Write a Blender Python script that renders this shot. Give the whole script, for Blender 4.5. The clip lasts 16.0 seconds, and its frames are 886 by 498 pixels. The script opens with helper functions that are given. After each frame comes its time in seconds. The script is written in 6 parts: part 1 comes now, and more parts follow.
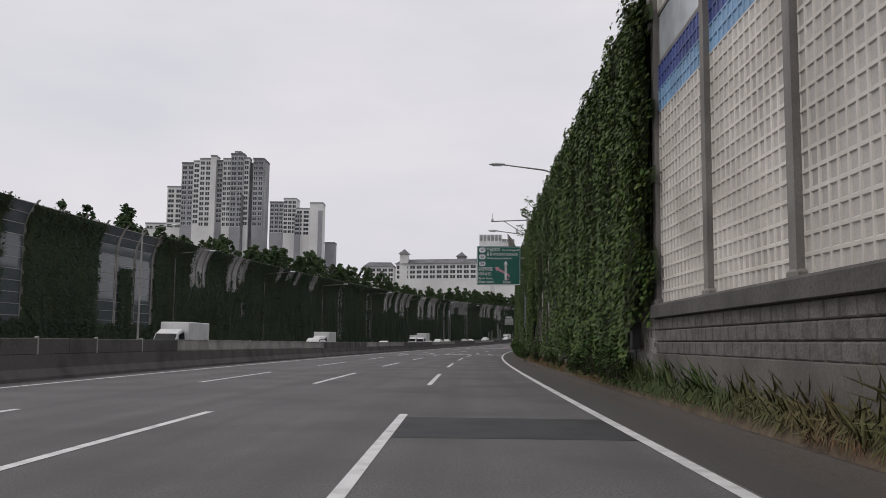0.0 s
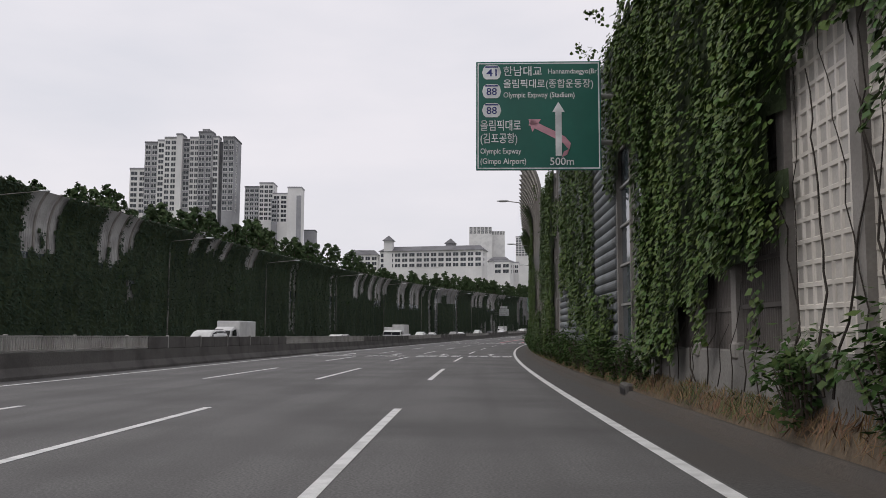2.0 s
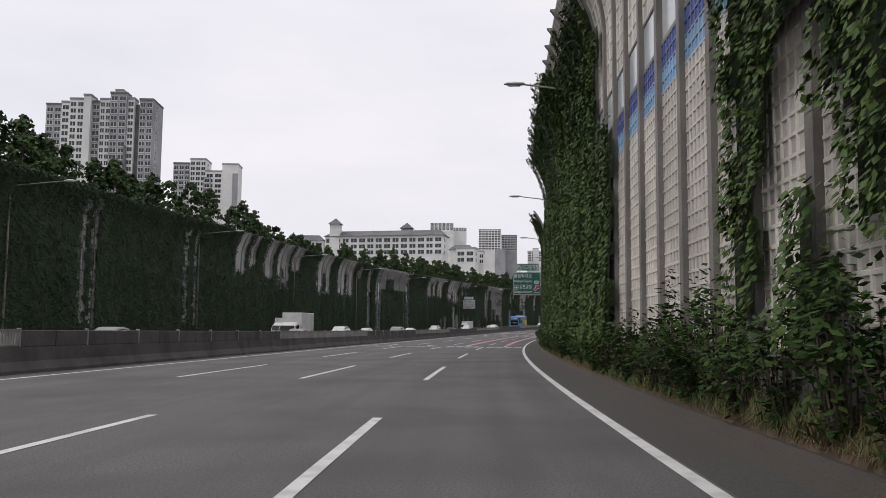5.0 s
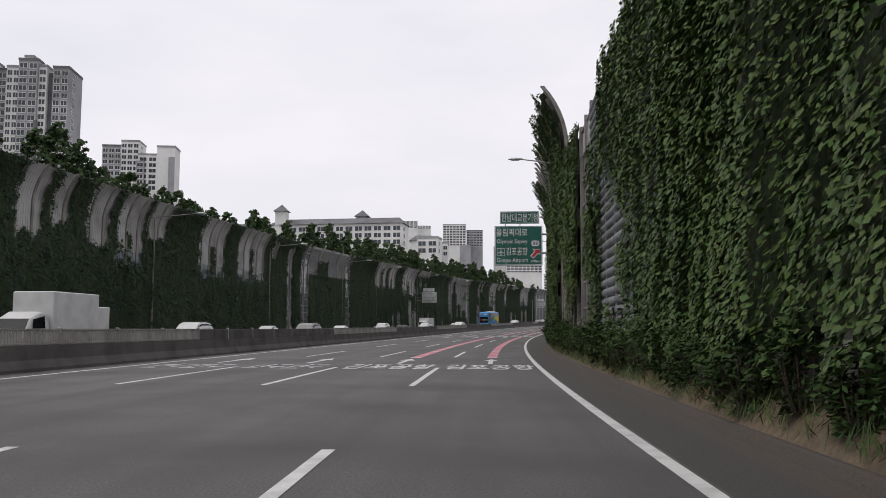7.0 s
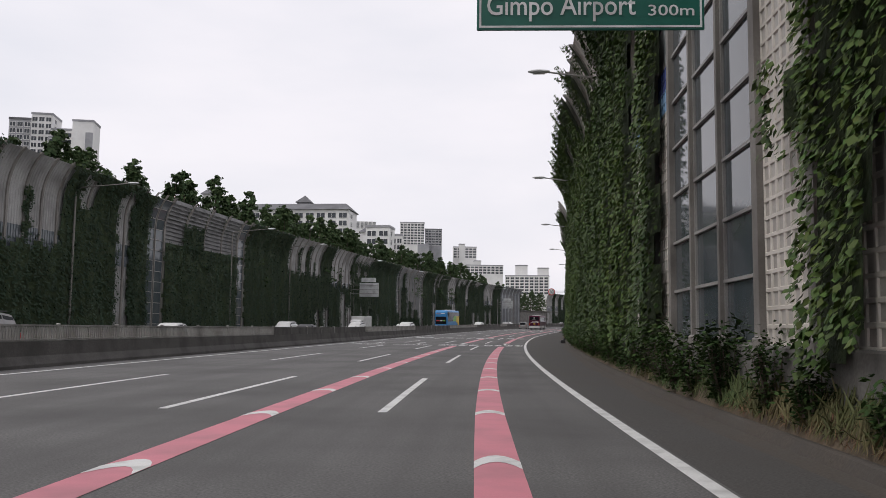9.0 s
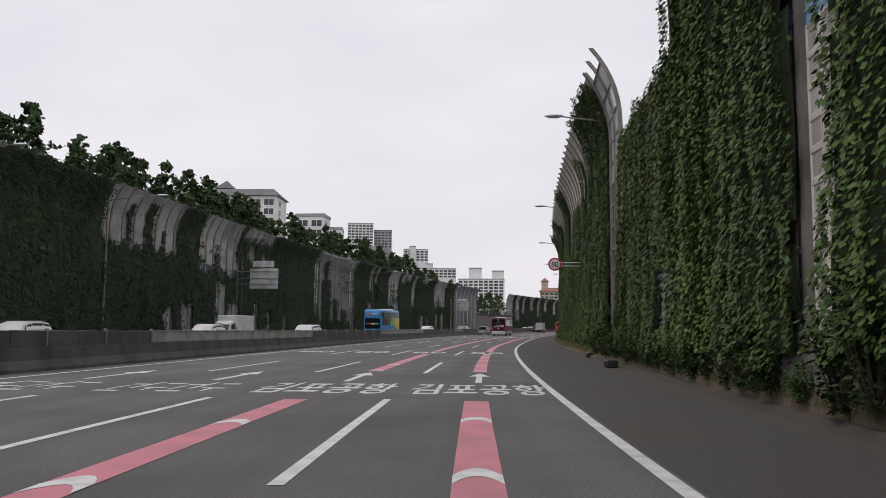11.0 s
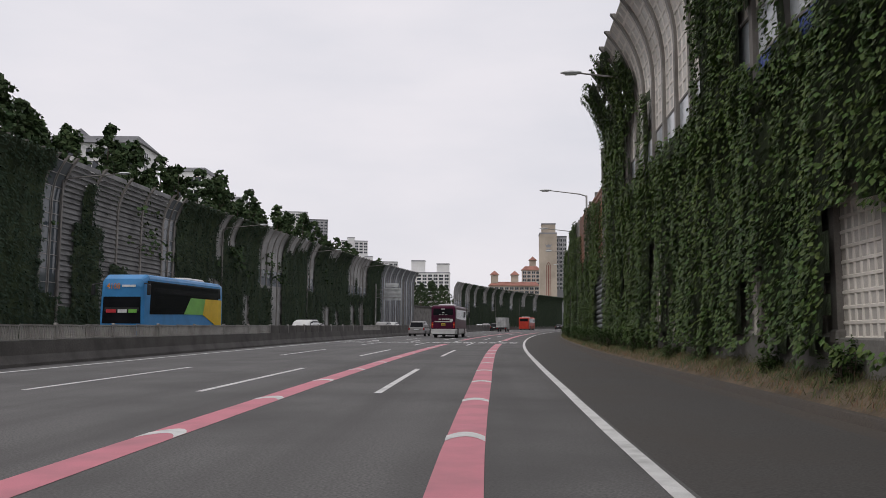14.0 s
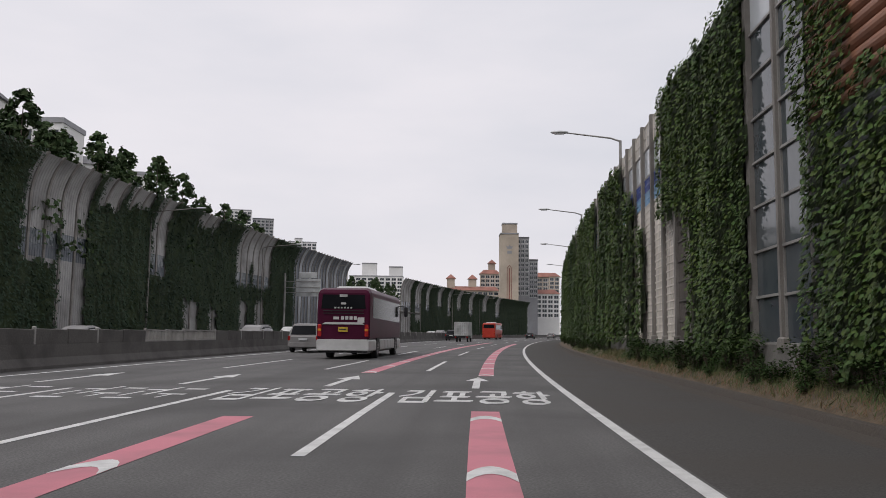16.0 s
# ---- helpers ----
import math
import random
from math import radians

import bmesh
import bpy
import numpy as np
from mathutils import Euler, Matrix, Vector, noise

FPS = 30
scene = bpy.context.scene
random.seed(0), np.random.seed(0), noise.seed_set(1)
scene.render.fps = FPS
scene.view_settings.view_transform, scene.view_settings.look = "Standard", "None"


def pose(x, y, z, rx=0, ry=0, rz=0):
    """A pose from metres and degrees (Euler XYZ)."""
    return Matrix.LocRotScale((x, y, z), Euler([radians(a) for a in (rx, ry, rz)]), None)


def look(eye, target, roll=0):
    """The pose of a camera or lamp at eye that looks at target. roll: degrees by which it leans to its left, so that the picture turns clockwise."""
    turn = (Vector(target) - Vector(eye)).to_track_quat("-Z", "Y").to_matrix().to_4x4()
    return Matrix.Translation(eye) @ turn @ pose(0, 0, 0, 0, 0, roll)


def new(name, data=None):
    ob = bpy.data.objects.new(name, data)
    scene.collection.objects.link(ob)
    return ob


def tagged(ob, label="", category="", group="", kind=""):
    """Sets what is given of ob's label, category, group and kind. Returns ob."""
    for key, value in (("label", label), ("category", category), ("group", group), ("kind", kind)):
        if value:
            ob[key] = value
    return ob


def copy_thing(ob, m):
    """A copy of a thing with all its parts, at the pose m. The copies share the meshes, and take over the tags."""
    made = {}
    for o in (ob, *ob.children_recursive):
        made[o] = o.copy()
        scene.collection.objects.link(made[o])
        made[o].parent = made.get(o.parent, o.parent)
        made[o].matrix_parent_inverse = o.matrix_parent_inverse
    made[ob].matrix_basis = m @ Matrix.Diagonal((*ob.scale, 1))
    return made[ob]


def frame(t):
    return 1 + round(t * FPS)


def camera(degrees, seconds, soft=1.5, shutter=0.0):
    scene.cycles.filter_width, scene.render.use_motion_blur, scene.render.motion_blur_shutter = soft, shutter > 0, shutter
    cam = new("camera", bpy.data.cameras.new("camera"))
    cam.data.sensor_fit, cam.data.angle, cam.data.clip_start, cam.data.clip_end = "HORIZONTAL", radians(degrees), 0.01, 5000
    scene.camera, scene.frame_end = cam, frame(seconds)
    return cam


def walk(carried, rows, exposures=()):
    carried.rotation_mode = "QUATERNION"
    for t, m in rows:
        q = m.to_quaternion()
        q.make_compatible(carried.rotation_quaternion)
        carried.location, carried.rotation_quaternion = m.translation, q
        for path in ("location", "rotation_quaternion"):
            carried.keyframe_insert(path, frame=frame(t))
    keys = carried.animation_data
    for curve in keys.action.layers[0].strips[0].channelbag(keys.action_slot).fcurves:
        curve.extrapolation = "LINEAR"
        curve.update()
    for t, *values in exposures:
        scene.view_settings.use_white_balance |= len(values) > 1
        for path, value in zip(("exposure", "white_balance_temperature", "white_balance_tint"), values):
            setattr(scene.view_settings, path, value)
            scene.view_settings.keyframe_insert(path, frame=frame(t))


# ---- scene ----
EXPOSURES = ((0.0, -0.12), (1.5, 0.0), (3.0, 0.06), (4.2, 0.16), (6.0, 0.12), (8.0, 0.18), (9.2, 0.18), (11.3, 0.04), (16.0, 0.0))
cam = camera(55.01, 16.0, soft=0.6)

PATH = [
    (0.0, pose(-0.541, 0.025, 1.292, 95.877, -0.621, -1.571)),
    (0.5, pose(-0.015, 9.752, 1.231, 95.964, -0.858, -1.773)),
    (1.0, pose(0.556, 19.601, 1.163, 95.898, -0.611, -1.751)),
    (1.5, pose(1.193, 29.570, 1.088, 95.677, -0.548, -1.992)),
    (2.0, pose(1.864, 39.659, 1.004, 95.466, -0.252, -2.224)),
    (2.5, pose(2.598, 49.849, 0.914, 95.437, -0.494, -2.594)),
    (3.0, pose(3.402, 60.116, 0.822, 95.569, -0.637, -2.954)),
    (3.5, pose(4.305, 70.460, 0.736, 95.366, -0.978, -3.411)),
    (4.0, pose(5.284, 80.880, 0.656, 95.249, -0.988, -3.770)),
    (4.5, pose(6.341, 91.384, 0.582, 95.358, -0.960, -4.355)),
    (5.0, pose(7.494, 101.975, 0.514, 95.365, -0.515, -4.865)),
    (5.5, pose(8.803, 112.645, 0.451, 95.351, -0.428, -5.398)),
    (6.0, pose(10.258, 123.395, 0.396, 95.343, -0.341, -5.969)),
    (6.5, pose(11.855, 134.283, 0.349, 95.347, -0.253, -6.577)),
    (7.0, pose(13.596, 145.372, 0.312, 95.351, -0.166, -7.219)),
    (7.5, pose(15.475, 156.660, 0.286, 95.357, -0.079, -7.892)),
    (8.0, pose(17.485, 168.149, 0.271, 95.378, -0.616, -8.714)),
    (8.5, pose(19.620, 179.686, 0.267, 95.463, -0.737, -9.282)),
    (9.0, pose(21.932, 191.106, 0.277, 95.586, -0.758, -10.030)),
    (9.5, pose(24.388, 202.413, 0.300, 95.703, -0.686, -10.931)),
    (10.0, pose(26.981, 213.606, 0.336, 95.820, -0.615, -11.767)),
    (10.5, pose(29.725, 224.762, 0.385, 95.937, -0.544, -12.531)),
    (11.0, pose(32.638, 235.960, 0.448, 96.054, -0.473, -13.216)),
    (11.5, pose(35.719, 247.197, 0.525, 96.176, -0.401, -13.801)),
    (12.0, pose(38.966, 258.471, 0.618, 95.649, -0.521, -14.471)),
    (12.5, pose(42.325, 269.773, 0.726, 95.918, -0.754, -15.032)),
    (13.0, pose(45.822, 281.069, 0.849, 96.152, -0.226, -15.561)),
    (13.5, pose(49.449, 292.359, 0.987, 96.456, -0.056, -16.096)),
    (14.0, pose(53.217, 303.640, 1.138, 95.976, -0.356, -16.902)),
    (14.5, pose(57.142, 314.884, 1.296, 96.050, -0.430, -17.695)),
    (15.0, pose(61.147, 326.097, 1.462, 96.478, -0.518, -18.382)),
    (15.5, pose(65.265, 337.267, 1.635, 96.301, -0.702, -19.092)),
    (16.0, pose(69.522, 348.383, 1.814, 96.508, -0.716, -19.902)),
]
walk(cam, PATH, EXPOSURES)

# ---- the road's line: heading and curvature along it ----
HEADING = 0.04550
CURVE_AT = (-60, 0, 40, 80, 120, 160, 200, 240, 280, 320, 360, 420, 500)
CURVE = (1.40, 3.08, 5.60, 9.39, 9.95, 10.41, 10.26, 10.40, 9.90, 10.73, 10.59, 10.14, 9.63)
S_TAB = np.arange(-60.0, 1200.0, 1.0)
_curv = np.interp(S_TAB, CURVE_AT, CURVE) * 1e-4
_head = np.cumsum(_curv) - np.sum(_curv[:60]) + HEADING
_rx, _ry = np.cumsum(np.sin(_head)), np.cumsum(np.cos(_head))
_rx, _ry = _rx - _rx[60], _ry - _ry[60]
# the road dips and climbs: gradient along it
SLOPE_AT = (-60, 0, 50, 120, 180, 240, 300, 360, 420, 700)
SLOPE = (-0.0044, -0.0059, -0.0092, -0.0051, 0.0001, 0.0061, 0.0125, 0.0155, 0.0162, 0.0166)
_rise = np.interp(S_TAB, SLOPE_AT, SLOPE)
_rz = np.cumsum(_rise)
_rz = _rz - _rz[60]


def road_xy(s, u):
    """World x, y of arc length s and offset u to the right (arrays or numbers)."""
    h = np.interp(s, S_TAB, _head)
    return np.interp(s, S_TAB, _rx) + u * np.cos(h), np.interp(s, S_TAB, _ry) - u * np.sin(h)


def road_z(s):
    """Height of the road's surface at arc length s."""
    return np.interp(s, S_TAB, _rz)


def road_xyz(s, u, z):
    """World point over the road's surface, as plain numbers."""
    x, y = road_xy(s, u)
    return float(x), float(y), float(road_z(s)) + z


def stand(s, u, turn=0.0):
    """Pose of a vehicle: like at(), tilted with the road's gradient."""
    tilt = math.degrees(math.atan(float(np.interp(s, S_TAB, _rise)))) * math.cos(radians(turn))
    return at(s, u, 0.0, turn) @ pose(0, 0, 0, tilt, 0, 0)


def at(s, u, z=0.0, turn=0.0):
    """Pose on the road: local x to the right, y ahead, z up; turn in degrees to the left."""
    x, y = road_xy(s, u)
    return pose(float(x), float(y), z + float(road_z(s)), 0, 0, turn - math.degrees(float(np.interp(s, S_TAB, _head))))


# ---- light ----
world = bpy.data.worlds.new("sky")
scene.world = world
world.use_nodes = True
wn, wl = world.node_tree.nodes, world.node_tree.links
wn.clear()
w_out = wn.new("ShaderNodeOutputWorld")
w_bg = wn.new("ShaderNodeBackground")
w_sky = wn.new("ShaderNodeTexSky")
w_sky.sky_type, w_sky.sun_disc = "NISHITA", False
w_sky.sun_elevation, w_sky.sun_rotation = radians(52), radians(-70)
w_sky.dust_density, w_sky.air_density = 4.0, 1.0
w_bg.inputs["Strength"].default_value = 0.1
w_coord = wn.new("ShaderNodeTexCoord")
w_map = wn.new("ShaderNodeMapping")
w_map.inputs["Scale"].default_value = (1.0, 1.0, 3.2)
w_noise = wn.new("ShaderNodeTexNoise")
w_noise.inputs["Scale"].default_value, w_noise.inputs["Detail"].default_value = 2.2, 5.0
w_ramp = wn.new("ShaderNodeValToRGB")
w_ramp.color_ramp.elements[0].position, w_ramp.color_ramp.elements[0].color = 0.33, (7.3, 7.3, 7.9, 1)
w_ramp.color_ramp.elements[1].position, w_ramp.color_ramp.elements[1].color = 0.62, (8.6, 8.3, 8.75, 1)
w_mix = wn.new("ShaderNodeMix")
w_mix.data_type = "RGBA"
w_mix.inputs["Factor"].default_value = 0.93
wl.new(w_coord.outputs["Generated"], w_map.inputs["Vector"])
wl.new(w_map.outputs["Vector"], w_noise.inputs["Vector"])
wl.new(w_noise.outputs["Fac"], w_ramp.inputs["Fac"])
wl.new(w_sky.outputs["Color"], w_mix.inputs["A"])
wl.new(w_ramp.outputs["Color"], w_mix.inputs["B"])
wl.new(w_mix.outputs["Result"], w_bg.inputs["Color"])
wl.new(w_bg.outputs["Background"], w_out.inputs["Surface"])

sun = new("sun", bpy.data.lights.new("sun", "SUN"))
sun.data.energy, sun.data.angle, sun.data.color = 1.0, radians(25), (1.0, 0.97, 0.92)
sun.matrix_world = look((-60, 20, 90), (0, 40, 0))


# ---- materials ----
def ramp_mix(nodes, links, fac, a, b):
    m = nodes.new("ShaderNodeMix")
    m.data_type = "RGBA"
    links.new(fac, m.inputs["Factor"])
    for key, val in (("A", a), ("B", b)):
        if isinstance(val, tuple):
            m.inputs[key].default_value = (*val, 1)
        else:
            links.new(val, m.inputs[key])
    return m.outputs["Result"]


def material(name, a, b=None, rough=0.7, metal=0.0, grain=20.0, stain=0.6, dirt=None, bump=0.0, per="", coat=0.0, sheen=0.0, trans=0.0, spec=None, stretch=(1, 1, 1), uv=False, streak=None):
    """Two colours mixed by fine grain, darkened in broad stains; per: 'object' or 'island' adds a random shift."""
    b = b or tuple(c * 0.8 for c in a)
    dirt = dirt or tuple(c * 0.6 for c in a)
    mat = bpy.data.materials.new(name)
    mat.use_nodes = True
    n, l = mat.node_tree.nodes, mat.node_tree.links
    p = n["Principled BSDF"]
    geo = n.new("ShaderNodeNewGeometry")
    mp = n.new("ShaderNodeMapping")
    mp.inputs["Scale"].default_value = stretch
    place = n.new("ShaderNodeUVMap").outputs["UV"] if uv else geo.outputs["Position"]
    l.new(place, mp.inputs["Vector"])
    fine, broad = n.new("ShaderNodeTexNoise"), n.new("ShaderNodeTexNoise")
    fine.inputs["Scale"].default_value, fine.inputs["Detail"].default_value = grain, 4
    broad.inputs["Scale"].default_value, broad.inputs["Detail"].default_value = stain, 5
    l.new(mp.outputs["Vector"], fine.inputs["Vector"])
    l.new(mp.outputs["Vector"], broad.inputs["Vector"])
    r1, r2 = n.new("ShaderNodeMapRange"), n.new("ShaderNodeMapRange")
    for r, lo, hi in ((r1, 0.3, 0.7), (r2, 0.42, 0.75)):
        r.inputs["From Min"].default_value, r.inputs["From Max"].default_value = lo, hi
    l.new(fine.outputs["Fac"], r1.inputs["Value"])
    l.new(broad.outputs["Fac"], r2.inputs["Value"])
    col = ramp_mix(n, l, r1.outputs["Result"], a, b)
    col = ramp_mix(n, l, r2.outputs["Result"], col, dirt)
    if streak:
        # long wear marks: (scale across, scale along, tone)
        ms, ns, rs = n.new("ShaderNodeMapping"), n.new("ShaderNodeTexNoise"), n.new("ShaderNodeMapRange")
        ms.inputs["Scale"].default_value = (streak[0], streak[1], 1.0)
        ns.inputs["Scale"].default_value, ns.inputs["Detail"].default_value = 1.0, 4
        rs.inputs["From Min"].default_value, rs.inputs["From Max"].default_value = 0.4, 0.68
        rs.inputs["To Max"].default_value = streak[2]
        l.new(place, ms.inputs["Vector"])
        l.new(ms.outputs["Vector"], ns.inputs["Vector"])
        l.new(ns.outputs["Fac"], rs.inputs["Value"])
        col = ramp_mix(n, l, rs.outputs["Result"], col, streak[3])
    if per:
        hsv = n.new("ShaderNodeHueSaturation")
        src = n.new("ShaderNodeObjectInfo").outputs["Random"] if per == "object" else geo.outputs["Random Per Island"]
        v = n.new("ShaderNodeMapRange")
        v.inputs["To Min"].default_value, v.inputs["To Max"].default_value = (0.88, 1.1) if per == "object" else (0.76, 1.24)
        l.new(src, v.inputs["Value"])
        l.new(v.outputs["Result"], hsv.inputs["Value"])
        l.new(col, hsv.inputs["Color"])
        if per == "island":
            h = n.new("ShaderNodeMapRange")
            h.inputs["To Min"].default_value, h.inputs["To Max"].default_value = 0.47, 0.515
            frac = n.new("ShaderNodeMath")
            frac.operation = "FRACT"
            mul = n.new("ShaderNodeMath")
            mul.operation, mul.inputs[1].default_value = "MULTIPLY", 7.3
            l.new(src, mul.inputs[0])
            l.new(mul.outputs[0], frac.inputs[0])
            l.new(frac.outputs[0], h.inputs["Value"])
            l.new(h.outputs["Result"], hsv.inputs["Hue"])
        col = hsv.outputs["Color"]
    l.new(col, p.inputs["Base Color"])
    p.inputs["Roughness"].default_value, p.inputs["Metallic"].default_value = rough, metal
    p.inputs["Coat Weight"].default_value = coat
    p.inputs["Transmission Weight"].default_value = trans
    if spec is not None:
        p.inputs["Specular IOR Level"].default_value = spec
    if bump:
        bp = n.new("ShaderNodeBump")
        bp.inputs["Strength"].default_value, bp.inputs["Distance"].default_value = 1.0, bump
        l.new(fine.outputs["Fac"], bp.inputs["Height"])
        l.new(bp.outputs["Normal"], p.inputs["Normal"])
    return mat


M = {}
M["asphalt"] = material("asphalt", (0.064, 0.062, 0.062), (0.168, 0.164, 0.16), 0.85, grain=38, stain=0.3, dirt=(0.064, 0.062, 0.061), bump=0.006, uv=True, streak=(1.1, 0.025, 0.55, (0.06, 0.057, 0.056)))
M["patch"] = material("dark_asphalt", (0.03, 0.03, 0.032), (0.042, 0.042, 0.044), 0.8, grain=90, stain=1.0, bump=0.004)
M["shoulder"] = material("dusty_asphalt", (0.036, 0.034, 0.032), (0.078, 0.073, 0.069), 0.9, grain=38, stain=0.4, dirt=(0.055, 0.048, 0.042), bump=0.004)
M["paint"] = material("road_paint", (0.72, 0.72, 0.71), (0.6, 0.6, 0.59), 0.6, grain=70, stain=3.0, dirt=(0.42, 0.42, 0.41))
M["pink"] = material("pink_paint", (0.6, 0.2, 0.25), (0.54, 0.18, 0.225), 0.65, grain=70, stain=1.2, dirt=(0.4, 0.155, 0.185))
M["concrete"] = material("concrete", (0.16, 0.152, 0.14), (0.215, 0.205, 0.19), 0.9, grain=25, stain=0.9, dirt=(0.075, 0.071, 0.065), bump=0.006)
M["dark_concrete"] = material("sooty_concrete", (0.075, 0.07, 0.066), (0.12, 0.112, 0.104), 0.9, grain=20, stain=0.8, dirt=(0.042, 0.038, 0.036), bump=0.006)
M["plinth"] = material("stained_concrete", (0.105, 0.097, 0.086), (0.145, 0.135, 0.12), 0.9, grain=22, stain=0.8, dirt=(0.055, 0.05, 0.045), bump=0.005)
M["stone"] = material("rough_stone", (0.1, 0.093, 0.086), (0.165, 0.153, 0.142), 0.92, grain=26, stain=4.0, dirt=(0.065, 0.06, 0.055), bump=0.014, per="object")
M["vine"] = material("bare_vine", (0.025, 0.02, 0.016), (0.045, 0.036, 0.028), 0.9, grain=20, stain=3)
M["slat"] = material("dull_slat", (0.13, 0.13, 0.128), (0.18, 0.178, 0.174), 0.65, 0.2, grain=20, stain=0.7, dirt=(0.07, 0.07, 0.068))
M["dust"] = material("road_dust", (0.052, 0.043, 0.036), (0.086, 0.072, 0.06), 0.95, grain=30, stain=1.2, dirt=(0.065, 0.058, 0.052), bump=0.006)
M["soil"] = material("soil", (0.11, 0.08, 0.053), (0.16, 0.12, 0.08), 0.95, grain=14, stain=1.5, dirt=(0.055, 0.044, 0.03), bump=0.02)
M["land"] = material("ground", (0.05, 0.07, 0.03), (0.09, 0.09, 0.06), 0.95, grain=0.6, stain=0.02, dirt=(0.04, 0.05, 0.03))
M["brown_door"] = material("brown_door", (0.075, 0.06, 0.052), (0.095, 0.077, 0.066), 0.6, grain=12, stain=0.8)
M["blue_grey_panel"] = material("blue_grey_panel", (0.1, 0.115, 0.135), (0.13, 0.148, 0.17), 0.4, grain=12, stain=0.5, dirt=(0.06, 0.066, 0.075), per="object")
M["pale_panel"] = material("pale_panel", (0.33, 0.35, 0.37), (0.4, 0.42, 0.44), 0.5, grain=12, stain=0.5, dirt=(0.2, 0.21, 0.22), per="object")
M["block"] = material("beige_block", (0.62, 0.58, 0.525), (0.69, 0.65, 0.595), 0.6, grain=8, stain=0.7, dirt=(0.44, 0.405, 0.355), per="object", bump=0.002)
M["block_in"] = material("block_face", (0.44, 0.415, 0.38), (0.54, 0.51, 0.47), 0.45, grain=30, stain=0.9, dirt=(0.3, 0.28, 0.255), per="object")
M["light_blue"] = material("light_blue_block", (0.2, 0.36, 0.56), (0.26, 0.42, 0.6), 0.5, grain=8, stain=1.0)
M["dark_blue"] = material("dark_blue_block", (0.045, 0.07, 0.25), (0.06, 0.095, 0.3), 0.5, grain=8, stain=1.0)
M["steel"] = material("galvanised_steel", (0.3, 0.29, 0.275), (0.38, 0.37, 0.35), 0.55, 0.3, grain=30, stain=0.8, dirt=(0.17, 0.16, 0.15))
M["grey_post"] = material("weathered_post", (0.2, 0.185, 0.17), (0.25, 0.235, 0.215), 0.7, 0.1, grain=30, stain=0.8, dirt=(0.11, 0.1, 0.09))
M["grey_panel"] = material("grey_panel", (0.3, 0.295, 0.285), (0.36, 0.355, 0.345), 0.7, grain=12, stain=0.5, dirt=(0.16, 0.155, 0.15), per="object")
M["tube"] = material("grey_tube", (0.15, 0.163, 0.172), (0.19, 0.203, 0.212), 0.62, 0.0, grain=40, stain=0.7, dirt=(0.09, 0.092, 0.09), per="object", spec=0.3)
M["red_tube"] = material("rust_brown_tube", (0.3, 0.13, 0.075), (0.36, 0.17, 0.1), 0.5, 0.1, grain=40, stain=0.7, dirt=(0.18, 0.085, 0.055), per="object")
M["corrugated"] = material("brown_sheet", (0.095, 0.083, 0.075), (0.125, 0.11, 0.1), 0.7, 0.1, grain=30, stain=0.8, dirt=(0.055, 0.048, 0.044), per="object")
M["barrier_glass"] = material("barrier_glass", (0.06, 0.075, 0.085), (0.075, 0.09, 0.1), 0.06, grain=3, stain=0.8, dirt=(0.1, 0.11, 0.115), spec=0.5)
# opaque pane in a pale tone, the brightness of the sky put into its colour
M["pale_window"] = material("sky_toned_pane", (0.5, 0.53, 0.56), (0.55, 0.58, 0.6), 0.15, grain=3, stain=1.0, dirt=(0.36, 0.39, 0.42))
M["ivy"] = material("ivy_leaf", (0.056, 0.098, 0.022), (0.08, 0.13, 0.03), 0.6, grain=0.5, stain=0.12, dirt=(0.034, 0.066, 0.02), per="island", spec=0.18)
# the same ivy on the unlit far wall, with that wall's shade in the colour
M["ivy_shaded"] = material("shaded_ivy_leaf", (0.029, 0.049, 0.029), (0.04, 0.063, 0.038), 0.7, grain=0.4, stain=0.1, dirt=(0.014, 0.026, 0.016), spec=0.1)
# backing of the ivy: the shade between the leaves as a dark colour
M["ivy_back"] = material("ivy_gap_shade", (0.028, 0.046, 0.015), (0.042, 0.062, 0.022), 0.9, grain=6, stain=0.8, bump=0.05)
M["shrub"] = material("shrub_leaf", (0.036, 0.068, 0.02), (0.052, 0.09, 0.028), 0.7, grain=0.8, stain=0.2, dirt=(0.026, 0.05, 0.017), per="island", spec=0.08)
M["grass"] = material("grass_blade", (0.045, 0.075, 0.026), (0.07, 0.1, 0.036), 0.7, grain=0.7, stain=0.35, dirt=(0.13, 0.1, 0.05), per="island", spec=0.2)
M["dry"] = material("dry_grass", (0.165, 0.11, 0.062), (0.22, 0.15, 0.088), 0.8, grain=1, stain=0.4, dirt=(0.13, 0.09, 0.05), per="island", spec=0.1)
M["tree_leaf"] = material("tree_leaf", (0.042, 0.07, 0.028), (0.06, 0.096, 0.04), 0.7, grain=0.6, stain=0.1, dirt=(0.034, 0.058, 0.026), per="island", spec=0.1)
M["bark"] = material("bark", (0.09, 0.07, 0.055), (0.14, 0.11, 0.085), 0.9, grain=12, stain=2, bump=0.03)
M["white_metal"] = material("white_metal", (0.55, 0.56, 0.56), (0.6, 0.61, 0.61), 0.4, 0.2, grain=20, stain=1.0)
M["black"] = material("black_plastic", (0.015, 0.015, 0.016), (0.022, 0.022, 0.023), 0.5, grain=40, stain=2)


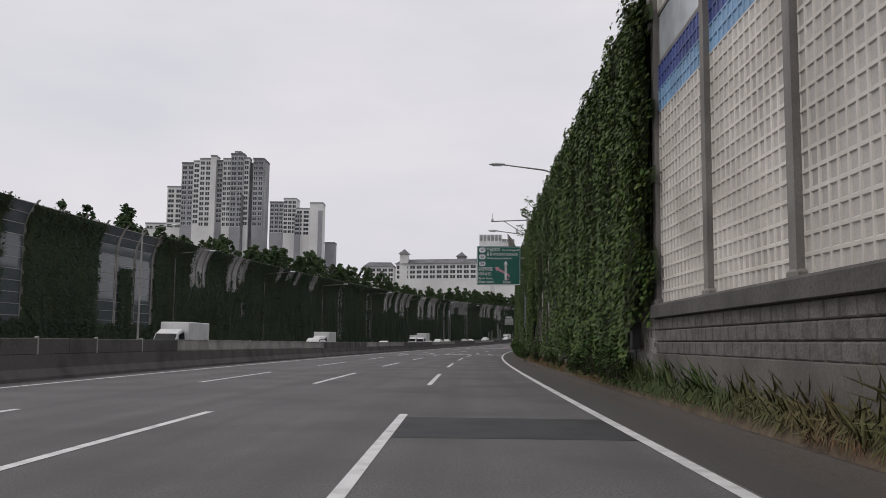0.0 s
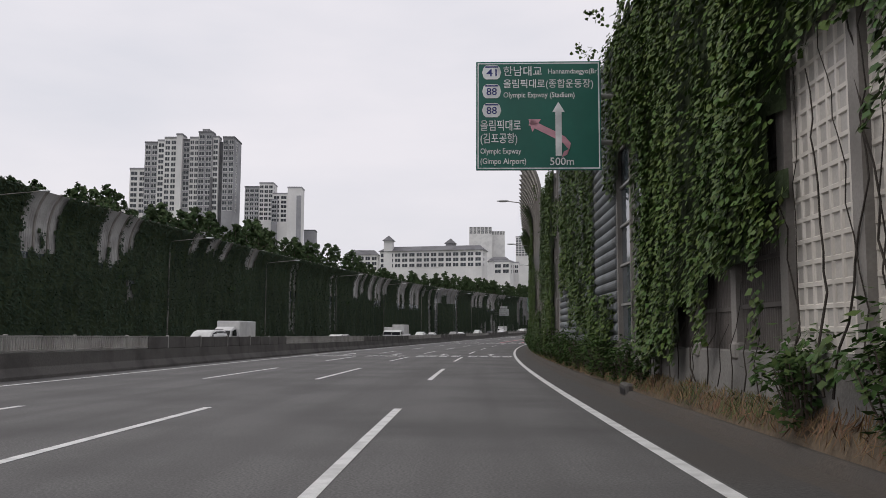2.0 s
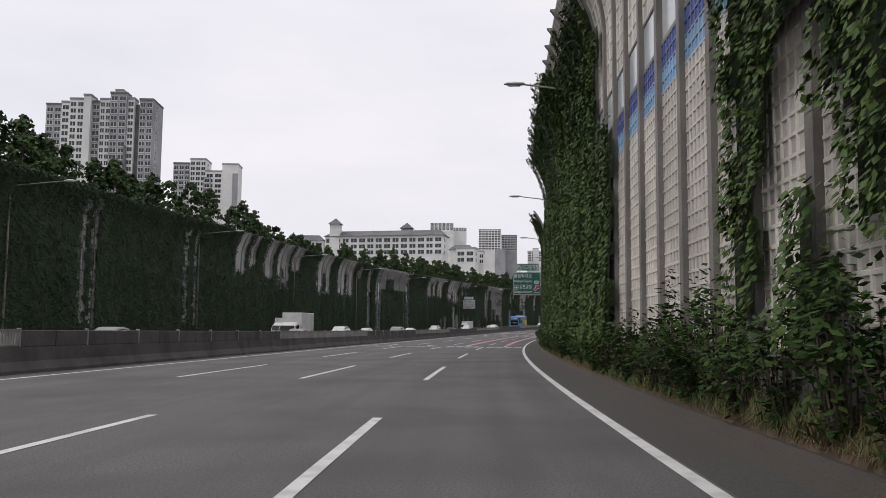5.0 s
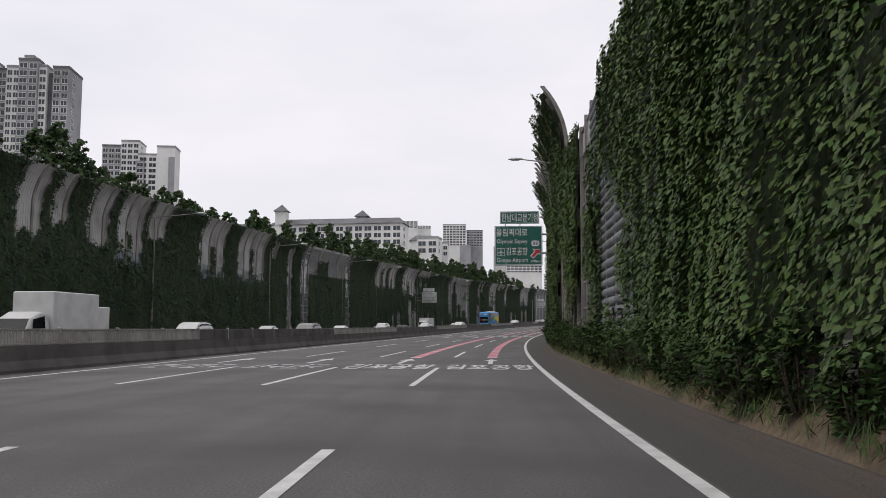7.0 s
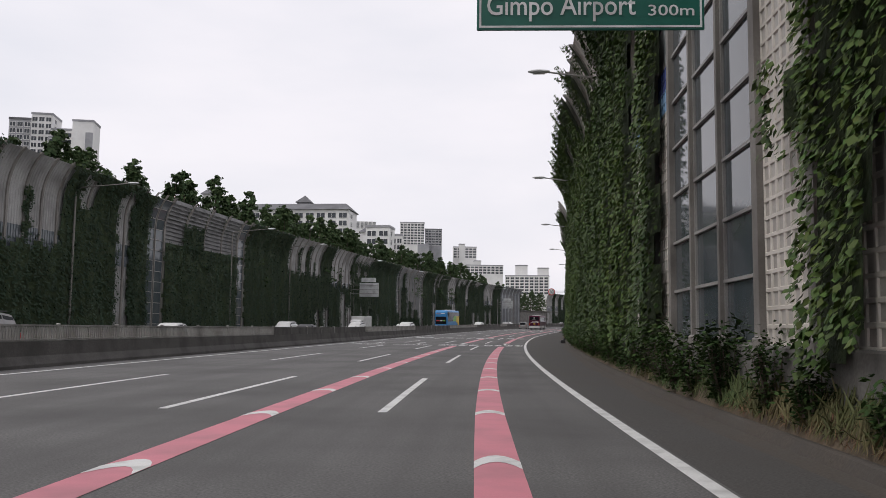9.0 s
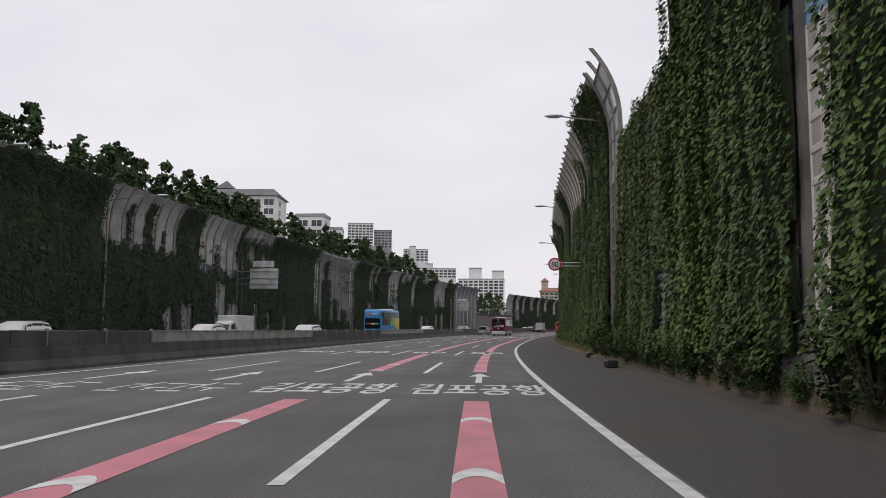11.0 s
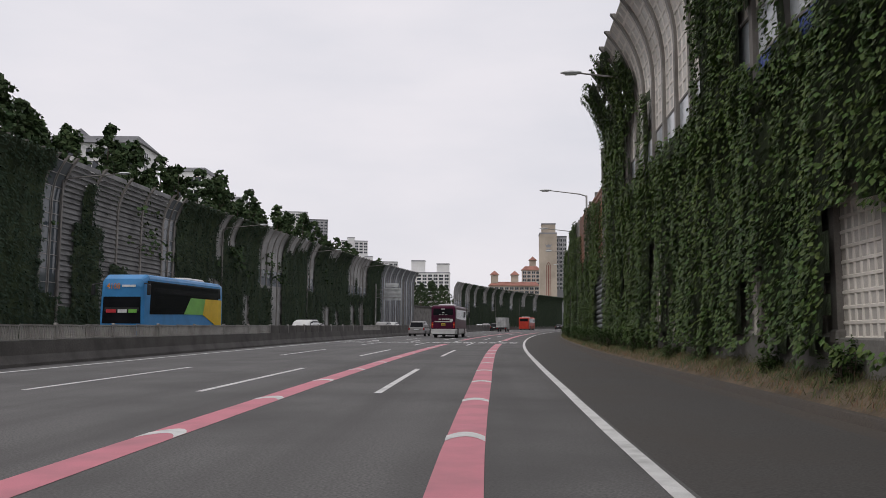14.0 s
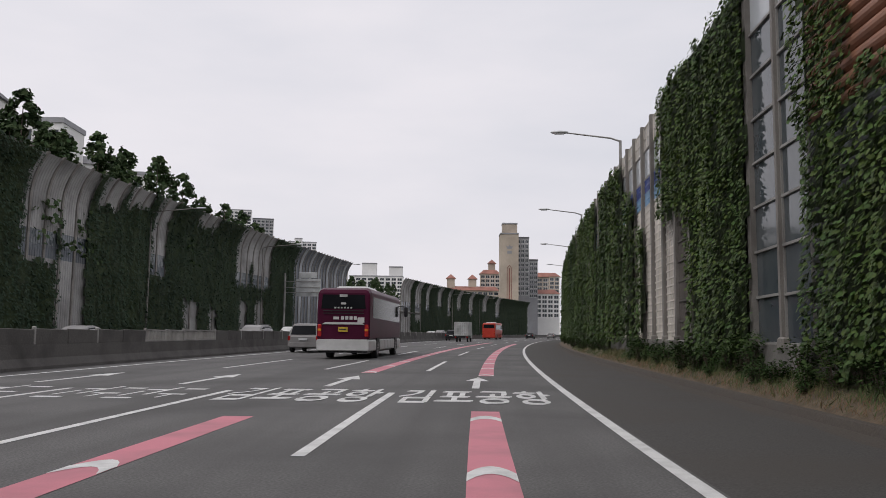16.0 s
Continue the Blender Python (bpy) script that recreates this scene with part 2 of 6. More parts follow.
# ---- mesh helpers ----
class Shape:
    """Vertices and faces of one mesh, with a material slot for each face."""

    def __init__(self):
        self.v, self.f, self.m = [], [], []

    def add(self, verts, faces, slot=0):
        k = len(self.v)
        self.v.extend(tuple(p) for p in verts)
        self.f.extend(tuple(i + k for i in q) for q in faces)
        self.m.extend([slot] * len(faces))
        return self

    def box(self, x0, x1, y0, y1, z0, z1, slot=0, bevel=0.0):
        if bevel <= 0:
            p = [(x, y, z) for z in (z0, z1) for y in (y0, y1) for x in (x0, x1)]
            return self.add(p, [(0, 2, 3, 1), (4, 5, 7, 6), (0, 1, 5, 4), (2, 6, 7, 3), (0, 4, 6, 2), (1, 3, 7, 5)], slot)
        b = min(bevel, (x1 - x0) * 0.45, (y1 - y0) * 0.45, (z1 - z0) * 0.45)
        rings = []
        for z, i in ((z0, b), (z0 + b, 0), (z1 - b, 0), (z1, b)):
            c = b
            xa, xb, ya, yb = x0 + i, x1 - i, y0 + i, y1 - i
            rings.append([(xa + c, ya, z), (xb - c, ya, z), (xb, ya + c, z), (xb, yb - c, z), (xb - c, yb, z), (xa + c, yb, z), (xa, yb - c, z), (xa, ya + c, z)])
        return self.loft(rings, slot, True)

    def loft(self, rings, slot=0, caps=True):
        n = len(rings[0])
        v = [p for r in rings for p in r]
        f = [(i * n + j, i * n + (j + 1) % n, (i + 1) * n + (j + 1) % n, (i + 1) * n + j) for i in range(len(rings) - 1) for j in range(n)]
        if caps:
            f += [tuple(range(n - 1, -1, -1)), tuple(range((len(rings) - 1) * n, len(rings) * n))]
        return self.add(v, f, slot)

    def rod(self, a, b, r0, r1=None, n=8, slot=0):
        a, b = Vector(a), Vector(b)
        r1 = r0 if r1 is None else r1
        q = (b - a).to_track_quat("Z", "Y")
        ring = lambda c, r: [tuple(c + q @ Vector((r * math.cos(2 * math.pi * i / n), r * math.sin(2 * math.pi * i / n), 0))) for i in range(n)]
        return self.loft([ring(a, r0), ring(b, r1)], slot)

    def wheel(self, cx, cy, cz, r, w, n=20, slot=0):
        """A disc with its axle along x, its tread rounded."""
        rings = []
        for x, q in ((-w / 2, r * 0.86), (-w / 2, r * 0.95), (-w * 0.36, r), (w * 0.36, r), (w / 2, r * 0.95), (w / 2, r * 0.86)):
            rings.append([(cx + x, cy + q * math.cos(2 * math.pi * i / n), cz + q * math.sin(2 * math.pi * i / n)) for i in range(n)])
        return self.loft(rings, slot)

    def grid(self, rows, slot=0):
        n = len(rows[0])
        return self.add([p for r in rows for p in r], [(i * n + j, i * n + j + 1, (i + 1) * n + j + 1, (i + 1) * n + j) for i in range(len(rows) - 1) for j in range(n - 1)], slot)

    def mesh(self, name, *mats, smooth=False):
        me = bpy.data.meshes.new(name)
        me.from_pydata(self.v, [], self.f)
        for m in mats:
            me.materials.append(M[m] if isinstance(m, str) else m)
        if len(mats) > 1:
            me.polygons.foreach_set("material_index", self.m)
        if smooth:
            me.polygons.foreach_set("use_smooth", [True] * len(me.polygons))
        me.update()
        return me


def part(name, data, parent, m=None, label=""):
    ob = new(name, data)
    ob.parent = parent
    if m is not None:
        ob.matrix_local = m
    return tagged(ob, label)


def thing(name, m, label, category, group="", kind="", data=None):
    ob = new(name, data)
    ob.matrix_world = m
    return tagged(ob, label, category, group, kind)


def ribbon(stations, profile, z_of=None):
    """A strip along the road: profile is a list of (u, z) or a function of s that gives one."""
    sh = Shape()
    rows = []
    for s in stations:
        pr = profile(s) if callable(profile) else profile
        row = []
        for u, z in pr:
            row.append(road_xyz(s, u, z))
        rows.append(row)
    return sh.grid(rows)


def along_uv(me, rows):
    """Maps a strip by metres across and along the road; rows: (u, s) of each vertex."""
    layer = me.uv_layers.new(name="UVMap")
    idx = np.empty(len(me.loops), np.int32)
    me.loops.foreach_get("vertex_index", idx)
    layer.data.foreach_set("uv", np.array(rows, dtype=np.float32)[idx].ravel())
    return me


def lerp(s, table):
    return float(np.interp(s, [a for a, _ in table], [b for _, b in table]))


RIGHT_WALL = ((-60, 3.65), (100, 3.65), (180, 3.9), (210, 4.0), (235, 4.9), (278, 6.15), (300, 6.45), (358, 6.65), (376, 6.45), (460, 6.4), (700, 6.4))
KERB = ((-60, 3.2), (100, 3.2), (160, 3.15), (190, 3.2), (200, 3.4), (210, 3.55), (240, 4.7), (272, 5.6), (300, 5.5), (330, 5.5), (350, 5.4), (380, 5.5), (700, 5.5))
LEFT_WALL = ((-60, -41.5), (50, -41), (115, -38.6), (160, -37), (200, -35), (250, -34), (315, -32), (420, -32), (500, -33), (520, -33.5))
LANE, EDGE_R, LANE_W = -1.555, 1.945, 3.5


def wall_u(s):
    return lerp(s, RIGHT_WALL)


def left_u(s):
    return lerp(s, LEFT_WALL)


ARC_Z, ARC_R = 10.3, 4.93


def profile_at(h, curved):
    """Lean towards the road and height, at the length h up the wall."""
    if curved is not True or h <= ARC_Z:
        return 0.0, h
    a = (h - ARC_Z) / ARC_R
    return ARC_R * (1 - math.cos(a)), ARC_Z + ARC_R * math.sin(a)


CURVED_TOP = ARC_Z + ARC_R * radians(39.5)


def top_of(curved):
    """Length up the wall of its head: curved, "tall" or plain."""
    return {True: CURVED_TOP, "tall": 11.2}.get(curved, 9.3)


# ---- ground and road ----
STATIONS = list(range(-60, 700, 3))
LOW = -2.6
ground = Shape()
ground.grid([[(x, y, LOW) for x in np.linspace(-3000, 3000, 13)] for y in np.linspace(-2000, 4500, 14)])
# the embankment that carries the road and the trees beside it
bank = []
for s in [-140] + list(range(-60, 700, 10)) + [840]:
    top = float(road_z(s)) - 0.12 if -140 < s < 840 else LOW - 0.3
    bank.append([(*map(float, road_xy(s, u)), h) for u, h in ((-130, LOW - 0.3), (-70, top), (-20, top), (20, top), (60, LOW - 0.3))])
ground.grid(bank)
tagged(new("ground", ground.mesh("ground", "land")), "flat green and grey land round the expressway", "ground", kind="structure")

def edge_r(s):
    return lerp(s, ((-40, 1.945), (205, 1.945), (255, 1.88), (290, 1.86), (305, 1.89), (316, 1.99), (329, 2.2), (341, 2.27), (365, 2.21), (420, 2.2)))


road_row = lambda s: [(left_u(min(s, 515)) + 0.0, 0.0), (-20, 0.0), (-13, 0.0), (-6, 0.0), (edge_r(s) + 0.13, 0.0)]
road_mesh = along_uv(ribbon(STATIONS, road_row).mesh("road", "asphalt"), [(u, s) for s in STATIONS for u, _ in road_row(s)])
road = tagged(new("road", road_mesh),
              "worn grey asphalt expressway with several lanes", "road", kind="structure")
tagged(new("shoulder", ribbon(STATIONS, lambda s: [(edge_r(s) + 0.13, 0.0), (edge_r(s) + 0.5, 0.0), (lerp(s, KERB), -0.005)]).mesh("shoulder", "shoulder")),
       "dusty dark asphalt shoulder beside the edge line", "shoulder", kind="structure")
dr = random.Random(15)
dust_rows = [(s, dr.uniform(0.25, 0.6)) for s in range(-60, 700, 2)]
tagged(new("gutter", ribbon([s for s, _ in dust_rows], lambda s: [(lerp(s, KERB) - lerp(s, dust_rows) - 0.25, -0.014), (lerp(s, KERB) - lerp(s, dust_rows) * 0.5, 0.001), (lerp(s, KERB) - 0.1, 0.004), (lerp(s, KERB) + 0.01, 0.012)]).mesh("gutter", "dust")), "strip of brown dust along the kerb", "gutter", kind="structure")


def strip(name, s0, s1, u, width, mat, z=0.006, ends=0.0, step=4.0, parent=road):
    n = max(2, int((s1 - s0) / step) + 1)
    uu = u if callable(u) else (lambda s: u)
    return part(name, ribbon(np.linspace(s0, s1, n), lambda s: [(uu(s) - width / 2, z), (uu(s) + width / 2, z)]).mesh(name, mat), parent)


strip("edge_line", -40, 640, edge_r, 0.17, "paint")
strip("edge_line", -40, 640, lambda s: -12.35, 0.17, "paint")
strip("edge_line", -40, 640, lambda s: -15.6, 0.17, "paint")
PHASE, DASH = 6.03, 9.4
for line in range(3):
    for k in range(-2, 30):
        s0 = PHASE + 20 * k
        strip("lane_dash", s0, s0 + DASH, LANE - LANE_W * line, 0.15, "paint")
for line in range(3):
    strip("lane_line", -40, 640, -19.2 - 3.5 * line, 0.15, "paint")
part("repair_patch", ribbon((11.7, 13.2, 14.85), [(-1.5, 0.004), (1.86, 0.004)]).mesh("repair_patch", "patch"), road)

# pink guide strips with white arrowheads, broken where the words and numbers stand
def guide(u, spans):
    for s0, s1 in spans:
        strip("guide_strip", s0, s1, u, 0.46, "pink", z=0.005)
        s = s0 + 0.1
        while s < s1 - 0.3:
            sh = Shape()
            top, low = [], []
            for i in range(7):
                a = -0.23 + 0.46 * i / 6
                rise = 0.42 * (1 - (a / 0.23) ** 2)
                top.append(road_xyz(s + rise + 0.45, u(s) + a, 0.009))
                low.append(road_xyz(s + rise, u(s) + a, 0.009))
            sh.grid([low, top])
            part("arrowhead", sh.mesh("arrowhead", "paint"), road)
            s += 5.05


guide(lambda s: lerp(s, ((184, 0.2), (206, 0.13), (269, 0.19), (296, 0.16), (305, 0.13), (316, 0.22), (329, 0.43), (341, 0.49), (372, 0.42))), ((185.5, 255.2), (267.2, 289.2), (293.9, 371.4), (383.0, 460.0)))
guide(lambda s: -3.3, ((184.8, 255.2), (267.2, 288.6), (293.9, 370.0), (384.0, 470.0)))


def words(body, s0, s1, u0, u1, name="road_words", mirror=False):
    """Lettering painted on the road, stretched along it."""
    cu = bpy.data.curves.new(name, "FONT")
    cu.body, cu.size, cu.resolution_u = body, 1.0, 3
    ob = new(name, cu)
    bpy.context.view_layer.update()
    me = bpy.data.meshes.new_from_object(ob.evaluated_get(bpy.context.evaluated_depsgraph_get()))
    bpy.data.objects.remove(ob)
    n = len(me.vertices)
    co = np.empty(n * 3)
    me.vertices.foreach_get("co", co)
    co = co.reshape(-1, 3)
    lo, hi = co.min(0), co.max(0)
    uu = u0 + (co[:, 0] - lo[0]) / (hi[0] - lo[0]) * (u1 - u0)
    ss = s0 + (co[:, 1] - lo[1]) / (hi[1] - lo[1]) * (s1 - s0)
    # broad strokes: the outline laid twice, a little aside
    k = 0.045 if len(body) > 2 else 0.0
    bm = bmesh.new()
    for du, ds, z in ((-k / 2, -0.05, 0.007), (k / 2, 0.05, 0.0115)):
        x, y = road_xy(ss + ds, uu + du)
        me.vertices.foreach_set("co", np.stack([x, y, road_z(ss + ds) + z], 1).ravel())
        bm.from_mesh(me)
    bm.to_mesh(me)
    bm.free()
    me.materials.append(M["paint"])
    me.update()
    return part(name, me, road)


def arrow(s0, s1, u):
    pts = [(s0, -0.09), (s0, 0.09), (s1 - 1.9, 0.09), (s1 - 1.9, 0.32), (s1, 0.0), (s1 - 1.9, -0.32), (s1 - 1.9, -0.09)]
    sh = Shape()
    sh.add([road_xyz(s, u + a, 0.007) for s, a in pts], [(0, 1, 2, 6), (6, 2, 4), (2, 3, 4), (6, 4, 5)])
    return part("road_arrow", sh.mesh("road_arrow", "paint"), road)


def word_bars(s0, s1, u0, u1):
    """Painted words too slanted to read: rows of plain bars of their size."""
    for i in range(4):
        a = u0 + (u1 - u0) * i / 4 + 0.07
        w, d = (u1 - u0) / 4 - 0.14, s1 - s0
        for f0, f1, g0, g1 in (((0, 1, 0, 0.09), (0.1, 0.26, 0.2, 0.6), (0, 0.9, 0.68, 0.77), (0.76, 0.95, 0.3, 1.0)), ((0, 1, 0.34, 0.42), (0.42, 0.58, 0.1, 0.34), (0.05, 0.9, 0.8, 0.9)))[i % 2]:
            sh = Shape()
            sh.grid([[road_xyz(s0 + d * g, a + w * f, 0.007) for f in (f0, f1)] for g in (g0, g1)])
            part("road_words", sh.mesh("road_words", "paint"), road)


for s0 in (96.2, 174.4, 256.9, 372.9):
    for lane in range(2):
        words("김포공항", s0, s0 + 3.5, -1.3 - 3.5 * lane, 1.75 - 3.5 * lane)
        arrow(s0 + 4.3, s0 + 9.3, 0.2 - 3.5 * lane)
    for lane in (2, 3):
        word_bars(s0, s0 + 3.2, -1.2 - 3.5 * lane, 1.5 - 3.5 * lane)
        arrow(s0 + 4.3, s0 + 9.3, 0.2 - 3.5 * lane)
for lane in range(4):
    words("80", 289.8, 292.6, -0.92 - 3.5 * lane, 1.1 - 3.5 * lane)

# kerb and verge
def kerb_profile(s):
    u = lerp(s, KERB)
    return [(u - 0.02, -0.02), (u + 0.02, 0.06), (u + 0.06, 0.125), (u + 0.1, 0.145), (u + 0.18, 0.15), (u + 0.2, 0.05)]


tagged(new("kerb", ribbon(STATIONS, kerb_profile).mesh("kerb", "dust")), "low dusty brown concrete kerb along the shoulder", "kerb", kind="structure")
tagged(new("verge", ribbon(STATIONS, lambda s: [(lerp(s, KERB) + 0.15, 0.15), (lerp(s, KERB) * 0.5 + wall_u(s) * 0.5, 0.38), (wall_u(s) + 0.05, 0.6)]).mesh("verge", "soil")),
       "narrow sloping verge of dry brown soil", "verge", kind="structure")

# base under the right-hand barrier
def base_profile(s):
    u, top = wall_u(s), 2.1 if s < 18 else 1.15
    return [(u - 0.14, -0.1), (u - 0.14, 0.75), (u - 0.12, top - 0.03), (u - 0.09, top), (u + 0.3, top), (u + 0.3, -0.1)]


def stations(s0, s1, step=2.0):
    n = max(2, int(round((s1 - s0) / step)) + 1)
    return [float(v) for v in np.linspace(s0, s1, n)]


tagged(new("wall_base", ribbon(stations(18.0, 640, 3.0), lambda s: base_profile(max(s, 18.1))).mesh("wall_base", "concrete")), "stained low concrete footing below the noise barrier", "concrete base", kind="structure")

# the first stretch stands on a taller base faced with rough stone blocks under a heavy coping
stone_base = tagged(new("stone_wall", ribbon(stations(-40, 18.0, 2.0), lambda s: [(wall_u(s) - 0.1, -0.1), (wall_u(s) - 0.1, 1.83), (wall_u(s) + 0.3, 1.83), (wall_u(s) + 0.3, -0.1)]).mesh("stone_wall", "dark_concrete")),
                    "dark stone-block retaining wall with a concrete coping", "stone wall", kind="structure")
part("plinth", ribbon(stations(-40, 18.0, 2.0), lambda s: [(wall_u(s) - 0.2, -0.1), (wall_u(s) - 0.2, 1.1), (wall_u(s) - 0.1, 1.12)]).mesh("plinth", "plinth"), stone_base, label="pale concrete plinth")
part("coping", ribbon(stations(-40, 18.0, 2.0), lambda s: [(wall_u(s) - 0.09, 1.82), (wall_u(s) - 0.24, 1.84), (wall_u(s) - 0.24, 2.08), (wall_u(s) - 0.2, 2.12), (wall_u(s) + 0.3, 2.12)]).mesh("coping", "dark_concrete"), stone_base)
rng = random.Random(3)
block_meshes = []
for i in range(4):
    sh = Shape()
    fa, fb = (0.0, 0.02, 0.1, 0.5, 0.9, 0.98, 1.0), (0.0, 0.015, 0.06, 0.35, 0.65, 0.94, 0.985, 1.0)
    rows = []
    for a in fa:
        row = []
        for b in fb:
            edge = min(a, 1 - a, b, 1 - b)
            out = 0.0 if edge == 0 else 0.022 if edge < 0.03 else 0.034 + rng.random() * 0.007
            row.append((-out, -0.197 + 0.394 * b, 0.228 * a))
        rows.append(row)
    sh.grid(rows)
    block_meshes.append(sh.mesh("stone_block", "stone"))
for row in range(3):
    s = -14.0 + 0.2 * (row % 2)
    while s < 17.6:
        part("stone_block", block_meshes[rng.randrange(4)], stone_base, at(s + 0.3, wall_u(s) - 0.11, 1.115 + 0.238 * row))
        s += 0.405

# median: concrete barrier with a steel fence on top
MED = -13.75
tagged(new("median_barrier", ribbon(STATIONS, [(MED + 0.32, -0.05), (MED + 0.3, 0.1), (MED + 0.14, 0.35), (MED + 0.1, 0.78), (MED - 0.1, 0.78), (MED - 0.14, 0.35), (MED - 0.3, 0.1), (MED - 0.32, -0.05)]).mesh("median_barrier", "dark_concrete")),
       "sooty dark concrete median barrier", "barrier", kind="structure")
upper = ribbon(STATIONS, [(MED + 0.07, 0.77), (MED + 0.07, 1.3), (MED - 0.07, 1.3), (MED - 0.07, 0.77)]).mesh("barrier_screen", "dark_concrete")
fence_mesh = Shape()
for i in range(14):
    y = 0.15 * i
    fence_mesh.box(-0.025, 0.025, y - 0.028, y + 0.028, 0.78, 1.26)
fence_mesh.box(-0.03, 0.03, -0.07, 2.03, 1.25, 1.3)
fence_mesh.box(-0.03, 0.03, -0.07, 2.03, 0.8, 0.85)
fence_me = fence_mesh.mesh("fence_panel", "steel")
screen_mesh = Shape().box(-0.05, 0.05, -0.06, 2.04, 0.77, 1.28, bevel=0.02).mesh("screen_panel", "dark_concrete")
post_me = Shape().box(-0.06, 0.06, -0.05, 0.05, 0.76, 1.34, bevel=0.015).mesh("fence_post", "steel")
fence = thing("median_fence", Matrix(), "low steel picket fence on top of the concrete median", "fence")
for k in range(0, 250):
    s = -20 + 2.1 * k
    open_bay = (63 < s < 74 or (k // 7) % 4 in (0, 1)) and s < 400
    part("fence_panel" if open_bay else "screen_panel", fence_me if open_bay else screen_mesh, fence, at(s, MED), label="" if open_bay else "dark solid screen panel")
    if k % 2 == 0:
        part("fence_post", post_me, fence, at(s - 0.05, MED))

# ---- lamps, signs and small roadside things ----
M["sign_green"] = material("green_sign", (0.008, 0.115, 0.085), (0.012, 0.13, 0.095), 0.45, grain=4, stain=0.8, dirt=(0.008, 0.095, 0.07))
M["sign_white"] = material("white_film", (0.75, 0.76, 0.76), (0.8, 0.81, 0.81), 0.5, grain=6, stain=2)
M["sign_red"] = material("red_film", (0.55, 0.04, 0.05), (0.6, 0.05, 0.06), 0.45, grain=6, stain=2)
M["sign_pink"] = material("faded_pink_film", (0.6, 0.3, 0.36), (0.66, 0.36, 0.42), 0.5, grain=6, stain=2)
M["sign_blue"] = material("dark_blue_film", (0.02, 0.03, 0.16), (0.03, 0.04, 0.2), 0.5, grain=6, stain=2)
M["lamp_lens"] = material("lamp_lens", (0.5, 0.5, 0.48), (0.55, 0.55, 0.53), 0.25, grain=8, stain=2)


def street_lamp(s, u_post, side, top=11.4, reach=3.4, metal="steel"):
    """side: 1 leans to the left over the road, -1 to the right."""
    l = thing("street_lamp", at(s, u_post), "tall grey steel street lamp with a long arm", "street lamp", "street lamps")
    part("base_plate", Shape().box(-0.2, 0.2, -0.2, 0.2, 0, 0.04).mesh("base_plate", "steel"), l)
    part("pole", Shape().rod((0, 0, 0.03), (0, 0, top), 0.11, 0.07, 10).mesh("pole", metal), l)
    d = -side
    part("arm", Shape().rod((0, 0, top - 0.05), (d * 0.5, 0, top + 0.12), 0.05, 0.045, 8).rod((d * 0.5, 0, top + 0.12), (d * (reach - 0.6), 0, top + 0.42), 0.045, 0.035, 8).mesh("arm", metal), l)
    hd = Shape()
    rings = []
    for q, w, t in ((0.0, 0.05, 0.04), (0.12, 0.12, 0.07), (0.45, 0.16, 0.09), (0.75, 0.13, 0.07), (0.9, 0.05, 0.03)):
        x = d * (reach - 0.75 + q)
        rings.append([(x, w * math.cos(a), top + 0.44 + t * math.sin(a)) for a in [2 * math.pi * i / 10 for i in range(10)]])
    head = part("lamp_head", hd.loft(rings if d > 0 else rings[::-1]).mesh("lamp_head", "white_metal"), l)
    part("lens", Shape().box(d * (reach - 0.3) - 0.25, d * (reach - 0.3) + 0.25, -0.09, 0.09, top + 0.345, top + 0.37).mesh("lens", "lamp_lens"), head)
    return l


for s in (46.6, 74.4, 106.0, 138.0, 168.5, 199.0, 227.0, 252.0, 280.0):
    street_lamp(s, wall_u(s) + 0.5, 1, 10.75 if s < 80 else 11.5)
for s in (313.0, 345.6, 374.3, 400.4, 428.0, 456.0, 486.0, 516.0):
    street_lamp(s, wall_u(s) + 0.5, 1, 11.2 if s > 350 else 11.8)
street_lamp(76.2, -31.3, -1, 11.4)
for s in (102.0, 133.0, 162.5, 194.0, 225.0, 256.0, 287.0, 306.0, 337.0, 368.7, 400.0, 431.0, 462.0, 493.0, 560.0, 592.0, 624.0):
    street_lamp(s, left_u(min(s, 515)) + 0.3, -1, 11.9, 5.0, "grey_post")


def sign_text(parent, body, x0, x1, z0, z1, mat, y=-0.035, name="lettering"):
    cu = bpy.data.curves.new(name, "FONT")
    cu.body, cu.size, cu.resolution_u, cu.offset = body, 1.0, 3, 0.008
    ob = new(name, cu)
    bpy.context.view_layer.update()
    me = bpy.data.meshes.new_from_object(ob.evaluated_get(bpy.context.evaluated_depsgraph_get()))
    bpy.data.objects.remove(ob)
    co = np.empty(len(me.vertices) * 3)
    me.vertices.foreach_get("co", co)
    co = co.reshape(-1, 3)
    lo, hi = co.min(0), co.max(0)
    x = x0 + (co[:, 0] - lo[0]) / (hi[0] - lo[0]) * (x1 - x0)
    z = z0 + (co[:, 1] - lo[1]) / (hi[1] - lo[1]) * (z1 - z0)
    me.vertices.foreach_set("co", np.stack([x, np.full(len(x), y), z], 1).ravel())
    me.materials.append(M[mat])
    me.update()
    return part(name, me, parent)


def flat(points, y=-0.03):
    return Shape().add([(x, y, z) for x, z in points], [tuple(range(len(points)))])


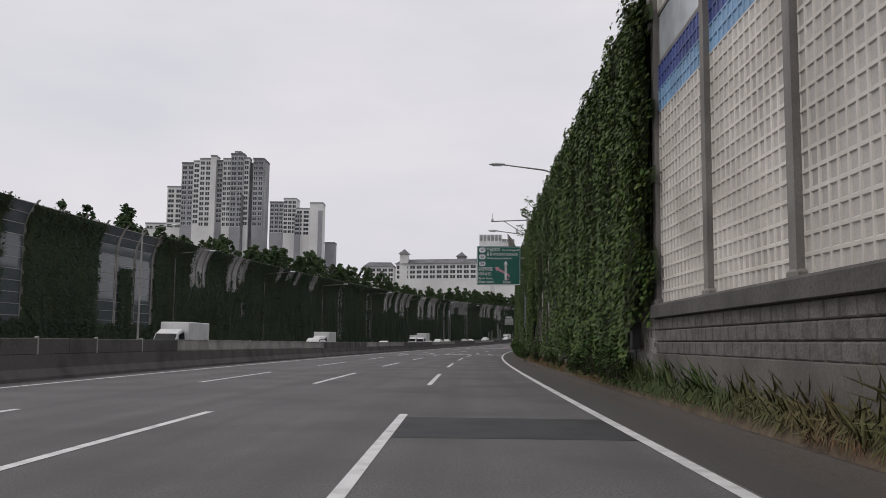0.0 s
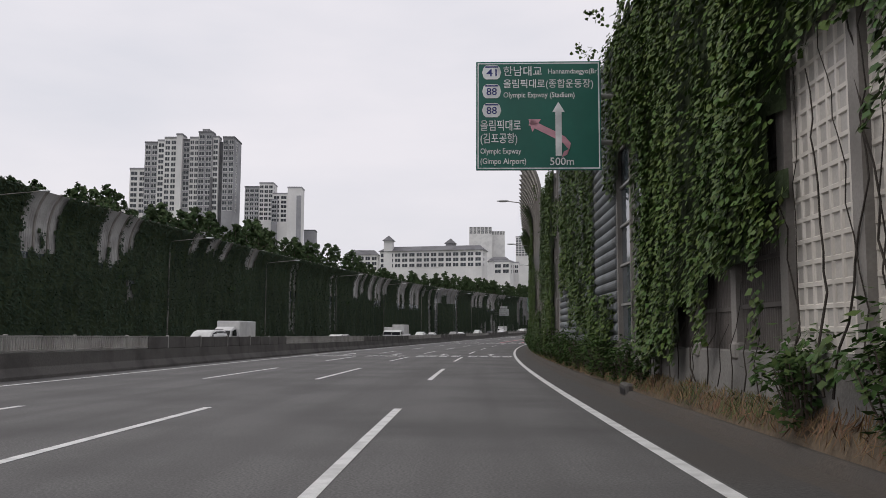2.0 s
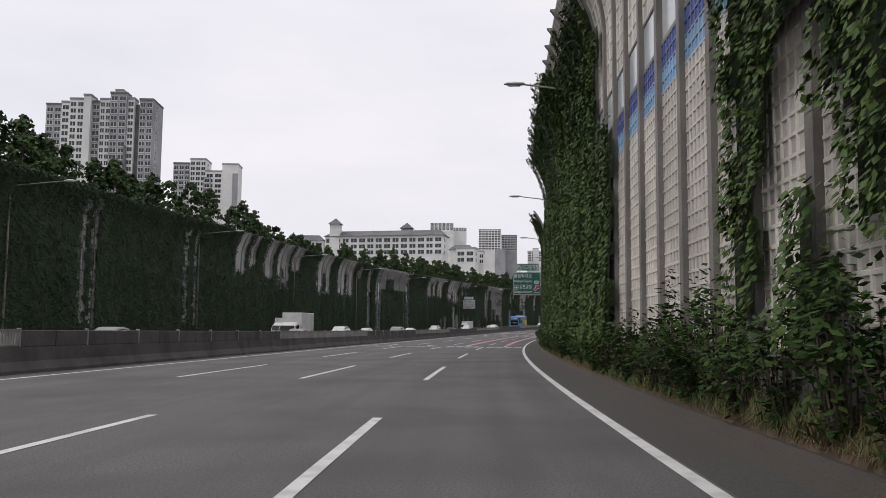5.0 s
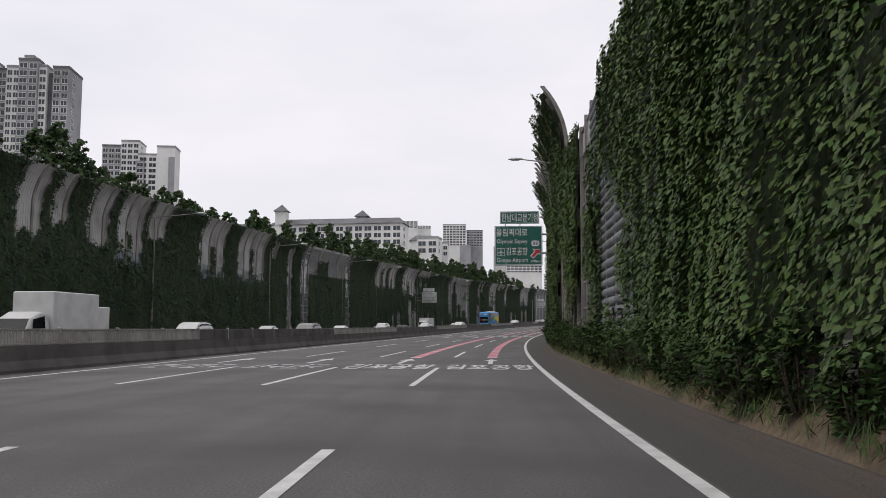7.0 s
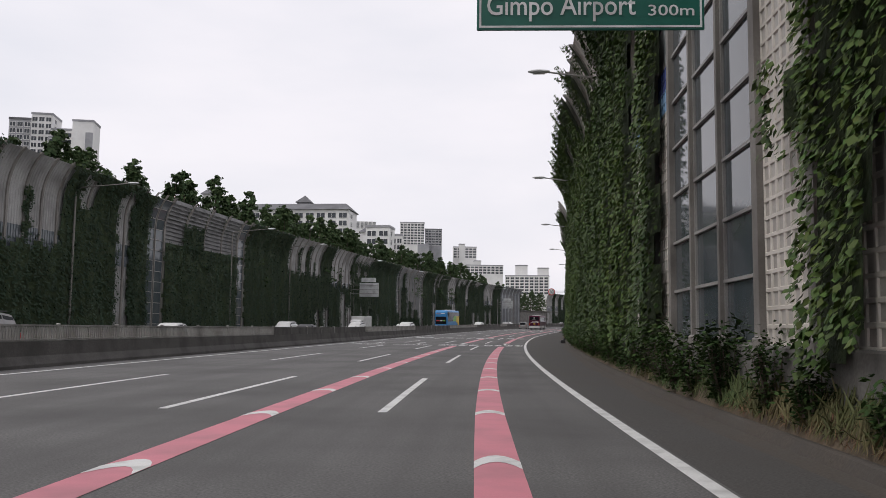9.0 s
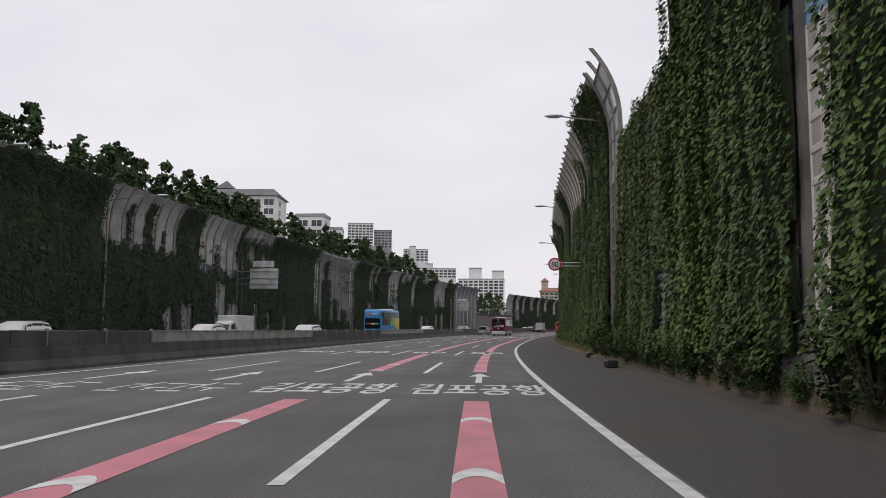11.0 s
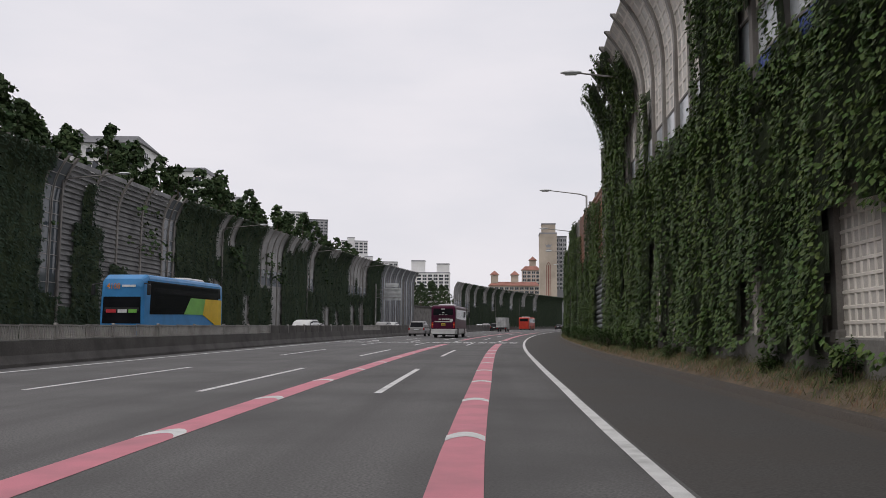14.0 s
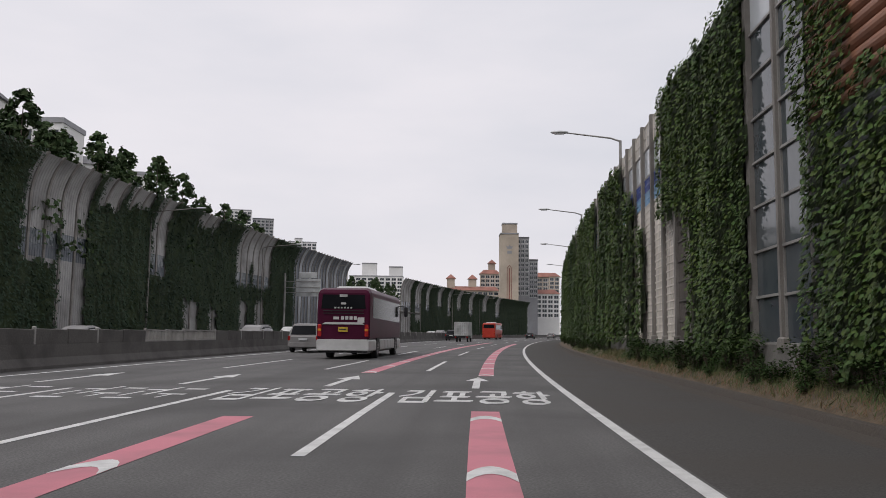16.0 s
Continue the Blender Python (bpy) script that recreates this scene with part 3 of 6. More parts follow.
def plate(parent, x0, x1, z0, z1, name="panel"):
    p = part(name, Shape().box(x0, x1, -0.02, 0.02, z0, z1, bevel=0.008).mesh(name, "sign_green"), parent)
    b, w = 0.035, 0.03
    sh = Shape()
    for a0, a1, c0, c1 in ((x0 + b, x1 - b, z1 - b - w, z1 - b), (x0 + b, x1 - b, z0 + b, z0 + b + w), (x0 + b, x0 + b + w, z0 + b + w, z1 - b - w), (x1 - b - w, x1 - b, z0 + b + w, z1 - b - w)):
        sh.box(a0, a1, -0.026, -0.019, c0, c1)
    part("border", sh.mesh("border", "sign_white"), p)
    return p


def shield(parent, cx, cz, w, h, number):
    pts = [(cx + w * a, cz + h * c) for a, c in ((-0.5, 0), (-0.42, 0.36), (-0.3, 0.5), (0.3, 0.5), (0.42, 0.36), (0.5, 0), (0.42, -0.36), (0.3, -0.5), (-0.3, -0.5), (-0.42, -0.36))]
    s = part("route_shield", flat(pts, -0.03).mesh("route_shield", "sign_white"), parent)
    part("shield_bar", Shape().box(cx - w * 0.34, cx + w * 0.34, -0.034, -0.031, cz + h * 0.34, cz + h * 0.44).mesh("shield_bar", "sign_blue"), s)
    sign_text(s, number, cx - w * 0.27, cx + w * 0.27, cz - h * 0.28, cz + h * 0.24, "sign_blue", -0.036, "number")


def sign_stand(parent, u_post, x_left, zs, top):
    part("pole", Shape().rod((u_post, 0.25, 0), (u_post, 0.25, top), 0.17, 0.14, 12).mesh("pole", "steel"), parent)
    for z in zs:
        part("arm", Shape().rod((u_post, 0.25, z), (x_left, 0.12, z), 0.07, 0.06, 8).mesh("arm", "steel"), parent)


sa = thing("direction_sign", at(60.7, 0.0), "large green road direction sign with white lettering and arrows", "road sign")
X0, X1, Z0, Z1 = -0.12, 3.0, 5.46, 8.24
pa = plate(sa, X0, X1, Z0, Z1)
sign_stand(sa, 4.4, 0.1, (6.2, 7.4), 8.3)
W_, H_ = X1 - X0, Z1 - Z0
ax = lambda f: X0 + W_ * f
az = lambda f: Z1 - H_ * f
shield(pa, ax(0.125), az(0.1), 0.48, 0.36, "41")
shield(pa, ax(0.125), az(0.275), 0.48, 0.36, "88")
shield(pa, ax(0.125), az(0.45), 0.48, 0.36, "88")
sign_text(pa, "한남대교", ax(0.22), ax(0.53), az(0.135), az(0.045), "sign_white")
sign_text(pa, "Hannamdaegyo(Br)", ax(0.58), ax(0.985), az(0.13), az(0.07), "sign_white")
sign_text(pa, "올림픽대로(종합운동장)", ax(0.22), ax(0.94), az(0.26), az(0.165), "sign_white")
sign_text(pa, "Olympic Expway (Stadium)", ax(0.22), ax(0.79), az(0.35), az(0.285), "sign_white")
sign_text(pa, "올림픽대로", ax(0.035), ax(0.36), az(0.64), az(0.54), "sign_white")
sign_text(pa, "(김포공항)", ax(0.035), ax(0.33), az(0.77), az(0.66), "sign_white")
sign_text(pa, "Olympic Expway", ax(0.035), ax(0.36), az(0.865), az(0.8), "sign_white")
sign_text(pa, "(Gimpo Airport)", ax(0.035), ax(0.4), az(0.96), az(0.89), "sign_white")
sign_text(pa, "500m", ax(0.59), ax(0.78), az(0.955), az(0.885), "sign_white")
part("straight_arrow", flat([(ax(a), az(c)) for a, c in ((0.635, 0.87), (0.685, 0.87), (0.685, 0.47), (0.71, 0.47), (0.66, 0.375), (0.61, 0.47), (0.635, 0.47))], -0.034).mesh("straight_arrow", "sign_white"), pa)
curl = Shape()
path = [(0.43, 0.56), (0.53, 0.62), (0.62, 0.67), (0.7, 0.72), (0.745, 0.78), (0.735, 0.83), (0.69, 0.855)]
lo, hi = [], []
for a, c in path:
    lo.append((ax(a - 0.008), -0.031, az(c + 0.03)))
    hi.append((ax(a + 0.012), -0.031, az(c - 0.025)))
curl.grid([lo, hi])
curl.add([(ax(a), -0.031, az(c)) for a, c in ((0.42, 0.535), (0.52, 0.535), (0.45, 0.65))], [(0, 1, 2)])
part("curved_arrow", curl.mesh("curved_arrow", "sign_pink"), pa)

sb = thing("direction_sign", at(204.6, 0.0), "large green airport direction sign with a red arrow", "road sign")
X0, X1, Z0, Z1 = -0.12, 3.15, 5.64, 8.36
pb = plate(sb, X0, X1, Z0, Z1)
W_, H_ = X1 - X0, Z1 - Z0
sign_text(pb, "올림픽대로", ax(0.03), ax(0.69), az(0.26), az(0.06), "sign_white")
sign_text(pb, "Olympic Expwy", ax(0.045), ax(0.69), az(0.47), az(0.335), "sign_white")
sign_text(pb, "김포공항", ax(0.245), ax(0.69), az(0.745), az(0.54), "sign_white")
sign_text(pb, "Gimpo Airport", ax(0.045), ax(0.7), az(0.955), az(0.81), "sign_white")
sign_text(pb, "300m", ax(0.755), ax(0.955), az(0.925), az(0.865), "sign_white")
shield(pb, ax(0.855), az(0.44), 0.58, 0.4, "88")
part("red_arrow", flat([(ax(a), az(c)) for a, c in ((0.745, 0.76), (0.83, 0.645), (0.79, 0.585), (0.955, 0.585), (0.955, 0.745), (0.91, 0.705), (0.815, 0.83))], -0.03).mesh("red_arrow", "sign_white"), pb)
part("red_arrow", flat([(ax(a), az(c)) for a, c in ((0.765, 0.765), (0.85, 0.65), (0.815, 0.6), (0.945, 0.6), (0.945, 0.715), (0.905, 0.685), (0.815, 0.805))], -0.034).mesh("red_arrow", "sign_red"), pb)
sh = Shape()
for a0, a1, c0, c1 in ((0.05, 0.215, 0.56, 0.572), (0.05, 0.215, 0.748, 0.76), (0.05, 0.058, 0.572, 0.748), (0.207, 0.215, 0.572, 0.748)):
    sh.box(ax(a0), ax(a1), -0.032, -0.022, az(c1), az(c0))
sh.add([(ax(a), -0.03, az(c)) for a, c in ((0.125, 0.58), (0.14, 0.58), (0.142, 0.645), (0.2, 0.68), (0.2, 0.695), (0.142, 0.68), (0.14, 0.72), (0.155, 0.738), (0.11, 0.738), (0.125, 0.72), (0.123, 0.68), (0.065, 0.695), (0.065, 0.68), (0.123, 0.645))], [tuple(range(14))])
part("aeroplane_symbol", sh.mesh("aeroplane_symbol", "sign_white"), pb)
pc = plate(sb, 0.25, 2.95, 8.52, 9.38, "name_plate")
sign_text(pc, "한남대교분기점", 0.36, 2.84, 8.66, 9.24, "sign_white")
part("bracket", Shape().box(0.6, 0.66, 0.0, 0.06, 8.3, 8.6).mesh("bracket", "steel"), sb)
part("bracket", Shape().box(1.6, 1.66, 0.0, 0.06, 8.3, 8.6).mesh("bracket", "steel"), sb)
sign_stand(sb, 4.5, 0.1, (6.5, 7.8), 9.2)

s80 = thing("speed_limit_sign", at(290.3, 4.2, 5.4), "round red and white 80 speed limit sign on arms", "road sign")


def disc(r, y, z=0.0, n=32):
    return flat([(r * math.cos(2 * math.pi * i / n), z + r * math.sin(2 * math.pi * i / n)) for i in range(n)], y)


part("backing", Shape().loft([[(0.4 * math.cos(2 * math.pi * i / 32), y, 0.4 * math.sin(2 * math.pi * i / 32)) for i in range(32)] for y in (-0.012, 0.012)]).mesh("backing", "sign_red"), s80)
part("face", disc(0.3, -0.016).mesh("face", "sign_white"), s80)
sign_text(s80, "80", -0.21, 0.21, -0.17, 0.17, "black", -0.02, "number")
for z in (-0.1, 0.1):
    part("arm", Shape().rod((0.0, 0.05, z), (2.2, 0.05, z), 0.03, 0.03, 8).mesh("arm", "white_metal"), s80)

gs = thing("gantry_sign", at(336.0, -28.6, 0), "grey back of a large road sign on a pole", "road sign")
part("panel", Shape().box(-1.7, 1.75, -0.04, 0.04, 6.0, 8.4, bevel=0.02).mesh("panel", "white_metal"), gs)
part("top_panel", Shape().box(-1.4, 1.2, -0.04, 0.04, 8.55, 9.3, bevel=0.02).mesh("top_panel", "white_metal"), gs)
for z in (6.5, 7.2, 8.0):
    part("rail", Shape().box(-3.4, 1.7, -0.12, -0.04, z, z + 0.08).mesh("rail", "steel"), gs)
part("pole", Shape().rod((-3.3, -0.1, 0), (-3.3, -0.1, 9.2), 0.17, 0.14, 12).mesh("pole", "steel"), gs)
copy_thing(gs, at(470.0, -28.6, 0))

cctv = thing("camera_mast", at(92.5, 4.6), "tall steel mast with a camera arm behind the wall", "mast")
part("pole", Shape().rod((0, 0, 0), (0, 0, 15.1), 0.14, 0.12, 10).mesh("pole", "steel"), cctv)
part("arm", Shape().rod((0, 0, 14.75), (-4.0, 0, 14.6), 0.07, 0.06, 8).mesh("arm", "steel"), cctv)
part("brace", Shape().rod((0, 0, 13.0), (-2.55, 0, 14.6), 0.05, 0.045, 6).mesh("brace", "steel"), cctv)
part("lightning_rod", Shape().rod((0, 0, 15.05), (0, 0, 17.2), 0.015, 0.008, 6).mesh("lightning_rod", "steel"), cctv)
part("camera_head", Shape().box(-3.95, -3.7, -0.15, 0.2, 14.66, 14.9, bevel=0.04).rod((-3.82, 0, 14.9), (-3.82, 0, 15.5), 0.04, 0.03, 8).mesh("camera_head", "white_metal"), cctv)

np_ = thing("marker_plate", at(198.6, wall_u(198.6) - 0.16, 1.2), "small dark upright plate with white characters on a post", "marker plate")
part("plate", Shape().box(-0.07, 0.07, -0.012, 0.012, 0.0, 0.62, bevel=0.006).mesh("plate", "black"), np_)
for i, ch in enumerate("N183"):
    sign_text(np_, ch, -0.04, 0.04, 0.48 - 0.15 * i, 0.58 - 0.15 * i, "sign_white", -0.016)

box = thing("control_box", at(19.2, wall_u(19) - 0.32, 0.9), "small dark grey steel control box on the wall", "control box")
part("body", Shape().box(-0.1, 0.1, -0.12, 0.12, 0.3, 1.0, bevel=0.02).mesh("body", "black"), box)
part("conduit", Shape().rod((0, 0, 0.3), (0, 0, 0.02), 0.03, n=8).rod((0, 0.0, 1.0), (0, 0, 1.5), 0.02, n=8).mesh("conduit", "black"), box)

for s, u, n in ((59.4, 2.95, 0), (272.2, 4.7, 1), (284.0, 5.2, 1), (304.5, 5.3, 0)):
    d = thing("drain_inlet", at(s, u), "dark broken concrete drain inlet in the kerb", "drain inlet", "drain inlets")
    part("opening", Shape().add([(0.26, -0.3, 0.01), (0.26, 0.3, 0.01), (0.24, 0.3, 0.2), (0.24, -0.3, 0.2)], [(0, 1, 2, 3)]).mesh("opening", "black"), d)
    part("lip", Shape().box(0.27, 0.7, -0.5, 0.5, -0.02, 0.3, bevel=0.05).mesh("lip", "black" if n else "dark_concrete"), d)

# ---- noise barriers ----
def cells(x0, x1, h0, h1, nx, ny, curved=False, deep=0.022):
    """A panel of square blocks with raised rims and sunk faces (local x along the wall, -y to the road)."""
    sh = Shape()
    P = lambda x, h, d: (x, -profile_at(h, curved)[0] - d, profile_at(h, curved)[1])
    w, t = (x1 - x0) / nx, (h1 - h0) / ny
    sh.v = [P(x0 + w * i, h0 + t * j, deep) for i in range(nx + 1) for j in range(ny + 1)]
    for i in range(nx):
        for j in range(ny):
            a, c = x0 + w * i, h0 + t * j
            outer = [i * (ny + 1) + j, (i + 1) * (ny + 1) + j, (i + 1) * (ny + 1) + j + 1, i * (ny + 1) + j + 1]
            k0 = len(sh.v)
            for e, dp in ((0.09, deep), (0.14, 0.0)):
                sh.v += [P(a + w * e, c + t * e, dp), P(a + w * (1 - e), c + t * e, dp), P(a + w * (1 - e), c + t * (1 - e), dp), P(a + w * e, c + t * (1 - e), dp)]
            ring1, ring2 = [k0 + k for k in range(4)], [k0 + 4 + k for k in range(4)]
            for p, q in ((outer, ring1), (ring1, ring2)):
                sh.f += [(p[k], p[(k + 1) % 4], q[(k + 1) % 4], q[k]) for k in range(4)]
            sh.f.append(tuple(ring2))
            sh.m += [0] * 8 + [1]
    return sh


def side_pose(s, side, u, width):
    """Pose of a bay: local x along the wall, local -y to the road."""
    m = at(s, u)
    return m @ pose(0, 0, 0, 0, 0, 90) if side > 0 else m @ pose(0, width, 0, 0, 0, -90)


BAY = {}


OVERGROWN = ((20, 42), (130, 162), (217, 262), (278, 287), (324, 340), (402, 520))


def bay_meshes(width, curved, base, s):
    hidden = any(a < s < b for a, b in OVERGROWN)
    key = (width, curved, base, hidden)
    if key in BAY:
        return BAY[key]
    nx = max(2, round((width - 0.14) / 0.262))
    x0, x1 = 0.1, width - 0.1
    top = CURVED_TOP if curved else 9.3
    d = {}
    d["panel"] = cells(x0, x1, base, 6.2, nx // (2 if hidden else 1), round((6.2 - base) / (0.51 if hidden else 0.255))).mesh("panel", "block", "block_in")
    d["light_blue_panel"] = cells(x0, x1, 6.2, 6.7, nx, 2).mesh("light_blue_panel", "light_blue", "light_blue")
    d["dark_blue_panel"] = cells(x0, x1, 6.7, 7.22, nx, 2).mesh("dark_blue_panel", "dark_blue", "dark_blue")
    sh = Shape()
    sh.box(x0, x1, -0.02, 0.02, 7.22, 7.3).box(x0, x1, -0.02, 0.02, 8.32, 8.4).box(x0, x0 + 0.06, -0.02, 0.02, 7.3, 8.32).box(x1 - 0.06, x1, -0.02, 0.02, 7.3, 8.32)
    d["window_frame"] = sh.mesh("window_frame", "grey_post")
    d["window_pane"] = Shape().box(x0 + 0.06, x1 - 0.06, 0.004, 0.012, 7.3, 8.32).mesh("window_pane", "pale_window")
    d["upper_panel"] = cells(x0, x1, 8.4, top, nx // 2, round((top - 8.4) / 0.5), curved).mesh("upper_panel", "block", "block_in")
    BAY[key] = d
    return d


POSTS = {}


def post_mesh(curved, base, width=0.24):
    key = (curved, base, width)
    if key not in POSTS:
        top = top_of(curved) + (0.12 if curved else 0.06)
        hs = [base - 0.1] + ([ARC_Z + (top - ARC_Z) * i / 7 for i in range(8)] if curved else [top])
        rings = []
        for h in hs:
            lean, z = profile_at(h, curved)
            rings.append([(-width / 2, -lean - 0.12, z), (width / 2, -lean - 0.12, z), (width / 2, -lean + 0.07, z), (-width / 2, -lean + 0.07, z)])
        sh = Shape().loft(rings)
        sh.box(-0.16, 0.16, -0.16, 0.1, base - 0.14, base + 0.12, bevel=0.04)
        POSTS[key] = sh.mesh("post", "grey_post")
    return POSTS[key]


def barrier(label, s0, s1, side=1, kind="block", curved=False, base=1.15, width=2.0, bare=True, group="noise barriers"):
    """One stretch of barrier between two lengths of the road, with its posts and panels."""
    u_of = wall_u if side > 0 else left_u
    n = max(1, round((s1 - s0) / width))
    width = (s1 - s0) / n
    b = thing("noise_barrier", Matrix(), label, "noise barrier", group)
    width = round(width, 2)
    for i in range(n):
        s = s0 + (s1 - s0) * i / n
        se = s0 + (s1 - s0) * (i + 1) / n
        # the bay's chord follows the wall's line
        zm = float(road_z((s + se) / 2))
        p, q = Vector((*map(float, road_xy(s, u_of(s))), zm)), Vector((*map(float, road_xy(se, u_of(se))), zm))
        d = (p - q) if side > 0 else (q - p)
        m = Matrix.Translation(q if side > 0 else p) @ Matrix.Rotation(math.atan2(d.y, d.x), 4, "Z")
        part("post", post_mesh(curved, base, 0.12 if kind == "glass" else 0.24), b, m @ pose(width, 0, 0) if side > 0 else m)
        if kind == "plain":
            part("panel", plain_mesh(width, base), b, m)
        elif kind == "ribbed":
            part("panel", plain_mesh(width, base, "blue_grey_panel" if i % 3 else "pale_panel"), b, m)
        elif kind == "block":
            for name, me in bay_meshes(width, curved, base, s).items():
                part(name, me, b, m)
        elif kind == "glass":
            glass_bay(b, m, width, base, curved)
        elif kind in ("tube", "red_tube"):
            k, z = 0, base + 0.14
            top = 9.2
            while z < top:
                part("tube", tube_mesh(width, "tube" if (kind == "tube" or z < 5.0) else "red_tube"), b, m @ pose(0, 0, z))
                z += 0.285
                k += 1
        elif kind == "sheet":
            k = 0
            while base + 0.62 * (k + 1) < (CURVED_TOP if curved else 9.3):
                h = base + 0.62 * k
                lean, z = profile_at(h + 0.3, curved)
                part("ribbed_sheet", sheet_mesh(width), b, m @ pose(0, -lean, z - 0.3))
                k += 1
        elif kind == "louvre":
            h = base + 0.1
            while h < CURVED_TOP - 0.1:
                lean, z = profile_at(h, curved)
                part("slat", slat_mesh(width), b, m @ pose(0, -lean, z))
                h += 0.4
    part("post", post_mesh(curved, base), b, m if side > 0 else m @ pose(width, 0, 0))
    return b


TUBES = {}


def plain_mesh(width, base, mat="grey_panel"):
    """A grey ribbed panel with a curved head, for the far side."""
    if ("plain", width, mat) not in TUBES:
        sh = Shape()
        hs = [base, 6.3, 7.2, 8.25, ARC_Z] + [ARC_Z + (CURVED_TOP - ARC_Z) * i / 6 for i in range(1, 7)]
        n = 6
        cols = []
        for i in range(n):
            x0, x1 = 0.06 + (width - 0.12) * i / n, 0.06 + (width - 0.12) * (i + 1) / n
            cols += [(x0 + 0.005, 0.0), (x0 + 0.045, 0.04), (x1 - 0.045, 0.04), (x1 - 0.005, 0.0)]
        # blocks below, a blue band, a row of windows, then the curved head
        sh.grid([[(x, -profile_at(h, True)[0] - dp, profile_at(h, True)[1]) for x, dp in cols] for h in hs])
        if mat == "grey_panel":
            sh.m = [{1: 1, 2: 2}.get(k, 0) for k in range(len(hs) - 1) for _ in range(len(cols) - 1)]
        TUBES["plain", width, mat] = sh.mesh("panel", mat, "blue_grey_panel", "barrier_glass")
    return TUBES["plain", width, mat]


def tube_mesh(width, mat):
    if (width, mat) not in TUBES:
        sh = Shape()
        n = 10
        ring = lambda x, r: [(x, -0.02 - r * math.cos(a), r * math.sin(a)) for a in [math.pi * (i / (n - 1) - 0.5) * 1.15 for i in range(n)]] + [(x, 0.05, 0.0)]
        sh.loft([ring(0.07, 0.12), ring(0.09, 0.15), ring(width - 0.09, 0.15), ring(width - 0.07, 0.12)])
        TUBES[width, mat] = sh.mesh("tube", mat, smooth=False)
    return TUBES[width, mat]


def sheet_mesh(width):
    if ("sheet", width) not in TUBES:
        sh = Shape()
        n = int(width / 0.09)
        lo, hi = [], []
        for i in range(n * 4 + 1):
            x = 0.08 + (width - 0.16) * i / (n * 4)
            y = -0.03 if (i // 2) % 2 else 0.0
            lo.append((x, y, 0.0))
            hi.append((x, y, 0.57))
        sh.grid([lo, hi])
        sh.box(0.07, width - 0.07, -0.05, 0.03, 0.56, 0.62)
        TUBES["sheet", width] = sh.mesh("ribbed_sheet", "corrugated")
    return TUBES["sheet", width]


def slat_mesh(width):
    if ("slat", width) not in TUBES:
        TUBES["slat", width] = Shape().add([(0.06, 0.04, 0.42), (width - 0.06, 0.04, 0.42), (width - 0.06, -0.1, 0.0), (0.06, -0.1, 0.0), (0.06, -0.08, -0.02), (width - 0.06, -0.08, -0.02), (width - 0.06, 0.06, 0.4), (0.06, 0.06, 0.4)],
                                           [(0, 3, 2, 1), (7, 6, 5, 4), (3, 4, 5, 2), (0, 1, 6, 7)]).mesh("slat", "slat")
    return TUBES["slat", width]


GLASS = {}


def glass_bay(b, m, width, base, curved):
    key = (width, base, curved)
    top = top_of(curved)
    if key not in GLASS:
        fr = Shape()
        hs = [base + 1.0 * i for i in range(int((top - base) / 1.0) + 1)]
        for h in hs:
            lean, z = profile_at(h, curved)
            fr.box(0.06, width - 0.06, -lean - 0.06, -lean + 0.03, z - 0.028, z + 0.028)
        for x in (0.06, width - 0.12):
            for h0, h1 in zip(hs, hs[1:]):
                (l0, z0), (l1, z1) = profile_at(h0, curved), profile_at(h1, curved)
                fr.loft([[(x, -l0 - 0.05, z0), (x + 0.06, -l0 - 0.05, z0), (x + 0.06, -l0 + 0.03, z0), (x, -l0 + 0.03, z0)], [(x, -l1 - 0.05, z1), (x + 0.06, -l1 - 0.05, z1), (x + 0.06, -l1 + 0.03, z1), (x, -l1 + 0.03, z1)]])
        panes = []
        for h0, h1 in zip(hs, hs[1:]):
            (l0, z0), (l1, z1) = profile_at(h0 + 0.03, curved), profile_at(h1 - 0.03, curved)
            ring = lambda l, z: [(0.1, -l - 0.006, z), (width - 0.1, -l - 0.006, z), (width - 0.1, -l + 0.006, z), (0.1, -l + 0.006, z)]
            # upper panes are coloured pale in place of bright sky in the glass
            panes.append(Shape().loft([ring(l0, z0), ring(l1, z1)]).mesh("pane", "pale_window" if h0 > 7.4 and base > 1.0 else "barrier_glass"))
        GLASS[key] = (fr.mesh("mullions", "steel"), panes)
    fr, panes = GLASS[key]
    part("mullions", fr, b, m)
    for p in panes:
        part("pane", p, b, m)


BLOCKS = "weathered beige glass-block noise barrier panels with a blue band"
TUBED = "grey horizontal-tube noise barrier with ivy growing over it"
GLAZED = "tall dark glazed noise barrier in steel frames"
SHEETS = "dark brown ribbed sheet noise barrier under hanging ivy"
barrier(BLOCKS, -12.0, 18.0, base=2.12, width=3.75)
barrier(BLOCKS, 18.0, 50.0, width=2.0)
barrier(SHEETS, 50.0, 58.0, kind="sheet")
barrier(GLAZED, 58.0, 61.8, kind="glass", width=1.9)
barrier(TUBED, 61.8, 78.0, kind="tube", width=4.05)
gate_bay = barrier(GLAZED, 78.0, 81.4, kind="glass", width=1.7)
door = part("access_door", Shape().box(0.0, 0.06, 0.0, 1.35, 0.62, 3.08, bevel=0.012).mesh("access_door", "brown_door"), gate_bay, at(78.25, wall_u(79) - 0.13), label="dull brown steel access door")
for s in (78.16, 79.64):
    part("door_frame", Shape().box(-0.03, 0.07, -0.05, 0.05, 0.6, 3.16, bevel=0.01).mesh("door_frame", "steel"), gate_bay, at(s, wall_u(79) - 0.14))
barrier(SHEETS, 81.4, 89.6, kind="sheet")
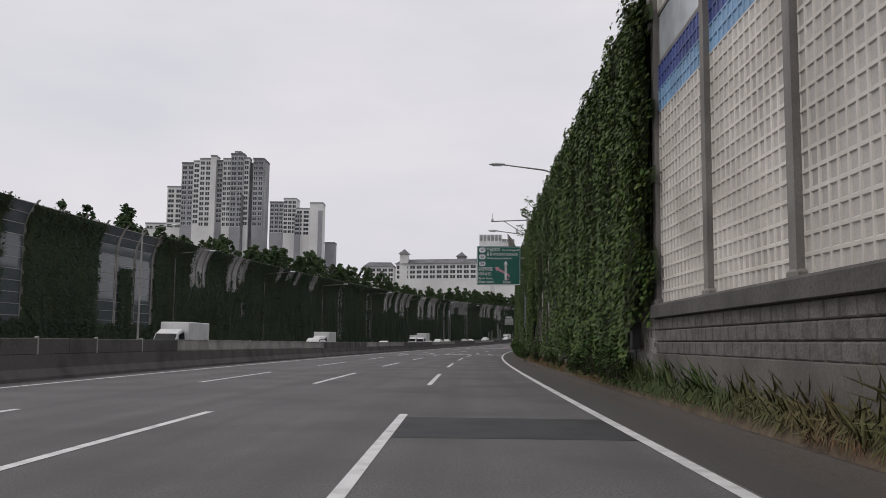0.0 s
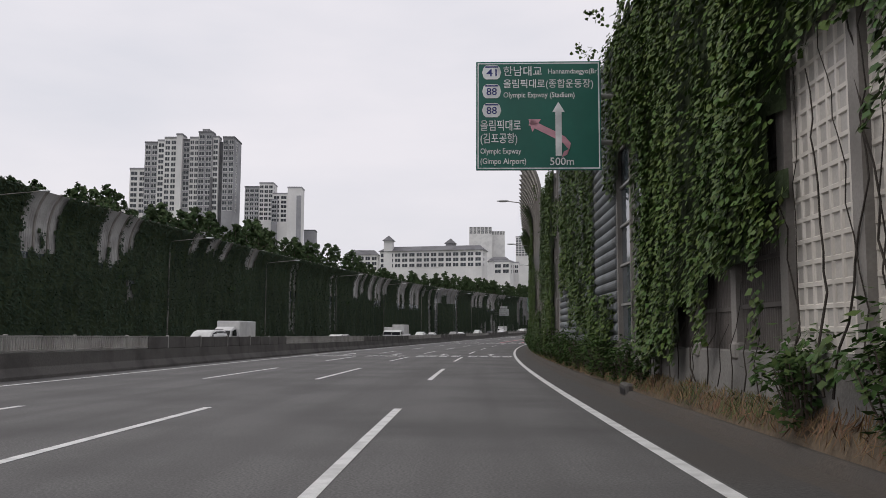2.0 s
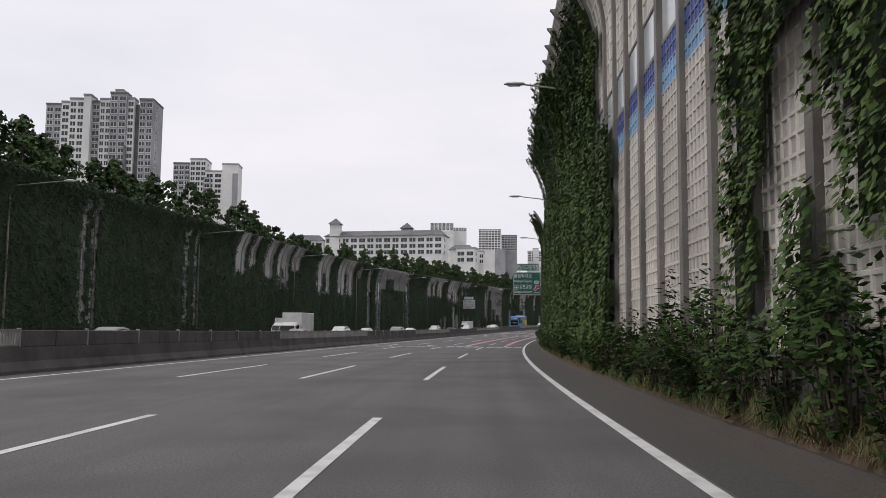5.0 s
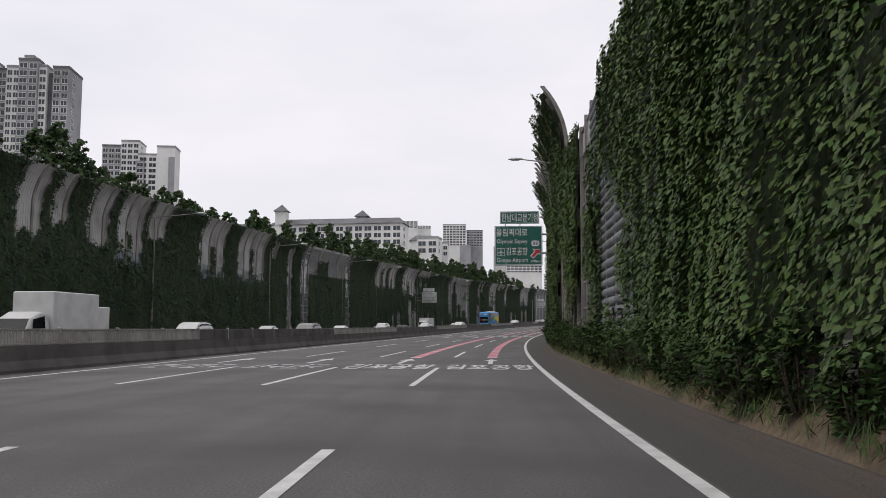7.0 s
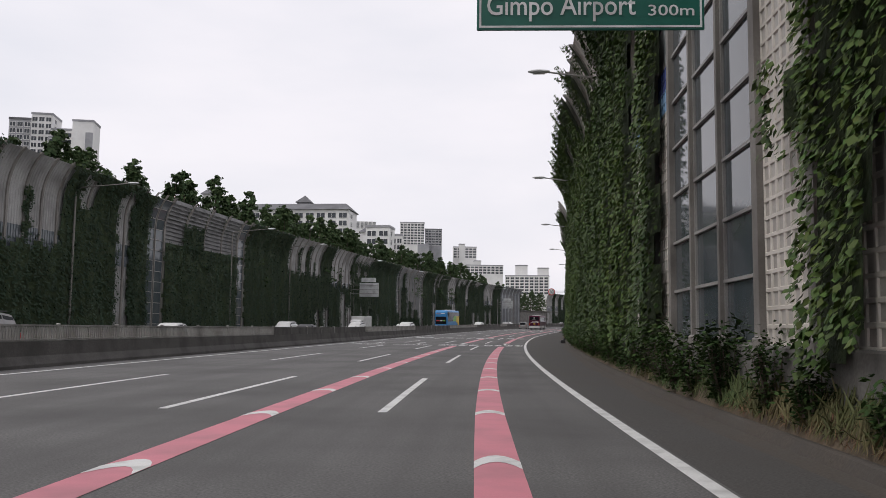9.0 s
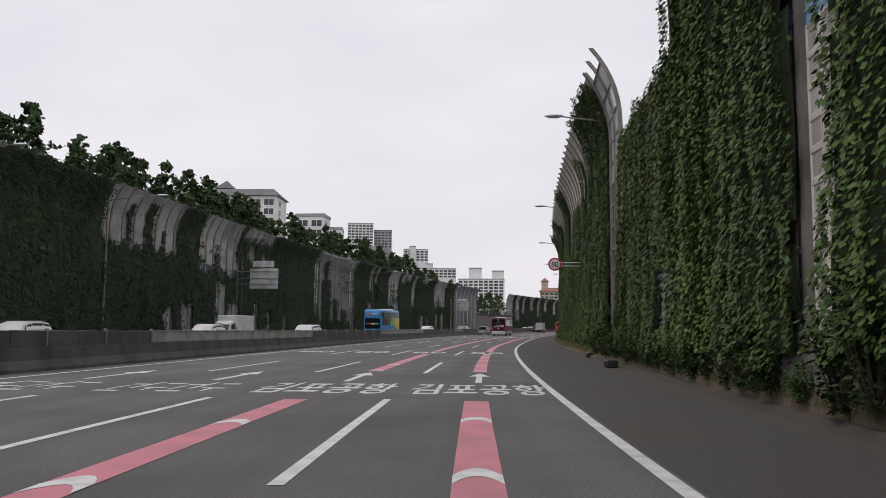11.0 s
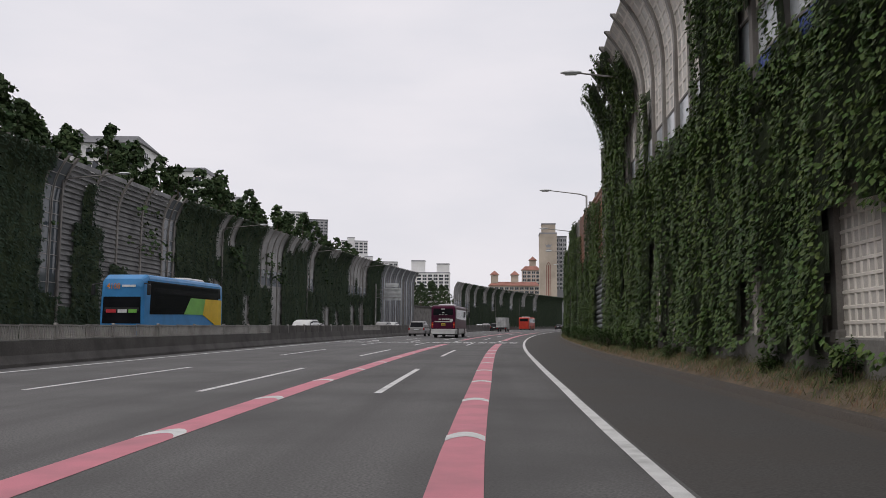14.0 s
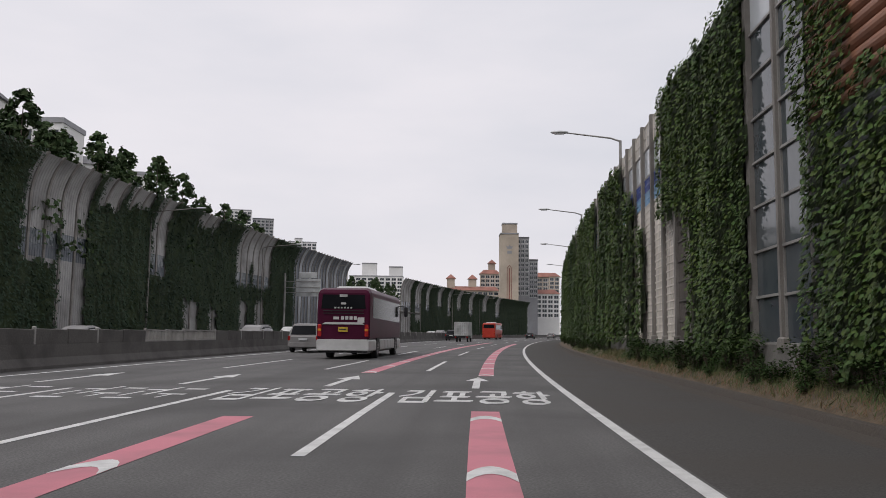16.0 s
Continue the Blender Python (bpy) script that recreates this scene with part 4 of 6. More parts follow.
barrier(BLOCKS, 89.6, 93.5, width=3.9)
barrier(BLOCKS, 93.5, 95.4, width=1.9)
barrier(BLOCKS, 95.4, 162.0, curved=True)
barrier(TUBED, 162.0, 175.8, kind="tube", width=2.05)
barrier(GLAZED, 175.8, 179.8, kind="glass", width=2.0)
barrier(SHEETS, 179.8, 188.4, kind="sheet", width=2.15)
barrier(BLOCKS, 188.4, 204.8, curved=True)
barrier(GLAZED, 204.8, 210.6, kind="glass", width=1.93, curved=True)
barrier(BLOCKS, 210.6, 262.0, curved=True)
barrier(TUBED, 262.0, 274.6, kind="red_tube", width=2.1)
barrier(GLAZED, 274.6, 278.2, kind="glass", width=1.8, curved=True)
barrier(BLOCKS, 278.2, 346.2, curved=True)
barrier(SHEETS, 346.2, 354.2, kind="sheet", curved=True)
barrier(GLAZED, 354.2, 357.2, kind="glass", width=1.5, curved="tall")
barrier("rust-brown and grey tube noise barrier half hidden by ivy", 357.2, 372.8, kind="red_tube", width=3.9)
barrier(GLAZED, 372.8, 376.4, kind="glass", width=1.8)
barrier(SHEETS, 376.4, 384.2, kind="sheet")
barrier(BLOCKS, 384.2, 520.0)

LB = "ivy-covered grey curved noise barrier on the far side of the road"
FAR = "far noise barriers"
LOUVRE = "grey louvred noise barrier on the far side of the road"
barrier("frames of a dark glazed noise barrier on the far side", 56.0, 96.6, -1, "glass", True, 0.3, 4.06, group=FAR)
barrier(LB, 96.6, 266.0, -1, "plain", True, 0.3, 2.0, group=FAR)
barrier("narrow dark glazed bays with pale steel frames on the far side", 266.0, 271.4, -1, "glass", True, 0.3, 1.8, group=FAR)
barrier(LOUVRE, 271.4, 289.0, -1, "louvre", True, 0.3, 4.4, group=FAR)
barrier("narrow dark glazed bay with pale steel frames on the far side", 289.0, 291.0, -1, "glass", True, 0.3, 2.0, group=FAR)
barrier(LB, 291.0, 366.6, -1, "plain", True, 0.3, 2.0, group=FAR)
barrier("narrow dark glazed bay with pale steel frames on the far side", 366.6, 369.0, -1, "glass", True, 0.3, 1.2, group=FAR)
barrier(LOUVRE, 369.0, 386.0, -1, "louvre", True, 0.3, 4.25, group=FAR)
barrier("narrow dark glazed bay with pale steel frames on the far side", 386.0, 388.4, -1, "glass", True, 0.3, 1.2, group=FAR)
barrier(LB, 388.4, 473.4, -1, "plain", True, 0.3, 2.0, group=FAR)
barrier("blue-grey ribbed curved noise barrier on the far side", 473.4, 503.4, -1, "ribbed", True, 0.3, 1.5, group=FAR)
tagged(new("concrete_wall", ribbon(stations(503.4, 560, 4), lambda s: [(-33.6, 0.0), (-33.6, 5.6), (-33.2, 5.6), (-33.0, 5.9), (-34.2, 5.9), (-34.2, 0.0)]).mesh("concrete_wall", "concrete")), "plain grey concrete retaining wall beside the far lanes", "concrete wall", kind="structure")
barrier(LB, 544.0, 690.0, -1, "plain", True, 0.3, 2.0, group=FAR)


# ---- ivy ----
def leaf_mesh(name, pos, nor, tip, size, mats, extra=None, slim=0.5, plain=False):
    """Lobed leaves, six corners each, at pos, facing nor, pointing along tip."""
    n = len(pos)
    tip = tip - nor * np.sum(tip * nor, 1, keepdims=True)
    tip /= np.linalg.norm(tip, axis=1, keepdims=True) + 1e-9
    side = np.cross(tip, nor)
    size = size[:, None]
    sh = [(-0.35, 0.0, 0.0), (-0.1, -slim, -0.1), (0.22, -slim * 0.62, 0.02), (0.62, 0.0, -0.14), (0.22, slim * 0.62, 0.02), (-0.1, slim, -0.1)]
    if plain:
        sh = [(-0.35, 0.0, 0.0), (0.05, -slim, -0.08), (0.62, 0.0, -0.1), (0.05, slim, -0.08)]
    c = len(sh)
    v = np.stack([pos + size * (a * tip + b * side + e * nor) for a, b, e in sh], 1).reshape(-1, 3)
    idx = np.arange(n)[:, None] * c
    tris = np.stack([idx + np.array(t) for t in (((0, 1, 2), (0, 2, 3)) if plain else ((0, 1, 2), (0, 2, 3), (0, 3, 4), (0, 4, 5)))], 1).reshape(-1, 3)
    k = 0
    quads = np.empty((0, 4), int)
    if extra is not None:
        bv, quads = extra
        quads = quads + len(v)
        v = np.concatenate([v, bv])
    me = bpy.data.meshes.new(name)
    me.vertices.add(len(v))
    me.vertices.foreach_set("co", v.ravel())
    loops = np.concatenate([tris.ravel(), quads.ravel()]).astype(np.int32)
    me.loops.add(len(loops))
    me.loops.foreach_set("vertex_index", loops)
    starts = np.concatenate([np.arange(len(tris)) * 3, len(tris) * 3 + np.arange(len(quads)) * 4]).astype(np.int32)
    me.polygons.add(len(starts))
    me.polygons.foreach_set("loop_start", starts)
    for m in mats:
        me.materials.append(M[m])
    me.polygons.foreach_set("material_index", np.concatenate([np.zeros(len(tris), np.int32), np.ones(len(quads), np.int32)]))
    me.update(calc_edges=True)
    return me


_ph = np.random.RandomState(5).rand(24) * 6.28


def wob(s, h, k=1.0):
    """A smooth wandering value in about -1 to 1."""
    return (np.sin(1.7 * k * s + _ph[0] + 1.3 * np.sin(0.6 * k * h + _ph[1])) + np.sin(0.9 * k * h + _ph[2] + np.sin(2.3 * k * s + _ph[3])) + 0.7 * np.sin(4.1 * k * s + _ph[4]) * np.sin(3.3 * k * h + _ph[5])) / 2.4


def inside(s, h, rect, edge):
    s0, s1, h0, h1 = rect
    w = wob(s, h, 1.6) * edge
    w2 = wob(h * 1.3 + 7, s, 1.6) * edge
    return (s > s0 + w2) & (s < s1 + w2) & (h > h0 + w * 1.8) & (h < h1 + w * 0.9)


def wall_leaves(name, label, side, rects, bare, curved, density, size, mats, seed, bulge=0.28, edge=0.22, plain=False):
    """Ivy on a wall: covered rectangles (length, height) less bare ones, with wandering edges."""
    r = np.random.RandomState(seed)
    u_fun = RIGHT_WALL if side > 0 else LEFT_WALL

    def thin(s, s0, s1):
        """The growth thins out to the wall at both ends of a stretch."""
        return np.clip(np.minimum(s - s0, s1 - s) / 0.55 + 0.1, 0.0, 1.0)

    ss, hh, ee = [], [], []
    for s0, s1, h0, h1 in rects:
        n = int((s1 - s0 + 0.6) * (h1 - h0 + 0.6) * density)
        s, h = s0 - 0.3 + r.rand(n) * (s1 - s0 + 0.6), h0 - 0.3 + r.rand(n) * (h1 - h0 + 0.6)
        k = inside(s, h, (s0, s1, h0, h1), edge)
        ss.append(s[k])
        hh.append(h[k])
        ee.append(thin(s[k], s0, s1))
    s, h, e = np.concatenate(ss), np.concatenate(hh), np.concatenate(ee)
    for q in bare:
        k = ~inside(s, h, q, edge)
        s, h, e = s[k], h[k], e[k]

    def depth(s, h):
        return bulge * (0.55 + 0.5 * wob(s * 0.8, h * 0.5) + 0.35 * wob(s * 2.6 + 3, h * 1.1))

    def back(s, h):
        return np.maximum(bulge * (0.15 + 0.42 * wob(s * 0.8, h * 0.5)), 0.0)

    def place(s, h, d):
        if curved:
            a = np.maximum(h - ARC_Z, 0) / ARC_R
            lean, z = ARC_R * (1 - np.cos(a)), np.where(h > ARC_Z, ARC_Z + ARC_R * np.sin(a), h)
        else:
            lean, z = 0 * h, h
        u = np.interp(s, [a for a, _ in u_fun], [b for _, b in u_fun]) - side * (lean + 0.13 + np.maximum(d, 0.0))
        x, y = road_xy(s, u)
        return np.stack([x, y, z + road_z(s)], 1)

    n = len(s)
    pos = place(s, h, np.maximum(depth(s, h), back(s, h) + 0.04) * (e + (1 - e) * r.rand(n)) + r.rand(n) * 0.12)
    head = np.interp(s, S_TAB, _head)
    out = np.stack([-side * np.cos(head), side * np.sin(head), np.zeros(n)], 1)
    along = np.stack([np.sin(head), np.cos(head), np.zeros(n)], 1)
    nor = out * 0.8 + np.array([0, 0, 0.62]) + r.randn(n, 3) * 0.27
    nor /= np.linalg.norm(nor, axis=1, keepdims=True)
    tip = np.array([0, 0, -1.0]) + along * (r.randn(n, 1) * 0.45) + out * 0.3
    sz = size * (0.65 + 0.6 * r.rand(n))
    # sheet behind the leaves, its dark green standing in for shade in the gaps
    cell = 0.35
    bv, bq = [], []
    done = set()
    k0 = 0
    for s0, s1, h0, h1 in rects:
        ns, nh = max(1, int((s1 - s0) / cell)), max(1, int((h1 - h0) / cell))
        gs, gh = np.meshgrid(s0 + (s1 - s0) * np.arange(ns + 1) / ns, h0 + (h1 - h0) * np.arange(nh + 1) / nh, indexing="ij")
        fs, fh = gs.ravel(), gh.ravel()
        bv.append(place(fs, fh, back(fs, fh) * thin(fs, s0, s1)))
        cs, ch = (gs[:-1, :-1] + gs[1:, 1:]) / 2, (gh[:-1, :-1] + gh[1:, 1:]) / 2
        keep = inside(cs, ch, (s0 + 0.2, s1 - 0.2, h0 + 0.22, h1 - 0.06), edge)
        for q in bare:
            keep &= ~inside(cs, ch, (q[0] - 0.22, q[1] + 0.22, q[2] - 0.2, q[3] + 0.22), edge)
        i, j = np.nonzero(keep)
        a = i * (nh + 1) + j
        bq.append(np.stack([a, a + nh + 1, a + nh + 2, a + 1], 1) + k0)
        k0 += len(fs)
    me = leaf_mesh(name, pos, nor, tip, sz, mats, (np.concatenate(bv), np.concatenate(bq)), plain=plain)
    return tagged(new(name, me), label, "ivy", kind="stuff")


IVY = "dense green ivy hanging over the noise barrier"
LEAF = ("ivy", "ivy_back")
wall_leaves("ivy", IVY, 1, [(17.8, 58.0, 0.9, 9.3), (56.6, 58.6, 0.8, 9.3), (58.6, 61.0, 5.9, 9.2)],
            [(42.4, 45.6, 1.1, 5.6), (43.5, 45.3, 4.5, 6.0), (38.8, 40.8, 1.1, 3.3), (46.2, 47.2, 1.0, 3.2), (47.0, 50.0, 1.2, 4.4), (50.2, 52.6, 0.9, 2.3), (33.0, 33.8, 1.0, 3.6), (53.2, 54.6, 0.9, 1.9), (17, 19.6, 0.0, 1.7)], False, 220, 0.115, LEAF, 11, plain=True)
wall_leaves("ivy", IVY, 1, [(17.7, 20.0, 2.2, 9.3)], [], False, 213, 0.115, LEAF, 24, 0.85, plain=True)
wall_leaves("ivy", IVY, 1, [(49.7, 52.2, 2.6, 8.6)], [], False, 199, 0.115, LEAF, 25, 0.4, plain=True)
wall_leaves("ivy", IVY, 1, [(61.4, 63.0, 5.0, 9.2), (62.2, 65.6, 0.9, 2.5), (65.7, 68.8, 1.6, 9.1), (68.6, 71.6, 1.9, 3.5), (70.2, 74.4, 3.4, 9.2), (74.3, 75.9, 3.2, 6.8), (76.0, 78.2, 6.0, 7.4), (71.4, 72.4, 2.8, 3.8)], [(68.8, 70.2, 3.4, 9.6), (74.6, 75.6, 4.6, 5.4), (67.4, 68.3, 2.6, 3.4)], False, 213, 0.115, LEAF, 12, plain=True)
wall_leaves("ivy", IVY, 1, [(81.2, 90.2, 1.0, 9.6), (93.7, 96.2, 0.8, 3.0), (97.0, 98.9, 0.8, 2.7), (94.0, 94.7, 5.0, 5.6)], [(82.0, 84.2, 1.0, 1.8), (85.6, 86.6, 1.0, 2.6), (87.7, 90.2, 1.0, 3.5), (88.6, 90.4, 1.0, 2.2)], False, 220, 0.115, LEAF, 13, plain=True)
wall_leaves("ivy", IVY, 1, [(95.6, 97.8, 1.0, 2.5), (98.0, 101.2, 1.0, 1.7), (95.4, 96.0, 4.8, 5.6), (95.9, 96.5, 10.7, 11.6), (101.9, 104.0, 3.3, 6.6), (103.1, 104.2, 1.6, 4.6), (108.4, 114.6, 4.6, 7.8), (112.5, 114.5, 3.0, 5.0), (108.4, 110.6, 2.4, 5.0), (110.4, 111.1, 3.6, 5.0), (111.0, 114.0, 7.6, 12.4), (110.8, 112.0, 1.3, 2.9), (113.1, 114.3, 1.6, 3.2), (125.4, 129.2, 1.0, 7.4), (129.4, 141.0, 1.0, 9.6), (129.6, 143.0, 9.0, 12.8), (128.5, 129.4, 9.6, 11.0), (141.0, 162.5, 1.0, 13.6)],
            [(111.2, 112.6, 3.0, 4.3), (114.9, 115.6, 1.0, 5.0), (137.0, 138.2, 1.0, 8.0), (145.0, 147.0, 5.0, 9.5), (149.2, 150.2, 9.0, 13.0)], True, 199, 0.12, LEAF, 14, 0.34, plain=True)
wall_leaves("ivy", IVY, 1, [(158.0, 166.6, 0.8, 9.4), (166.4, 169.5, 4.4, 9.4), (169.5, 172.4, 6.0, 9.4), (167.0, 169.0, 2.6, 3.5), (172.6, 176.6, 3.2, 5.4), (172.8, 174.6, 1.2, 7.5), (169.5, 170.4, 1.2, 2.0)], [(172.9, 173.5, 3.4, 4.6)], False, 241, 0.11, LEAF, 15, plain=True)
wall_leaves("ivy", IVY, 1, [(179.9, 190.9, 4.7, 9.6), (179.9, 187.4, 3.5, 5.2), (179.9, 184.0, 2.7, 4.0), (182.9, 183.8, 2.0, 3.2)], [(188.0, 188.7, 4.0, 6.0)], False, 241, 0.11, LEAF, 16, plain=True)
wall_leaves("ivy", IVY, 1, [(188.6, 192.4, 8.6, 13.5), (193.2, 198.4, 5.6, 13.6), (193.2, 196.9, 1.0, 6.0), (199.8, 202.7, 1.0, 13.4), (202.5, 203.6, 3.4, 4.6), (211.5, 214.7, 1.0, 8.6), (211.6, 213.4, 8.0, 12.5), (216.2, 262.4, 1.0, 13.7)],
            [(200.0, 200.8, 1.0, 3.0), (222.0, 223.0, 1.0, 9.0), (225.5, 228.0, 11.4, 13.8), (229.0, 231.0, 10.4, 13.8), (233.5, 236.0, 10.8, 13.8), (238.0, 239.5, 1.0, 7.0), (243, 246, 8, 12.5), (251.0, 252.0, 1.0, 8.0)], True, 192, 0.122, LEAF, 17, 0.4, plain=True)
wall_leaves("ivy", IVY, 1, [(258.0, 273.8, 0.8, 9.2), (270.6, 274.8, 0.8, 5.4)], [(261.6, 264.4, 1.4, 3.3), (273.2, 274.4, 6.0, 9.4)], False, 227, 0.11, LEAF, 18, plain=True)
wall_leaves("ivy", IVY, 1, [(278.4, 287.2, 0.8, 13.4), (287.0, 347.0, 0.8, 6.5), (290.5, 293.0, 5.0, 9.6), (291.0, 292.4, 9.0, 12.2), (294.2, 296.0, 8.2, 9.3), (295.7, 301.6, 6.0, 9.9), (305.5, 308.2, 6.0, 7.4), (309.6, 314.0, 6.0, 13.2), (320.0, 324.5, 6.0, 7.4), (324.5, 328.5, 6.0, 12.0), (328.3, 333.2, 6.0, 13.0), (333.0, 346.5, 6.0, 7.3), (340.4, 342.0, 7.0, 10.0), (345.6, 354.6, 0.8, 13.4), (343.6, 346.0, 10.0, 12.6)],
            [(289.9, 290.5, 1.0, 4.2), (293.2, 294.2, 2.0, 6.0), (295.2, 296.4, 1.2, 6.4), (302.2, 304.9, 3.4, 6.6), (303.2, 304.6, 1.0, 3.4), (306.0, 306.8, 5.0, 6.6), (308.6, 309.4, 1.0, 3.9), (315.3, 316.0, 1.0, 4.0), (317.2, 318.2, 1.0, 4.4), (321.3, 323.8, 1.0, 3.2), (327.5, 328.8, 1.0, 2.4), (326.6, 328.8, 7.1, 8.4), (324.6, 325.8, 7.2, 8.4), (336.6, 337.3, 1.0, 3.0), (339.2, 340.4, 1.6, 4.2), (346.4, 347.6, 2.0, 9.4), (349.4, 350.4, 12.0, 13.8), (287.4, 290.4, 5.8, 13.8), (293.0, 295.6, 5.4, 8.2)], True, 192, 0.122, LEAF, 19, 0.38, plain=True)
wall_leaves("ivy", IVY, 1, [(357.6, 360.6, 3.9, 8.4), (359.8, 373.0, 0.8, 5.6), (360.5, 365.2, 4.0, 8.8), (370.8, 373.2, 5.2, 7.8), (376.3, 386.2, 5.0, 9.4), (376.3, 382.4, 0.8, 5.4)], [(357.0, 360.2, 0.5, 3.7), (382.0, 384.4, 0.8, 4.6)], False, 192, 0.12, LEAF, 23, plain=True)
wall_leaves("ivy", IVY, 1, [(389.5, 391.0, 1.0, 5.4), (391.6, 394.5, 1.0, 7.2), (395.4, 402.0, 1.0, 8.9), (402.0, 470.0, 1.0, 9.0)],
            [(404.0, 406.5, 6.0, 9.3), (411, 413, 1, 6), (420, 424, 6.4, 9.4)], False, 106, 0.15, LEAF, 21, plain=True)
wall_leaves("ivy", IVY, 1, [(470.0, 640.0, 0.5, 9.6)], [], False, 12, 0.4, LEAF, 22, 0.5, plain=True)

# the far barrier: it faces away from the light, its shade is in the leaf colour
fr = np.random.RandomState(8)
rects = [(96.6, 266.0, 0.3, 13.65), (291.0, 366.6, 0.3, 13.65), (388.4, 473.0, 0.3, 13.65), (56.0, 97.0, 0.3, 3.0), (58, 69, 2.0, 13.4), (72, 85, 2.0, 13.2), (89, 92, 2, 9.0), (264.8, 268.4, 0.3, 13.3), (271.2, 289.2, 0.3, 9.2), (275, 280, 8.5, 11.5), (366, 369.4, 0.3, 3.5), (369, 386, 0.3, 2.6), (370.5, 375, 1.8, 9.0), (371.5, 373.6, 8, 12.2), (376.5, 379, 2, 6.2), (381, 384, 2, 4.4), (472.5, 475.5, 0.3, 13.4), (552, 690, 0.3, 13.65)]
bare = []
# start, length, lower and upper edge of each stretch that the ivy leaves free
for s, w, lo, hi in ((106.9, 4.6, 8.3, 13.9), (118.6, 3.6, 8.4, 13.9), (122.8, 2.2, 10.2, 13.4), (124.4, 0.7, 4.8, 6.8), (138, 1.4, 11.6, 13.4), (142.5, 2.2, 12.0, 13.4), (147, 1.2, 11.4, 13.4), (155.2, 2.2, 11.0, 13.9), (172.3, 0.5, 2.0, 12.5), (173.9, 0.4, 2.0, 12.5), (191.2, 0.4, 2.0, 12.0), (193.4, 0.4, 2.0, 12.0), (204.2, 3.0, 8.4, 13.9), (208.6, 1.8, 9.4, 13.7), (213.6, 3.2, 8.3, 13.9), (218.5, 4.3, 7.4, 13.9), (223.9, 3.4, 10.0, 13.9), (235.5, 6.4, 7.3, 13.9), (246.0, 8.2, 7.4, 13.9), (262.7, 1.9, 0.3, 12.4),
                     (257.0, 1.4, 11.0, 12.8), (305.6, 13.6, 8.6, 13.9), (325.2, 10.2, 7.6, 13.9), (337.0, 9.6, 12.3, 13.9), (339.5, 1.6, 9.8, 11.4), (344.0, 1.2, 9.0, 10.6), (317.4, 1.4, 0.6, 3.2), (321.4, 1.8, 0.6, 3.6), (330.2, 2.2, 0.6, 6.4), (333.4, 2.6, 0.6, 4.0), (341.6, 1.4, 0.6, 4.2), (346.4, 1.0, 0.6, 3.4), (353, 0.8, 0.6, 3.0), (360, 0.9, 0.6, 2.6),
                     (398.8, 1.3, 8.4, 13.9), (401.8, 1.9, 10.0, 13.9), (397.2, 2.6, 0.6, 6.2), (407.0, 1.6, 0.6, 4.6), (412.1, 8.0, 6.3, 13.9), (416.4, 3.6, 0.6, 6.6), (421.5, 3.4, 11.6, 13.7), (426.0, 4.0, 12.2, 13.9), (431.8, 2.8, 6.6, 13.9), (439.4, 3.2, 0.6, 4.0), (446.0, 1.6, 0.6, 3.6), (441.0, 5.0, 12.2, 13.9), (453.6, 11.6, 7.0, 13.9), (455.0, 2.0, 0.6, 4.6), (460.5, 2.6, 0.6, 5.0), (556, 5, 4, 13.8), (566, 3, 7, 13.8), (577, 4, 8, 13.8), (588, 3, 6, 13.8), (598, 4, 8, 13.8), (612, 4, 7, 13.8), (628, 5, 8, 13.8), (645, 5, 7, 13.8)):
    bare.append((s, s + w, lo, hi))
# strands that hang back over the free panels
strands = [(309.2, 310.3, 8.6, 12.2), (312.6, 314.2, 8.2, 12.8), (316.2, 316.9, 8.2, 10.6), (220.3, 221.0, 7.4, 10.2), (238.4, 239.6, 7.4, 10.4), (249.8, 250.9, 7.4, 11.2), (109.0, 109.9, 8.3, 10.4), (120.2, 120.9, 8.4, 10.0), (329.0, 330.1, 7.6, 9.6), (416.2, 417.0, 6.3, 9.4), (458.0, 459.0, 7.0, 9.8)]
wall_leaves("far_ivy", "strands of ivy, coloured as in shade, over the free panels", -1, strands, [], True, 45, 0.2, ("ivy_shaded", "ivy_back"), 32, 0.2, 0.35, True)
wall_leaves("far_ivy", "ivy, coloured as in shade, covering the far noise barrier", -1, rects, bare, True, 36, 0.21, ("ivy_shaded", "ivy_back"), 31, 0.32, 0.34, True)


# bare vine stems climbing the panels and roots hanging over the footing
def vine(sh, points, r):
    for k in range(len(points) - 1):
        sh.rod(points[k], points[k + 1], r * (1 - 0.6 * k / len(points)), r * (1 - 0.6 * (k + 1) / len(points)), 5)


vines = Shape()
vr = random.Random(21)
